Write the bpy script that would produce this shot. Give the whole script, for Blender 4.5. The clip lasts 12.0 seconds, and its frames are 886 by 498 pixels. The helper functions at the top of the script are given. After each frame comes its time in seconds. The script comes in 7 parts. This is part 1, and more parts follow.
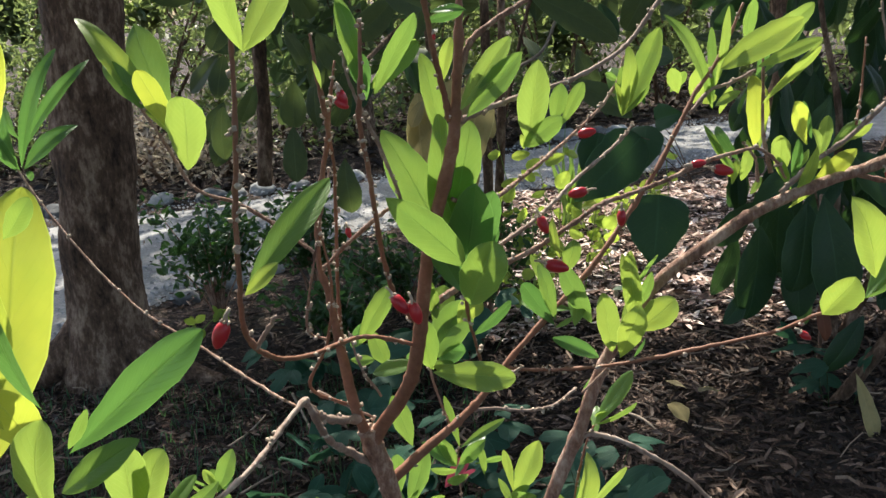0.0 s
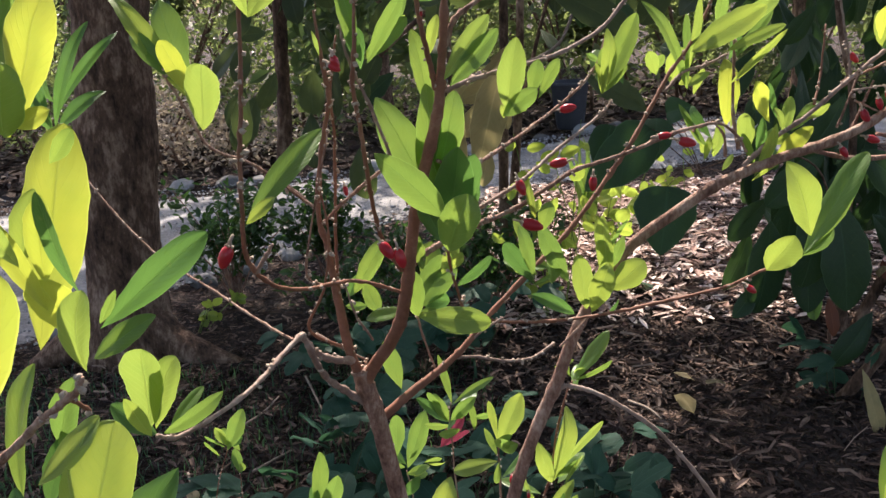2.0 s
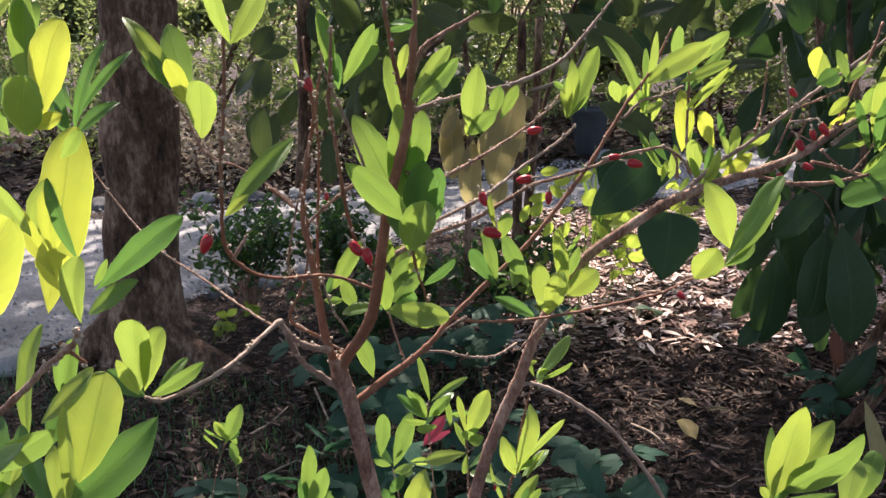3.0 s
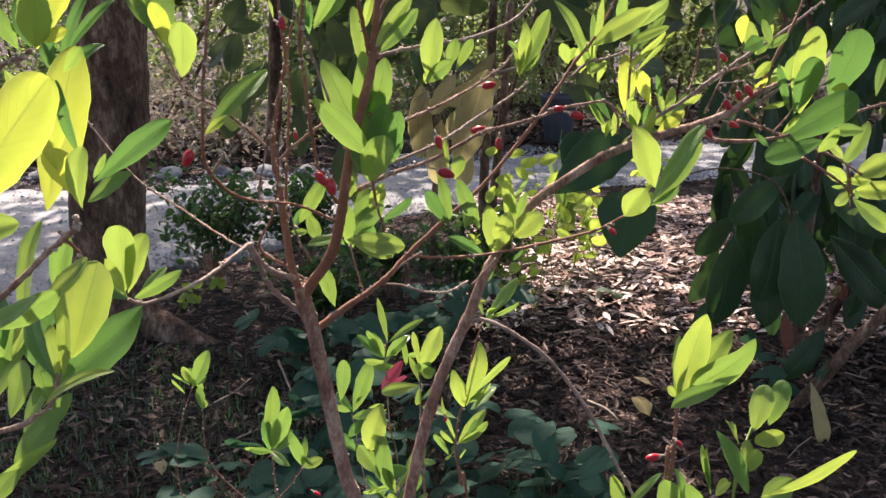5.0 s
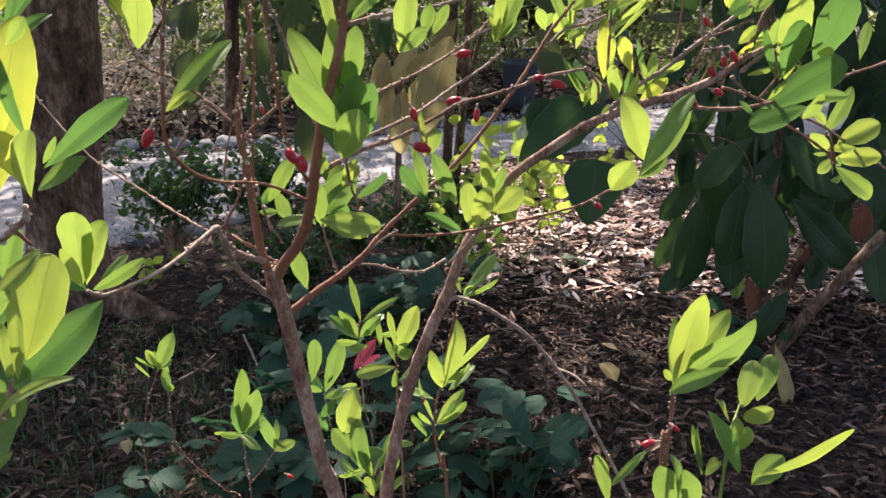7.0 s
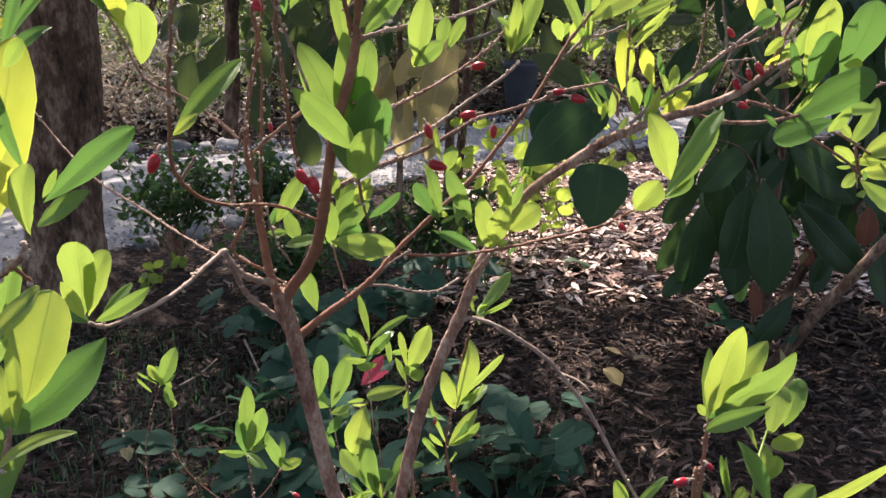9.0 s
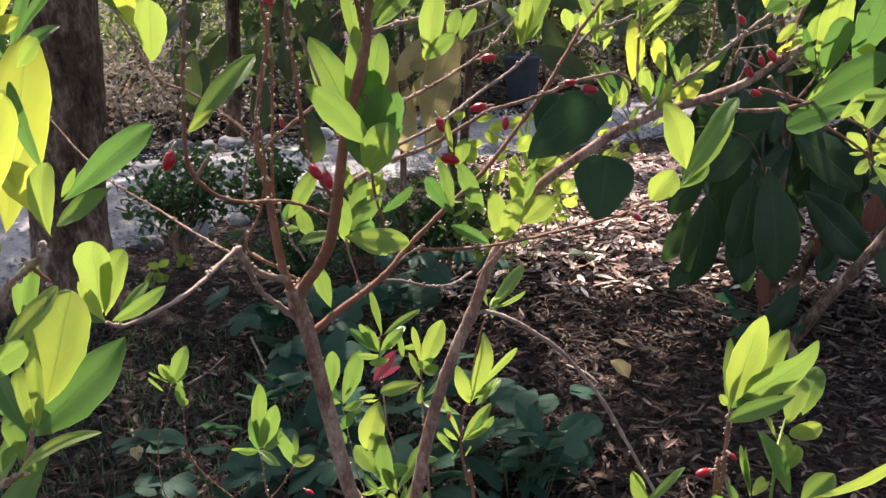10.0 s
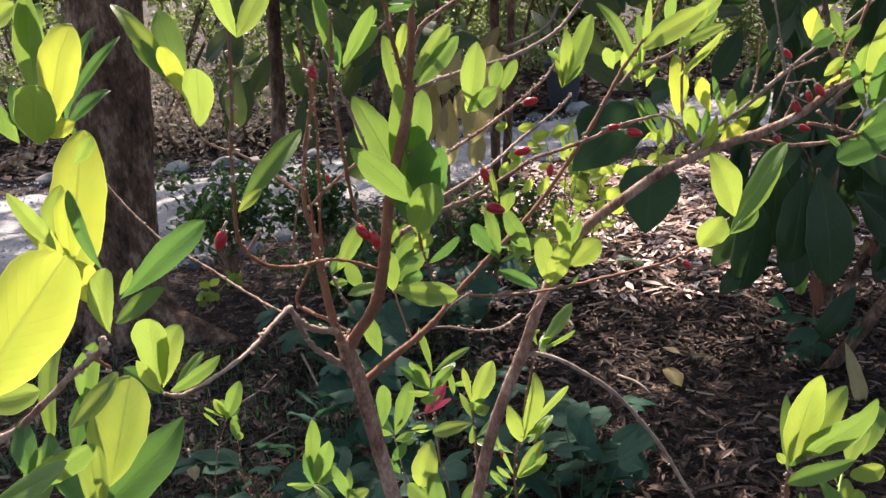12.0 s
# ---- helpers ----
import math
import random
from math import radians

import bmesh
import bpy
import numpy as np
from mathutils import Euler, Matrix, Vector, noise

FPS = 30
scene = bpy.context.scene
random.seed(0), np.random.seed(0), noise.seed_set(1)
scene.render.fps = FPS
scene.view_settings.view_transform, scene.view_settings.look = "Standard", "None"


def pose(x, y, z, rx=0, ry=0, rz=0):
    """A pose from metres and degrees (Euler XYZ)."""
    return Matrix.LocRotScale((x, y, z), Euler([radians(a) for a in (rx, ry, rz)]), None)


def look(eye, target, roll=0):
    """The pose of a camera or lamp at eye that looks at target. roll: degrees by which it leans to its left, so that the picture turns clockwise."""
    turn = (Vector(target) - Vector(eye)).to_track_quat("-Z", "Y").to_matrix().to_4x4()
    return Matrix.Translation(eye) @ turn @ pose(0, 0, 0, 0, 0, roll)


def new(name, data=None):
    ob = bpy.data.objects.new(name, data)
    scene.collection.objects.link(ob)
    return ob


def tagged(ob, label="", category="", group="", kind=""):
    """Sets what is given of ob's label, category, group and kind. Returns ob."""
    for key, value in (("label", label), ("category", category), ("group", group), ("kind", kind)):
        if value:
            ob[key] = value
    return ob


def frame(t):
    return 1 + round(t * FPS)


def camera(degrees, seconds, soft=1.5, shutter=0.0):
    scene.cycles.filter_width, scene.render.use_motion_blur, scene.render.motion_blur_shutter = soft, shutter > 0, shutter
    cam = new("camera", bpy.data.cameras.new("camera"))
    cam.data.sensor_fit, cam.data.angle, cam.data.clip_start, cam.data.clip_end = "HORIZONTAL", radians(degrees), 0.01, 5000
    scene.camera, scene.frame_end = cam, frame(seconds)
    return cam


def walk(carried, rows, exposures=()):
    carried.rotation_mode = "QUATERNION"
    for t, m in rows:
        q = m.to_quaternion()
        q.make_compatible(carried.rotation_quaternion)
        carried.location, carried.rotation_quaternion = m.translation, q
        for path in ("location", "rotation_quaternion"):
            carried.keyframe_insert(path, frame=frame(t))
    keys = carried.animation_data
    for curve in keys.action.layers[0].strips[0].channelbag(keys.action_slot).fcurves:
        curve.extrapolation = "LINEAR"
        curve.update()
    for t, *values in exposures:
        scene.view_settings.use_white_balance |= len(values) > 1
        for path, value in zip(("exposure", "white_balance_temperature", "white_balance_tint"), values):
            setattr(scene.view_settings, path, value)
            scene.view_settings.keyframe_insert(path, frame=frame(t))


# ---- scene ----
cam = camera(53.0, 12.0)
PATH = [
    (0, (0.0776, 0.0791, 1.2627), (0.0185, 1.9999, 0.7089), -4.57),
    (0.5, (0.0811, 0.0717, 1.2616), (0.0205, 1.9907, 0.7015), -4.68),
    (1, (0.0820, 0.0617, 1.2591), (0.0238, 1.9776, 0.6882), -4.73),
    (1.5, (0.0844, 0.0431, 1.2590), (0.0265, 1.9595, 0.6897), -4.84),
    (2, (0.0926, 0.0340, 1.2575), (-0.0078, 1.9500, 0.6926), -3.66),
    (2.5, (0.1181, 0.0110, 1.2569), (-0.0033, 1.9351, 0.7248), -2.21),
    (2.7, (0.1207, -0.0007, 1.2612), (-0.0157, 1.9241, 0.7354), -2.27),
    (4.3, (0.1296, -0.0530, 1.2547), (0.0193, 1.8881, 0.7854), -0.5),
    (4.5, (0.1340, -0.0575, 1.2529), (0.0415, 1.8799, 0.7651), -0.33),
    (5, (0.1309, -0.0679, 1.2465), (0.0621, 1.8542, 0.6982), 0.1),
    (5.5, (0.1217, -0.0660, 1.2455), (0.0927, 1.8465, 0.6611), 0.45),
    (6, (0.1193, -0.0567, 1.2472), (0.1159, 1.8482, 0.6378), 0.07),
    (6.5, (0.1184, -0.0506, 1.2459), (0.1323, 1.8532, 0.6332), -0.19),
    (7, (0.1218, -0.0434, 1.2453), (0.1365, 1.8589, 0.6282), -0.28),
    (9, (0.1132, -0.0213, 1.2501), (0.1289, 1.8815, 0.6344), -0.39),
    (9.5, (0.1093, -0.0197, 1.2480), (0.1307, 1.8815, 0.6274), -0.76),
    (10, (0.1077, -0.0191, 1.2490), (0.1151, 1.8800, 0.6219), -1.44),
    (10.5, (0.1091, -0.0166, 1.2499), (0.0910, 1.8782, 0.6101), -2.52),
    (11, (0.1124, -0.0160, 1.2532), (0.0916, 1.8785, 0.6124), -2.76),
    (11.5, (0.1098, -0.0164, 1.2644), (0.0675, 1.8793, 0.6285), -2.98),
    (12, (0.1079, -0.0134, 1.2721), (0.0126, 1.8888, 0.6617), -4.11),
]
walk(cam, [(t, look(eye, target, roll)) for t, eye, target, roll in PATH], [(0.0, 1.09, 6300, 8), (1.0, 1.03, 6300, 13), (2.2, 1.15, 6500, 20), (5.0, 1.35, 6500, 22), (12.0, 1.33, 6500, 22)])

# ---- world, sun ----
SUN_UP, SUN_SIDE = 52.0, -14.0  # elevation, and degrees from straight ahead (minus: to the left)
world = bpy.data.worlds.new("sky")
scene.world = world
world.use_nodes = True
nt = world.node_tree
sky = nt.nodes.new("ShaderNodeTexSky")
sky.sky_type, sky.sun_disc = "NISHITA", False
sky.air_density, sky.dust_density, sky.ozone_density = 1.0, 3.0, 0.4  # a hazy, less blue sky
sky.sun_elevation, sky.sun_rotation = radians(SUN_UP), radians(SUN_SIDE)
nt.links.new(sky.outputs[0], nt.nodes["Background"].inputs[0])
nt.nodes["Background"].inputs[1].default_value = 0.15
sun = new("sun", bpy.data.lights.new("sun", "SUN"))
sun.data.energy, sun.data.angle, sun.data.color = 4.7, radians(0.53), (1.0, 0.915, 0.77)
toward = Vector((math.sin(radians(SUN_SIDE)) * math.cos(radians(SUN_UP)), math.cos(radians(SUN_SIDE)) * math.cos(radians(SUN_UP)), math.sin(radians(SUN_UP))))
sun.matrix_world = look(toward * 30, (0, 0, 0))

# ---- materials ----
def material(name):
    m = bpy.data.materials.new(name)
    m.use_nodes = True
    t = m.node_tree
    return m, t, t.nodes["Principled BSDF"], t.nodes["Material Output"]


def node(t, kind, **sets):
    n = t.nodes.new(kind)
    for k, v in sets.items():
        if k in n.inputs:
            n.inputs[k].default_value = v
    return n


def ramp(t, fac, stops):
    n = t.nodes.new("ShaderNodeValToRGB")
    e = n.color_ramp.elements
    while len(e) < len(stops):
        e.new(0.5)
    for el, (at, col) in zip(e, stops):
        el.position, el.color = at, (*col, 1)
    t.links.new(fac, n.inputs[0])
    return n


def noise_at(t, scale, detail=4.0, rough=0.55, coord="Object"):
    c = t.nodes.new("ShaderNodeTexCoord")
    n = node(t, "ShaderNodeTexNoise", Scale=scale, Detail=detail, Roughness=rough)
    t.links.new(c.outputs[coord], n.inputs["Vector"])
    return n


def bump(t, height, p, strength=0.3, distance=0.01):
    b = node(t, "ShaderNodeBump", Strength=strength, Distance=distance)
    t.links.new(height, b.inputs["Height"])
    t.links.new(b.outputs[0], p.inputs["Normal"])
    return b


def mixed(t, fac, a, b, blend="MIX"):
    n = t.nodes.new("ShaderNodeMix")
    n.data_type, n.blend_type = "RGBA", blend
    for sock, v in ((n.inputs[0], fac), (n.inputs[6], a), (n.inputs[7], b)):
        if isinstance(v, (int, float)):
            sock.default_value = v
        elif isinstance(v, tuple):
            sock.default_value = (*v, 1)
        else:
            t.links.new(v, sock)
    return n.outputs[2]


def math_node(t, op, a, b=0.0):
    n = t.nodes.new("ShaderNodeMath")
    n.operation = op
    for sock, v in ((n.inputs[0], a), (n.inputs[1], b)):
        if isinstance(v, (int, float)):
            sock.default_value = v
        else:
            t.links.new(v, sock)
    return n.outputs[0]


def leaf_material(name, low, high, through_col, clear=0.5, gloss=0.42, island=False, veins=True, blotch=(0.30, 0.24, 0.06), spot=210, spotted=0.3, sunny=None, quilt=0.45, shine=None):
    """A thin leaf: glossy skin, light passing through, midrib and side veins laid along its UVs."""
    m, t, p, out = material(name)
    info = t.nodes.new("ShaderNodeNewGeometry" if island else "ShaderNodeObjectInfo")
    chance = info.outputs["Random Per Island" if island else "Random"]
    base = ramp(t, chance, [(0.0, low), (1.0, high)]).outputs[0]
    patch = noise_at(t, 60 if not island else 9, 3)
    base = mixed(t, math_node(t, "MULTIPLY", patch.outputs[0], 0.35), base, tuple(v * 0.55 for v in low))
    spots = noise_at(t, spot if not island else 40, 2)
    spot_fac = ramp(t, spots.outputs[0], [(0.62 if spotted > 0.5 else 0.69, (0, 0, 0)), (0.76, (1, 1, 1))]).outputs[0]
    base = mixed(t, math_node(t, "MULTIPLY", spot_fac, spotted), base, blotch)
    turn = math_node(t, "FRACT", math_node(t, "MULTIPLY", chance, 7.3))
    # sunny: a yellower through-colour that stands for direct sun on some leaves
    trans = mixed(t, turn, tuple(v * (1.0 if sunny else 0.8) for v in through_col), sunny or tuple(min(1.0, v * 1.15) for v in through_col))
    trans = mixed(t, ramp(t, patch.outputs[0], [(0.35, (0, 0, 0)), (0.75, (0.55, 0.55, 0.55))]).outputs[0], trans, tuple(v * k for v, k in zip(through_col, (0.62, 0.78, 0.8))))
    if veins:
        uv = t.nodes.new("ShaderNodeUVMap")
        sep = t.nodes.new("ShaderNodeSeparateXYZ")
        t.links.new(uv.outputs[0], sep.inputs[0])
        off = math_node(t, "ABSOLUTE", math_node(t, "SUBTRACT", sep.outputs[0], 0.5))
        rib = ramp(t, off, [(0.0, (1, 1, 1)), (0.035, (0, 0, 0))]).outputs[0]
        slant = math_node(t, "SUBTRACT", sep.outputs[1], math_node(t, "MULTIPLY", off, 0.55))
        wave = math_node(t, "SINE", math_node(t, "MULTIPLY", slant, 75.0))
        vein = ramp(t, wave, [(0.86, (0, 0, 0)), (1.0, (1, 1, 1))]).outputs[0]
        mark = math_node(t, "ADD", math_node(t, "MULTIPLY", rib, 0.55), math_node(t, "MULTIPLY", vein, 0.14))
        base = mixed(t, mark, base, tuple(min(1, v * 1.9) for v in high))
        trans = mixed(t, math_node(t, "MULTIPLY", mark, 1.3), trans, tuple(v * 0.55 for v in through_col))
        # rim: the highlight along the leaf's edge, painted into both colours
        rim = ramp(t, off, [(0.475, (0, 0, 0)), (0.5, (1, 1, 1))]).outputs[0]
        base = mixed(t, math_node(t, "MULTIPLY", rim, 0.6), base, tuple(min(1, v * 2.2) for v in high))
        trans = mixed(t, math_node(t, "MULTIPLY", rim, 0.45), trans, tuple(min(1, v * 1.3 + 0.1) for v in through_col))
        bump(t, math_node(t, "SUBTRACT", math_node(t, "MULTIPLY", patch.outputs[0], 0.6), mark), p, quilt, 0.002)
    t.links.new(base, p.inputs["Base Color"])
    p.inputs["Roughness"].default_value = gloss
    p.inputs["Specular IOR Level"].default_value = shine if shine is not None else 0.45 if gloss < 0.45 else 0.3
    p.inputs["Coat Weight"].default_value = 0.15 if gloss < 0.35 else 0.0
    p.inputs["Coat Roughness"].default_value = 0.35
    tr = t.nodes.new("ShaderNodeBsdfTranslucent")
    t.links.new(trans, tr.inputs[0])
    mix = t.nodes.new("ShaderNodeMixShader")
    mix.inputs[0].default_value = clear
    t.links.new(p.outputs[0], mix.inputs[1])
    t.links.new(tr.outputs[0], mix.inputs[2])
    t.links.new(mix.outputs[0], out.inputs[0])
    return m


def rough_material(name, stops, scale, fine, rough=0.85, relief=0.4, depth=0.01, coord="Object", stretch=(1, 1, 1), chance=None):
    """Bark, soil, stone: a coarse and a fine noise through one colour ramp, with relief."""
    m, t, p, out = material(name)
    c = t.nodes.new("ShaderNodeTexCoord")
    mp = t.nodes.new("ShaderNodeMapping")
    mp.inputs["Scale"].default_value = stretch
    t.links.new(c.outputs[coord], mp.inputs[0])
    a = node(t, "ShaderNodeTexNoise", Scale=scale, Detail=5.0, Roughness=0.6)
    b = node(t, "ShaderNodeTexNoise", Scale=fine, Detail=4.0, Roughness=0.7)
    for n in (a, b):
        t.links.new(mp.outputs[0], n.inputs["Vector"])
    h = math_node(t, "ADD", math_node(t, "MULTIPLY", a.outputs[0], 0.55), math_node(t, "MULTIPLY", b.outputs[0], 0.45))
    if chance:
        info = t.nodes.new("ShaderNodeNewGeometry" if chance == "island" else "ShaderNodeObjectInfo")
        r = info.outputs["Random Per Island" if chance == "island" else "Random"]
        h2 = math_node(t, "ADD", math_node(t, "MULTIPLY", h, 0.5), math_node(t, "MULTIPLY", r, 0.5))
    else:
        h2 = h
    t.links.new(ramp(t, h2, stops).outputs[0], p.inputs["Base Color"])
    p.inputs["Roughness"].default_value = rough
    p.inputs["Specular IOR Level"].default_value = 0.3
    bump(t, h, p, relief, depth)
    return m


LEAF = {
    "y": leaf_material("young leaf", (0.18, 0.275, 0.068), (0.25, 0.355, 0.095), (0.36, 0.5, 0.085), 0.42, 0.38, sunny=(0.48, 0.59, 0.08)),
    # lit copy of the young leaf: sun glare put into brighter, yellower colours
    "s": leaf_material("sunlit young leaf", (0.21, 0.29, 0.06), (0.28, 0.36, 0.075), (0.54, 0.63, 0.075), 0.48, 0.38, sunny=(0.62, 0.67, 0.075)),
    "m": leaf_material("grown leaf", (0.108, 0.215, 0.05), (0.16, 0.285, 0.07), (0.235, 0.39, 0.07), 0.4, 0.36, sunny=(0.33, 0.465, 0.07)),
    "d": leaf_material("old leaf", (0.058, 0.15, 0.036), (0.095, 0.2, 0.05), (0.16, 0.33, 0.065), 0.38, 0.34),
    "w": leaf_material("withered leaf", (0.2, 0.165, 0.09), (0.33, 0.28, 0.15), (0.36, 0.29, 0.12), 0.3, 0.7, blotch=(0.12, 0.08, 0.04)),
    "r": leaf_material("reddish leaf", (0.17, 0.024, 0.045), (0.25, 0.05, 0.08), (0.26, 0.045, 0.075), 0.35, 0.5),
    "b": leaf_material("broad leaf", (0.022, 0.052, 0.026), (0.036, 0.075, 0.034), (0.07, 0.15, 0.035), 0.22, 0.45, quilt=1.0),
    "o": leaf_material("olive tree leaf", (0.03, 0.05, 0.026), (0.07, 0.095, 0.044), (0.13, 0.18, 0.048), 0.3, 0.55, quilt=0.9),
    "h": leaf_material("heart leaf", (0.022, 0.055, 0.028), (0.036, 0.08, 0.038), (0.08, 0.18, 0.05), 0.28, 0.6),
    "g": leaf_material("weed leaf", (0.15, 0.25, 0.06), (0.24, 0.34, 0.08), (0.6, 0.76, 0.1), 0.5, 0.45),
    "c": leaf_material("lobed ground leaf", (0.02, 0.064, 0.042), (0.04, 0.102, 0.066), (0.08, 0.2, 0.09), 0.28, 0.6, shine=0.17),
    "x": leaf_material("rusty leaf", (0.12, 0.04, 0.022), (0.2, 0.075, 0.04), (0.22, 0.07, 0.03), 0.25, 0.6, blotch=(0.07, 0.03, 0.015)),
    "k": leaf_material("dead khaki leaf", (0.36, 0.295, 0.14), (0.48, 0.405, 0.21), (0.5, 0.42, 0.18), 0.5, 0.8, blotch=(0.09, 0.05, 0.03), spot=22, spotted=0.95),
}
FAR_LEAF = leaf_material("far leaf", (0.065, 0.1, 0.045), (0.22, 0.26, 0.13), (0.37, 0.45, 0.14), 0.42, 0.36, island=True, veins=False)
CROWN_LEAF = leaf_material("crown leaf", (0.05, 0.10, 0.025), (0.09, 0.15, 0.04), (0.2, 0.32, 0.05), 0.3, 0.45, island=True, veins=False)
SMALL_LEAF = leaf_material("small dark leaf", (0.025, 0.06, 0.025), (0.05, 0.10, 0.04), (0.12, 0.26, 0.05), 0.35, 0.32, island=True, veins=False)
MID_LEAF = leaf_material("shaded tree leaf", (0.035, 0.062, 0.032), (0.085, 0.125, 0.062), (0.16, 0.25, 0.07), 0.35, 0.42, island=True, veins=False)
DRY_LEAF = leaf_material("dry bush leaf", (0.26, 0.2, 0.15), (0.68, 0.59, 0.5), (0.45, 0.37, 0.26), 0.3, 0.6, island=True, veins=False)
COVER_LEAF = leaf_material("ground cover leaf", (0.03, 0.085, 0.05), (0.055, 0.13, 0.075), (0.12, 0.26, 0.08), 0.35, 0.42, island=True, veins=False)
# brown litter, its colours darkened to stand for shade
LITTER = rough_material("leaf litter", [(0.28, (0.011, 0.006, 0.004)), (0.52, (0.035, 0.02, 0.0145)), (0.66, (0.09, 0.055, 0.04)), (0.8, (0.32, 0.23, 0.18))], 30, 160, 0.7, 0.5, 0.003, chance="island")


# the same dry litter as lit by the sun: brightness put into the colours
SUNLIT_LITTER = rough_material("dry pale litter", [(0.25, (0.13, 0.07, 0.052)), (0.42, (0.32, 0.19, 0.145)), (0.55, (0.58, 0.42, 0.345)), (0.68, (0.85, 0.7, 0.62))], 30, 160, 0.6, 0.5, 0.003, chance="island")


def soil_material():
    """Earth under a mat of crumbled leaves: chips of many browns at two sizes, with soil showing between."""
    m, t, p, out = material("litter-covered earth")
    c = t.nodes.new("ShaderNodeTexCoord")
    warp = node(t, "ShaderNodeTexNoise", Scale=14.0, Detail=3.0)
    t.links.new(c.outputs["Object"], warp.inputs["Vector"])
    shifted = t.nodes.new("ShaderNodeVectorMath")
    shifted.operation = "MULTIPLY_ADD"
    t.links.new(warp.outputs["Color"], shifted.inputs[0])
    shifted.inputs[1].default_value = (0.09, 0.09, 0.0)
    t.links.new(c.outputs["Object"], shifted.inputs[2])
    layers = []
    for scale, stretch in ((30.0, (1.0, 2.1, 1.0)), (62.0, (2.3, 1.0, 1.0))):
        mp = t.nodes.new("ShaderNodeMapping")
        mp.inputs["Scale"].default_value = stretch
        t.links.new(shifted.outputs[0], mp.inputs[0])
        v = node(t, "ShaderNodeTexVoronoi", Scale=scale)
        t.links.new(mp.outputs[0], v.inputs["Vector"])
        sep = t.nodes.new("ShaderNodeSeparateColor")
        t.links.new(v.outputs["Color"], sep.inputs[0])
        layers.append((sep.outputs[0], v.outputs["Distance"]))
    pick = math_node(t, "ADD", math_node(t, "MULTIPLY", layers[0][0], 0.55), math_node(t, "MULTIPLY", layers[1][0], 0.45))
    col = ramp(t, pick, [(0.15, (0.008, 0.0055, 0.0045)), (0.5, (0.027, 0.0165, 0.0125)), (0.72, (0.075, 0.044, 0.033)), (0.94, (0.28, 0.2, 0.16))]).outputs[0]
    big = noise_at(t, 1.6, 4)
    col = mixed(t, ramp(t, big.outputs[0], [(0.45, (0, 0, 0)), (0.7, (0.75, 0.75, 0.75))]).outputs[0], col, (0.035, 0.025, 0.019))
    t.links.new(col, p.inputs["Base Color"])
    p.inputs["Roughness"].default_value = 0.92
    p.inputs["Specular IOR Level"].default_value = 0.25
    bump(t, math_node(t, "ADD", pick, math_node(t, "MULTIPLY", layers[1][1], -0.8)), p, 0.9, 0.02)
    return m


SOIL = soil_material()
GRAVEL = rough_material("grey gravel", [(0.3, (0.1, 0.098, 0.097)), (0.5, (0.23, 0.226, 0.223)), (0.68, (0.43, 0.42, 0.415))], 3.0, 55, 0.9, 1.0, 0.012)
ROCK = rough_material("pale rock", [(0.3, (0.10, 0.10, 0.10)), (0.6, (0.3, 0.3, 0.295)), (0.8, (0.48, 0.475, 0.46))], 5, 40, 0.85, 0.7, 0.02, chance="object")
TREE_BARK = rough_material("tree bark", [(0.36, (0.026, 0.016, 0.011)), (0.5, (0.14, 0.083, 0.055)), (0.63, (0.39, 0.27, 0.195))], 13, 60, 0.92, 1.0, 0.03, stretch=(1, 1, 0.42))
SHRUB_BARK = rough_material("shrub bark", [(0.36, (0.11, 0.054, 0.04)), (0.49, (0.31, 0.178, 0.13)), (0.63, (0.56, 0.41, 0.32))], 70, 420, 0.8, 1.0, 0.004, stretch=(1, 1, 0.45))
RED_BARK = rough_material("young red bark", [(0.3, (0.15, 0.065, 0.038)), (0.55, (0.27, 0.125, 0.08)), (0.75, (0.42, 0.26, 0.18))], 60, 320, 0.6, 0.5, 0.0015)
GREY_BARK = rough_material("weathered grey bark", [(0.3, (0.15, 0.095, 0.076)), (0.5, (0.3, 0.215, 0.175)), (0.7, (0.54, 0.45, 0.39))], 60, 300, 0.8, 0.6, 0.0015)
DARK_STEM = rough_material("dark green stem", [(0.3, (0.03, 0.055, 0.02)), (0.7, (0.08, 0.12, 0.045))], 60, 200, 0.6, 0.3, 0.001)
GREEN_STEM = rough_material("green stem", [(0.3, (0.12, 0.20, 0.03)), (0.7, (0.22, 0.32, 0.07))], 60, 200, 0.5, 0.3, 0.001)
BUD = rough_material("dried buds", [(0.3, (0.28, 0.2, 0.15)), (0.55, (0.5, 0.41, 0.33)), (0.78, (0.78, 0.72, 0.65))], 200, 900, 0.85, 0.5, 0.0008)
TWIG = rough_material("dead twig", [(0.3, (0.16, 0.12, 0.09)), (0.7, (0.38, 0.31, 0.25))], 30, 150, 0.85, 0.4, 0.002)
DARK_PLASTIC = rough_material("dark weathered plastic", [(0.3, (0.03, 0.034, 0.042)), (0.7, (0.06, 0.066, 0.078))], 8, 60, 0.6, 0.3, 0.004)


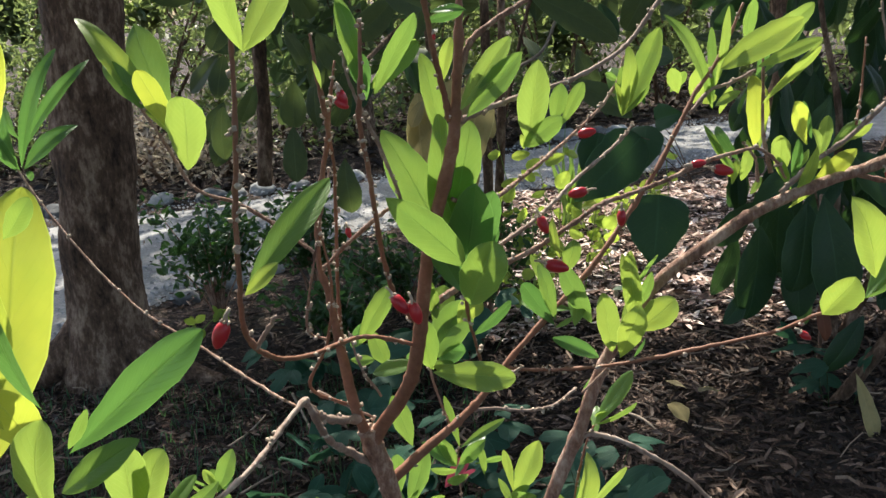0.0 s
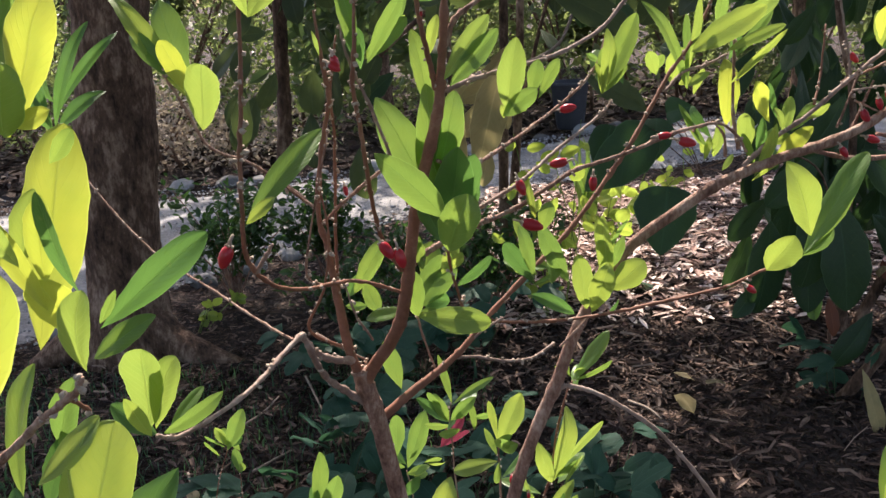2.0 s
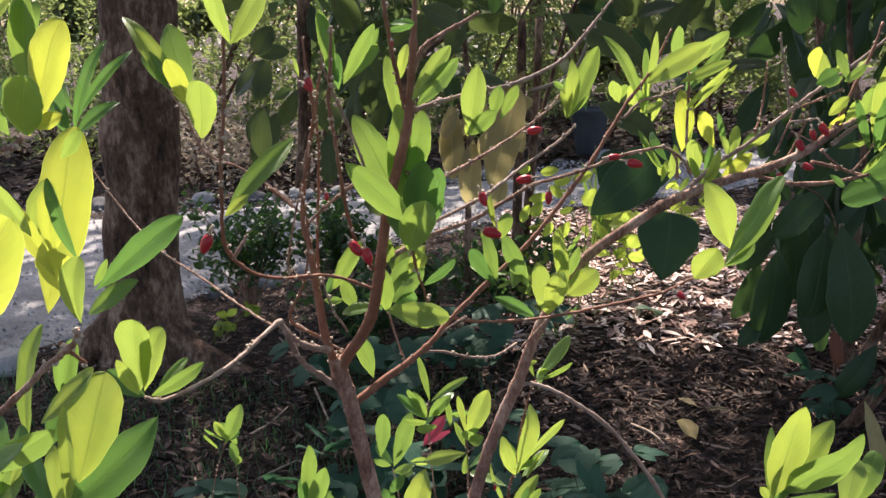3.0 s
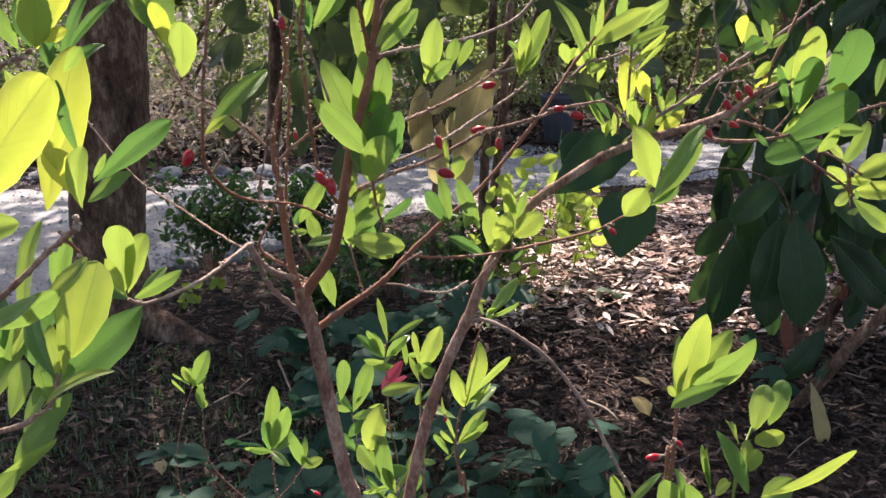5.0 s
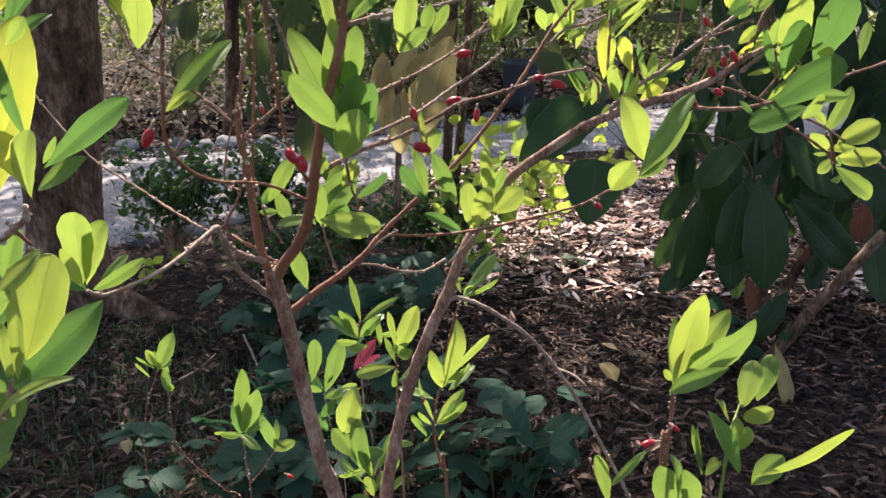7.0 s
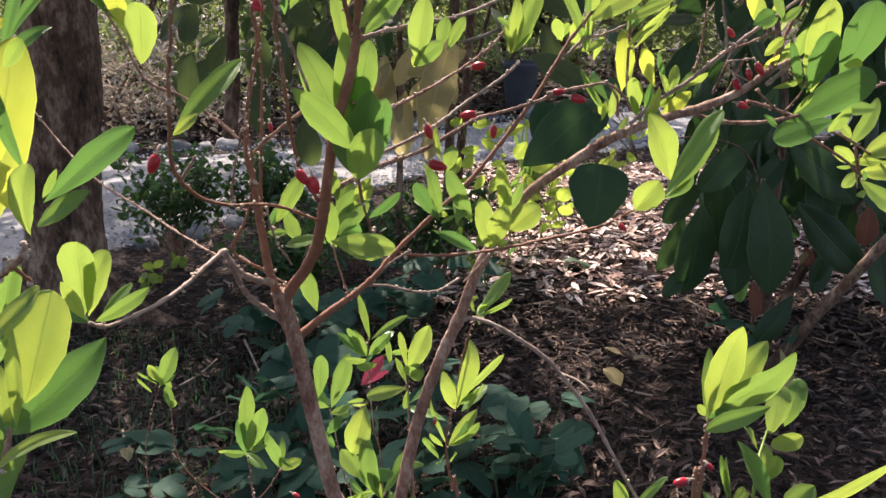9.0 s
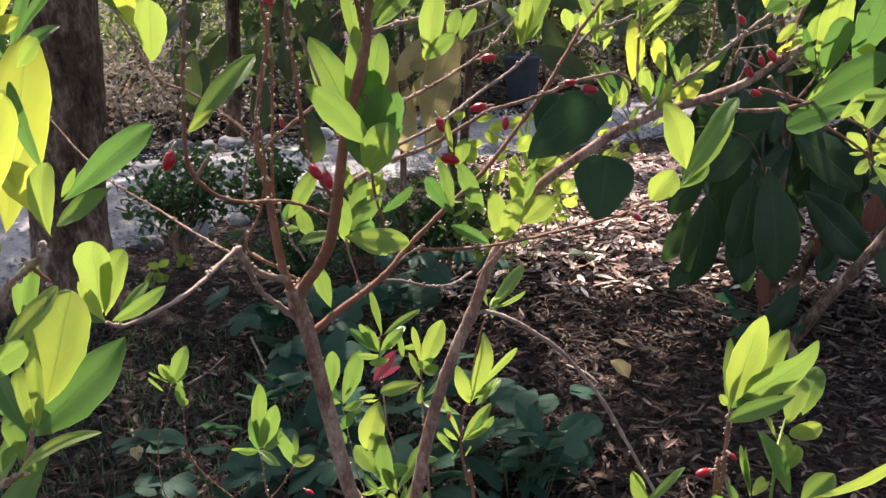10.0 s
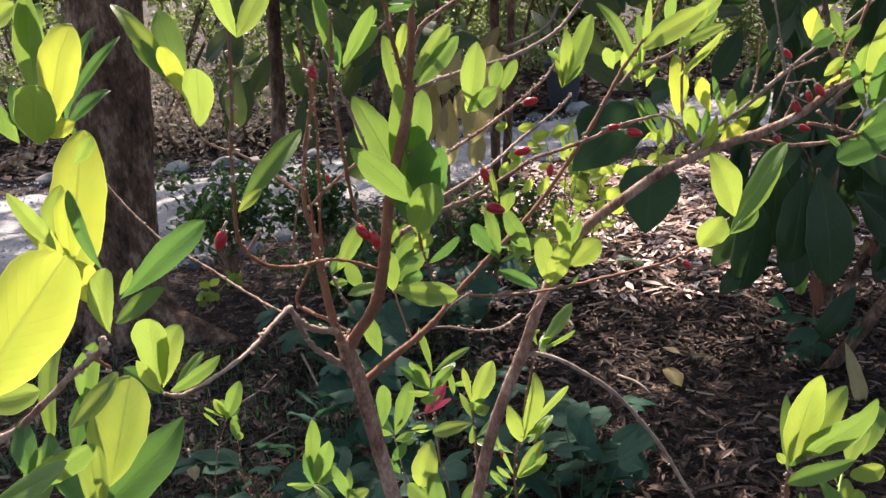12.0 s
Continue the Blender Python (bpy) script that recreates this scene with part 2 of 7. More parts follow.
def berry_material():
    m, t, p, out = material("red berry skin")
    info = t.nodes.new("ShaderNodeObjectInfo")
    col = ramp(t, info.outputs["Random"], [(0.0, (0.40, 0.012, 0.03)), (1.0, (0.56, 0.035, 0.045))]).outputs[0]
    n = noise_at(t, 300, 3)
    t.links.new(mixed(t, math_node(t, "MULTIPLY", n.outputs[0], 0.5), col, (0.28, 0.006, 0.015)), p.inputs["Base Color"])
    p.inputs["Roughness"].default_value = 0.3
    p.inputs["Subsurface Weight"].default_value = 0.15
    p.inputs["Subsurface Radius"].default_value = (0.004, 0.001, 0.0006)
    bump(t, n.outputs[0], p, 0.1, 0.0006)
    return m


BERRY = berry_material()


# ---- builders ----
def mesh_of(bm, name, mat, smooth=True):
    me = bpy.data.meshes.new(name)
    bm.to_mesh(me)
    bm.free()
    me.materials.append(mat)
    if smooth:
        me.shade_smooth()
    return me


def part(name, bm, mat, parent, label=""):
    ob = new(name, mesh_of(bm, name, mat))
    ob.parent = parent
    return tagged(ob, label) if label else ob


def thing(name, place, label, category, group=""):
    ob = new(name)
    ob.location = place
    ob.empty_display_size = 0.05
    bpy.context.view_layer.update()
    return tagged(ob, label, category, group)


def under(ob, parent):
    """Hang ob, built in world places, under parent, where it is."""
    top = Vector((0, 0, 0))
    p = parent
    while p is not None:
        top += p.location
        p = p.parent
    ob.parent = parent
    ob.location = ob.location - top
    return ob


def smooth_line(points, steps):
    """Catmull-Rom through points of any number of coordinates."""
    pts = [np.array(p, float) for p in points]
    pts = [2 * pts[0] - pts[1]] + pts + [2 * pts[-1] - pts[-2]]
    out = []
    for i in range(1, len(pts) - 2):
        a, b, c, d = pts[i - 1 : i + 3]
        for k in range(steps):
            s = k / steps
            out.append(0.5 * (2 * b + (c - a) * s + (2 * a - 5 * b + 4 * c - d) * s * s + (3 * b - a - 3 * c + d) * s ** 3))
    out.append(pts[-2])
    return out


def tube(bm, line, sides=8, wobble=0.08, rng=random):
    """A tapering round stem along line: x, y, z, radius in millimetres."""
    rings, side = [], Vector((1, 0, 0))
    for i, p in enumerate(line):
        ahead = Vector([float(v) for v in line[min(i + 1, len(line) - 1)][:3]]) - Vector([float(v) for v in line[max(i - 1, 0)][:3]])
        ahead.normalize()
        side = (side - ahead * side.dot(ahead)).normalized()
        other = ahead.cross(side)
        r = float(max(p[3], 0.15)) * 0.001 * (1 + rng.uniform(-wobble, wobble))
        ring = []
        for k in range(sides):
            a = 2 * math.pi * k / sides
            rr = r * (1 + rng.uniform(-wobble, wobble))
            ring.append(bm.verts.new(Vector([float(v) for v in p[:3]]) + rr * (math.cos(a) * side + math.sin(a) * other)))
        rings.append(ring)
    for a, b in zip(rings, rings[1:]):
        for k in range(sides):
            bm.faces.new((a[k], a[(k + 1) % sides], b[(k + 1) % sides], b[k]))
    bm.faces.new(rings[0][::-1])
    bm.faces.new(rings[-1])


def blob(bm, place, size, rng, squash=(1, 1, 1)):
    m = Matrix.LocRotScale(place, Euler((rng.uniform(0, 6), rng.uniform(0, 6), rng.uniform(0, 6))), Vector(squash) * size)
    made = bmesh.ops.create_icosphere(bm, subdivisions=1, radius=1, matrix=m)
    for v in made["verts"]:
        v.co += Vector((rng.uniform(-1, 1), rng.uniform(-1, 1), rng.uniform(-1, 1))) * size * 0.38


def branch(owner, points, mat, buds=0.0, name="branch", bud_size=0.75, steps=7, sides=8):
    """A stem of the owner through places with radii; buds: how many dried bud tufts for each centimetre."""
    rng = random.Random(len(bpy.data.objects))
    line = smooth_line(points, steps)
    # knees between the joints
    rings = {rng.randrange(len(line)): rng.uniform(1.08, 1.22) for _ in range(len(line) // 9)} if points[0][3] >= 2.5 else {}
    line = [np.r_[p[:3], p[3] * rings.get(k, 1.0)] for k, p in enumerate(line)]
    line = [np.r_[p[:3] + np.array([rng.uniform(-1, 1) for _ in range(3)]) * min(0.00018, 0.0003 / p[3]), p[3] * (1 + (0.3 * (rng.random() < 0.3) if p[3] < 2 else 0))] for p in line]
    bm = bmesh.new()
    tube(bm, line, sides, 0.03 if points[0][3] < 2.5 else 0.014, rng)
    at = Vector(points[0][:3])
    bmesh.ops.translate(bm, vec=-at, verts=bm.verts)
    ob = part(name, bm, mat, None)
    ob.location = at
    under(ob, owner)
    if buds:
        bm = bmesh.new()
        length = sum(np.linalg.norm(b[:3] - a[:3]) for a, b in zip(line, line[1:]))
        for _ in range(max(2, int(length * 100 * buds * 1.5))):
            p = line[rng.randrange(1, len(line))]
            spin = rng.uniform(0, 6.28)
            way = Vector((math.cos(spin), 0.5 * math.sin(spin * 2), math.sin(spin)))
            for _ in range(rng.randint(1, 3)):
                s = bud_size * rng.uniform(0.45, 1.3) * 0.001
                blob(bm, Vector([float(v) for v in p[:3]]) + way * (float(p[3]) * 0.001 + s * 0.4) + Vector([rng.uniform(-1, 1) * s for _ in range(3)]), s, rng, (1, 1, rng.uniform(0.8, 1.6)))
        bmesh.ops.translate(bm, vec=-at, verts=bm.verts)
        tagged(part("dried_bud_tuft", bm, BUD, ob, "whitish dried flower buds"), kind="stuff")
    return ob


def blade(length, width, arch, cup, ripple, rng, rows=14, cols=8, point=0.54, base=0.95):
    """A leaf along +y with its base at the origin: outline, hollow, arch, wavy rim and a short stalk."""
    bm = bmesh.new()
    uv = bm.loops.layers.uv.new("UVMap")
    top = max((s / 40) ** base * (1 - s / 40) ** point for s in range(41))
    ph = rng.uniform(0, 6.28)
    skew = rng.uniform(-0.05, 0.05)
    grid, coords = [], {}
    for i in range(rows + 1):
        v = 0.5 - 0.5 * math.cos(math.pi * i / rows)
        half = 0.5 * width * (v ** base * (1 - v) ** point / top)
        half = max(half, 0.012 * width)
        row = []
        for j in range(cols + 1):
            u = 2 * j / cols - 1
            rim = 1 + (0.035 * math.sin(v * 19 + ph + u) + 0.02 * math.sin(v * 47 + 2 * ph + 2 * u)) * abs(u)
            x = u * half * rim + skew * width * math.sin(math.pi * v)
            # a crease along the midrib, rims that roll back, and an arch from base to tip
            z = half * (cup * abs(u) ** 1.25 - 0.18 * abs(u) ** 4) + arch * length * 4 * v * (1 - v)
            z += ripple * width * math.sin(v * 9 + ph + u * 1.3) * abs(u) ** 1.5
            w = bm.verts.new((x, v * length, z))
            coords[w] = (0.5 + 0.5 * u, v)
            row.append(w)
        grid.append(row)
    for a, b in zip(grid, grid[1:]):
        for j in range(cols):
            bm.faces.new((a[j], a[j + 1], b[j + 1], b[j]))
    # the tip hooks over, and the whole blade twists a little
    hook, turn = rng.uniform(-0.1, 0.03) * length, rng.uniform(-0.35, 0.35)
    for w, (u, v) in coords.items():
        s = max(0.0, v - 0.72) / 0.28
        w.co.z += hook * s * s
        a = turn * (v - 0.5)
        w.co.x, w.co.z = w.co.x * math.cos(a) - w.co.z * math.sin(a), w.co.x * math.sin(a) + w.co.z * math.cos(a)
    for fc in bm.faces:
        for lp in fc.loops:
            lp[uv].uv = coords[lp.vert]
    return bm


def leaf(owner, base, tip, width, twist=0, tone="m", arch=None, cup=None, name="leaf", label="", point=None, ends=None):
    """One leaf from base to tip; its upper side turns round its length by twist from facing -y."""
    label = label or {"w": "withered brown leaf", "k": "dead khaki leaf with dark stains", "r": "reddish young leaf", "x": "rusty brown dead leaf"}.get(tone, "")
    rng = random.Random(round(base[0] * 7919 + tip[2] * 104729, 4))
    base, tip = Vector(base), Vector(tip)
    along = tip - base
    length = along.length
    along.normalize()
    face = Vector((0, -1, 0.25))
    face = (face - along * face.dot(along)).normalized()
    face = Matrix.Rotation(radians(twist), 3, along) @ face
    side = along.cross(face)
    point = rng.uniform(0.55, 0.8) if point is None else point
    ends = rng.uniform(0.8, 1.1) if ends is None else ends
    arch = rng.uniform(-0.05, 0.09) if arch is None else arch
    cup = rng.uniform(0.12, 0.5) if cup is None else cup
    bm = blade(length, width, arch, cup, rng.uniform(0.01, 0.04), rng, 20, 8, point=point, base=ends)
    ob = part(name, bm, LEAF[tone], None, label)
    ob.matrix_basis = Matrix((side, along, face)).transposed().to_4x4()
    ob.location = base
    return under(ob, owner)


def berry(owner, stalk, end):
    """An oval red berry on a short stalk with a dried cup."""
    rng = random.Random(round(stalk[0] * 1e5 + end[2] * 1e5))
    a, b = Vector(stalk), Vector(end)
    along = (b - a).normalized()
    length = (b - a).length
    bm = bmesh.new()
    bmesh.ops.create_uvsphere(bm, u_segments=14, v_segments=10, radius=1)
    for v in bm.verts:
        taper = 1 - 0.16 * v.co.z
        v.co = Vector((v.co.x * taper * length * 0.27, v.co.y * taper * length * 0.27, v.co.z * length * 0.5))
        v.co += Vector([rng.uniform(-1, 1) * 0.00012 for _ in range(3)])
    ob = part("berry", bm, BERRY, None, "ripe oval red berry")
    ob.matrix_basis = along.to_track_quat("Z", "X").to_matrix().to_4x4()
    ob.location = (a + b) / 2
    under(ob, owner)
    bm = bmesh.new()
    tube(bm, [(0, 0, -length * 0.95, 0.5), (0.0004, 0, -length * 0.7, 0.55), (0, 0, -length * 0.48, 0.8)], 6, 0.05, rng)
    for k in range(5):
        w = 2 * math.pi * k / 5
        blob(bm, Vector((math.cos(w) * length * 0.13, math.sin(w) * length * 0.13, -length * 0.47)), 0.0005, rng, (1, 1, 1.5))
    part("berry_stalk", bm, BUD, ob, "pale dried berry stalk")
    return ob


def leaf_cloud(count, place_of, size, rng, lie=0.0, fold=0.25, slim=0.42, hang=0.0):
    """Many small folded leaves as one mesh: place_of(rng) gives each one's place."""
    verts, faces = [], []
    for _ in range(count):
        c = Vector(place_of(rng))
        s = rng.uniform(*size)
        spin = rng.uniform(0, 2 * math.pi)
        tilt = rng.gauss(0, 0.35 * lie) if lie else rng.uniform(-1.3, 1.3)
        q = Euler((tilt - hang, rng.gauss(0, 0.3 * lie if lie else 0.7), spin)).to_matrix()
        w = s * slim * rng.uniform(0.7, 1.15)
        curl = rng.uniform(-0.12, 0.22) * s * (lie or 1)
        shape = [(0, -s / 2, 0), (-w / 2, -0.12 * s, fold * w), (-w * 0.42, 0.2 * s, fold * w + curl * 0.4), (0, s / 2, curl), (w * 0.42, 0.2 * s, fold * w + curl * 0.4), (w / 2, -0.12 * s, fold * w), (0, 0.05 * s, 0)]
        n = len(verts)
        verts += [tuple(c + q @ Vector(p)) for p in shape]
        faces += [(n, n + 6, n + 1), (n + 1, n + 6, n + 2), (n + 2, n + 6, n + 3), (n + 6, n + 4, n + 3), (n + 6, n + 5, n + 4), (n, n + 5, n + 6)]
    return verts, faces


def cloud_object(name, verts, faces, mat, parent=None):
    me = bpy.data.meshes.new(name)
    me.from_pydata(verts, [], faces)
    me.materials.append(mat)
    ob = new(name, me)
    if parent is not None:
        under(ob, parent)
    return ob


# ---- ground and path ----
def ground_height(x, y):
    return 0.02 * noise.noise((x * 0.7, y * 0.7, 1.3)) + 0.01 * noise.noise((x * 2.6, y * 2.6, 4.1))


NEAR_EDGE = ((-30, -8, -3, -1.7, -1.25, -0.45, 0.5, 1.8, 4, 30), (-4, -1, 1.5, 3.1, 3.95, 4.75, 5.6, 6.0, 6.5, 9))
FAR_EDGE = ((-30, -8, -2.3, -1.4, -0.4, 1.0, 4, 30), (3, 5.2, 6.05, 6.2, 6.6, 7.5, 8.3, 11.5))


def near_edge(x):
    return float(np.interp(x, *NEAR_EDGE)) + 0.09 * noise.noise((x * 2.0, 0.4, 0))


def far_edge(x):
    return float(np.interp(x, *FAR_EDGE)) + 0.10 * noise.noise((x * 1.7, 7.4, 0))


def sheet(name, xs, ys, height, mat):
    verts = [(x, y, height(x, y)) for y in ys for x in xs]
    n = len(xs)
    faces = [(i * n + j, i * n + j + 1, (i + 1) * n + j + 1, (i + 1) * n + j) for i in range(len(ys) - 1) for j in range(n - 1)]
    me = bpy.data.meshes.new(name)
    me.from_pydata(verts, [], faces)
    me.materials.append(mat)
    me.shade_smooth()
    return new(name, me)


spread = np.linspace(-1, 1, 141)
ground = sheet("ground", list(9 * spread + 300 * spread ** 9), list(3 + 9 * spread + 300 * spread ** 9), ground_height, SOIL)
tagged(ground, "dark brown earth under leaf litter", "ground", kind="structure")

# the gravel path, crowned a little above the earth
verts, faces = [], []
cols = 14
steps = list(np.linspace(-9, 9, 150))
for x in steps:
    a, b = near_edge(x), far_edge(x)
    for k in range(cols + 1):
        s = k / cols
        y = a + (b - a) * s
        verts.append((x, y, ground_height(x, y) - 0.02 + 0.05 * min(1, 5 * s, 5 * (1 - s)) + 0.008 * noise.noise((x * 5, y * 5, 2))))
for i in range(len(steps) - 1):
    for k in range(cols):
        n = i * (cols + 1) + k
        faces.append((n, n + cols + 1, n + cols + 2, n + 1))
path = cloud_object("path", verts, faces, GRAVEL)
path.data.shade_smooth()
tagged(path, "grey gravel garden path", "path", kind="structure")

# loose gravel on the path
rng = random.Random(11)
verts, faces = [], []
for _ in range(9000):
    x = rng.uniform(-3.6, 2.6)
    y = near_edge(x) + (far_edge(x) - near_edge(x)) * rng.random() ** 1.3
    c = Vector((x, y, ground_height(x, y) + 0.028))
    s = rng.uniform(0.006, 0.015)
    n = len(verts)
    for d in ((1, 0, 0), (0, 1, 0), (-1, 0, 0), (0, -1, 0), (0, 0, 0.8), (0, 0, -0.5)):
        verts.append(tuple(c + Vector([v * s * rng.uniform(0.6, 1.2) for v in d])))
    for k in range(4):
        faces += [(n + k, n + (k + 1) % 4, n + 4), (n + (k + 1) % 4, n + k, n + 5)]
GRAVEL_BITS = rough_material("gravel bits", [(0.15, (0.14, 0.14, 0.15)), (0.5, (0.32, 0.32, 0.33)), (0.85, (0.5, 0.5, 0.5))], 20, 120, 0.85, 0.3, 0.003, chance="island")
tagged(cloud_object("loose_gravel", verts, faces, GRAVEL_BITS), "loose grey gravel on the path", "gravel", kind="stuff")


def edge_stone(place, size, seed):
    rng = random.Random(seed)
    bm = bmesh.new()
    bmesh.ops.create_icosphere(bm, subdivisions=3, radius=1)
    off = Vector((seed * 3.1, seed * 1.7, 0))
    for v in bm.verts:
        d = v.co.normalized()
        r = 1 + 0.35 * noise.noise(d * 1.3 + off) + 0.12 * noise.noise(d * 4 + off)
        v.co = Vector((d.x * r * size[0], d.y * r * size[1], max(d.z, -0.45) * r * size[2]))
    ob = new("edge_stone", mesh_of(bm, "edge_stone", ROCK))
    ob.location = (place[0], place[1], ground_height(place[0], place[1]) + 0.25 * size[2])
    ob.rotation_euler = (0, 0, rng.uniform(0, 6))
    return tagged(ob, "rough pale grey stone lining the gravel path", "stone", "stones along the path")


for k in range(17):
    x = -2.9 + 0.27 * k + 0.1 * math.sin(k * 5.1)
    s = 0.055 + 0.03 * (0.5 + 0.5 * math.sin(k * 2.3))
    edge_stone((x, far_edge(x) + 0.05), (s * 1.5, s, s * 0.75), k + 1)
for k in range(8):
    x = -1.75 + 0.17 * k
    s = 0.07 + 0.03 * math.sin(k * 3.3)
    edge_stone((x, near_edge(x) - 0.03), (s * 1.35, s, s * 0.8), k + 41)

# ---- leaf litter, twigs, chips ----
rng = random.Random(3)


def on_ground(rng):
    while True:
        x, y = rng.uniform(-3.4, 3.2), 1.0 + 6.0 * rng.random() ** 1.35
        # more litter where the sun falls, less in near shade, to set brightness
        if rng.random() < 0.3:
            x, y = rng.uniform(0.2, 1.9), rng.uniform(2.7, 5.0)
        if y < 2.7 and rng.random() < 0.3:
            continue
        if y < near_edge(x) + 0.15 or rng.random() < 0.05:
            return x, y, ground_height(x, y) + rng.uniform(0.004, 0.028)


verts, faces = leaf_cloud(34000, on_ground, (0.016, 0.06), rng, lie=0.7, fold=0.3, slim=0.24)


def close_ground(rng):
    x, y = rng.uniform(-1.5, 1.7), rng.uniform(1.2, 2.9)
    return x, y, ground_height(x, y) + rng.uniform(0.006, 0.026)


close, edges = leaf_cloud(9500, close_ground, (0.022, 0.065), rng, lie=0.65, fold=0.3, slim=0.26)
tagged(cloud_object("shaded_leaf_litter", close, edges, LITTER), "crumbled leaf litter, coloured dark brown for deep shade", "litter", kind="stuff")


# where the sun patch lies; the paler litter colour goes only here
def sun_patch(rng):
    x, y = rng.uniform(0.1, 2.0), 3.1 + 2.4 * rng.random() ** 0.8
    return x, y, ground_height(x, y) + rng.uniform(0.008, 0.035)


more, sides = leaf_cloud(8000, sun_patch, (0.035, 0.1), rng, lie=0.5, fold=0.2, slim=0.3)
tagged(cloud_object("dry_leaf_litter", more, sides, SUNLIT_LITTER), "dry curled leaves and strips, coloured pale for the sunlit patch", "litter", kind="stuff")
tagged(cloud_object("leaf_litter", verts, faces, LITTER), "brown dry leaf litter covering the ground", "litter", kind="stuff")


def behind_path(rng):
    x = rng.uniform(-7, 7)
    y = far_edge(x) + 0.1 + 4 * rng.random()
    return x, y, ground_height(x, y) + rng.uniform(0.005, 0.04)


verts, faces = leaf_cloud(5000, behind_path, (0.06, 0.14), rng, lie=1, fold=0.3, slim=0.45)
tagged(cloud_object("far_leaf_litter", verts, faces, LITTER), "dry leaves on the earth beyond the path", "litter", kind="stuff")

verts, faces = [], []
for _ in range(3600):
    x, y, z = on_ground(rng)
    a = rng.uniform(0, math.pi)
    n = len(verts)
    ln, w = rng.uniform(0.015, 0.1), rng.uniform(0.001, 0.0045)
    lift = rng.gauss(0, 0.012)
    d, o = Vector((math.cos(a) * ln, math.sin(a) * ln, lift)), Vector((-math.sin(a), math.cos(a), 0)) * w
    bow = o * rng.uniform(-5, 5)
    for s, at in ((-0.5, 0), (0, 1), (0.5, 0)):
        c = Vector((x, y, z + 0.012)) + d * s + bow * at
        verts += [tuple(c + o), tuple(c + Vector((0, 0, w * 1.6))), tuple(c - o)]
    for k in (0, 3):
        faces += [(n + k, n + k + 1, n + k + 4, n + k + 3), (n + k + 1, n + k + 2, n + k + 5, n + k + 4), (n + k + 2, n + k, n + k + 3, n + k + 5)]
CHIP = rough_material("straw and chips", [(0.2, (0.045, 0.026, 0.018)), (0.5, (0.13, 0.08, 0.056)), (0.85, (0.42, 0.31, 0.23))], 30, 140, 0.8, 0.3, 0.002, chance="island")
tagged(cloud_object("straw_and_chips", verts, faces, CHIP), "thin dry stalks and wood chips strewn on the ground", "litter", kind="stuff")


def fallen_leaf(place, size, turn, tone, label, tilt=(12, 8), broad=0.55):
    rng = random.Random(round(place[0] * 1000))
    bm = blade(size, size * broad, 0.05, 0.3, 0.05, rng)
    ob = new("fallen_leaf", mesh_of(bm, "fallen_leaf", LEAF[tone]))
    ob.matrix_basis = pose(place[0], place[1], ground_height(place[0], place[1]) + 0.03, tilt[0], tilt[1], turn)
    return tagged(ob, label, "leaf", "leaves lying on the litter")


fallen_leaf((0.665, 2.39, 0.02), 0.082, 25, "k", "pale khaki leaf lying on brown litter", (24, 6), 0.8)
fallen_leaf((0.7673, 3.479, 0.02), 0.13, 75, "h", "dull green leaf lying on sunlit litter")
fallen_leaf((0.7182, 2.6066, 0.02), 0.07, 60, "w", "curled tan leaf lying on brown litter")
fallen_leaf((0.8177, 2.5698, 0.02), 0.08, 100, "w", "small dry tan leaf on the litter")
fallen_leaf((-0.6873, 1.9997, 0.02), 0.06, 20, "w", "pale dry leaf among low weeds")


def dead_stick(a, b, r):
    bm = bmesh.new()
    rng = random.Random(round(a[0] * 1000))
    mid = [(a[k] + b[k]) / 2 + rng.uniform(-0.01, 0.01) for k in range(3)]
    tube(bm, smooth_line([(*a, r), (*mid, r * 0.9), (*b, r * 0.5)], 5), 6, 0.1, rng)
    ob = new("dead_stick", mesh_of(bm, "dead_stick", TWIG))
    return tagged(ob, "thin pale dead stick lying on the litter", "stick", "dead sticks on the ground")


dead_stick((0.4934, 2.4991, 0.025), (0.5823, 2.3355, 0.02), 4)
dead_stick((-0.5788, 2.1701, 0.02), (-0.4937, 2.2808, 0.02), 4)
dead_stick((-0.7596, 2.1761, 0.02), (-0.6994, 2.0697, 0.02), 4)
dead_stick((-0.5394, 2.7615, 0.03), (-0.4353, 2.4982, 0.02), 5)
dead_stick((-0.6858, 2.4262, 0.02), (-0.5995, 2.6175, 0.03), 4)
dead_stick((0.6683, 2.1445, 0.02), (0.7354, 2.1648, 0.025), 3)

# ---- trees and bushes ----
def wood(owner, points, mat, name, sides=14, steps=6, rough=0.05, gnarl=0.0):
    """A trunk or limb: places with radii in millimetres. gnarl: how far knots and bark ridges stand out, in metres."""
    rng = random.Random(round(points[0][0] * 1000) + len(points))
    bm = bmesh.new()
    tube(bm, smooth_line(points, steps), sides, rough, rng)
    if gnarl:
        bm.normal_update()
        for v in bm.verts:
            lump = noise.noise(v.co * 5.5) + 0.55 * noise.noise(Vector((v.co.x * 22, v.co.y * 22, v.co.z * 5))) + 0.35 * noise.noise(Vector((v.co.x * 60, v.co.y * 60, v.co.z * 14)))
            v.co += v.normal * gnarl * lump
    ob = part(name, bm, mat, None)
    return under(ob, owner)


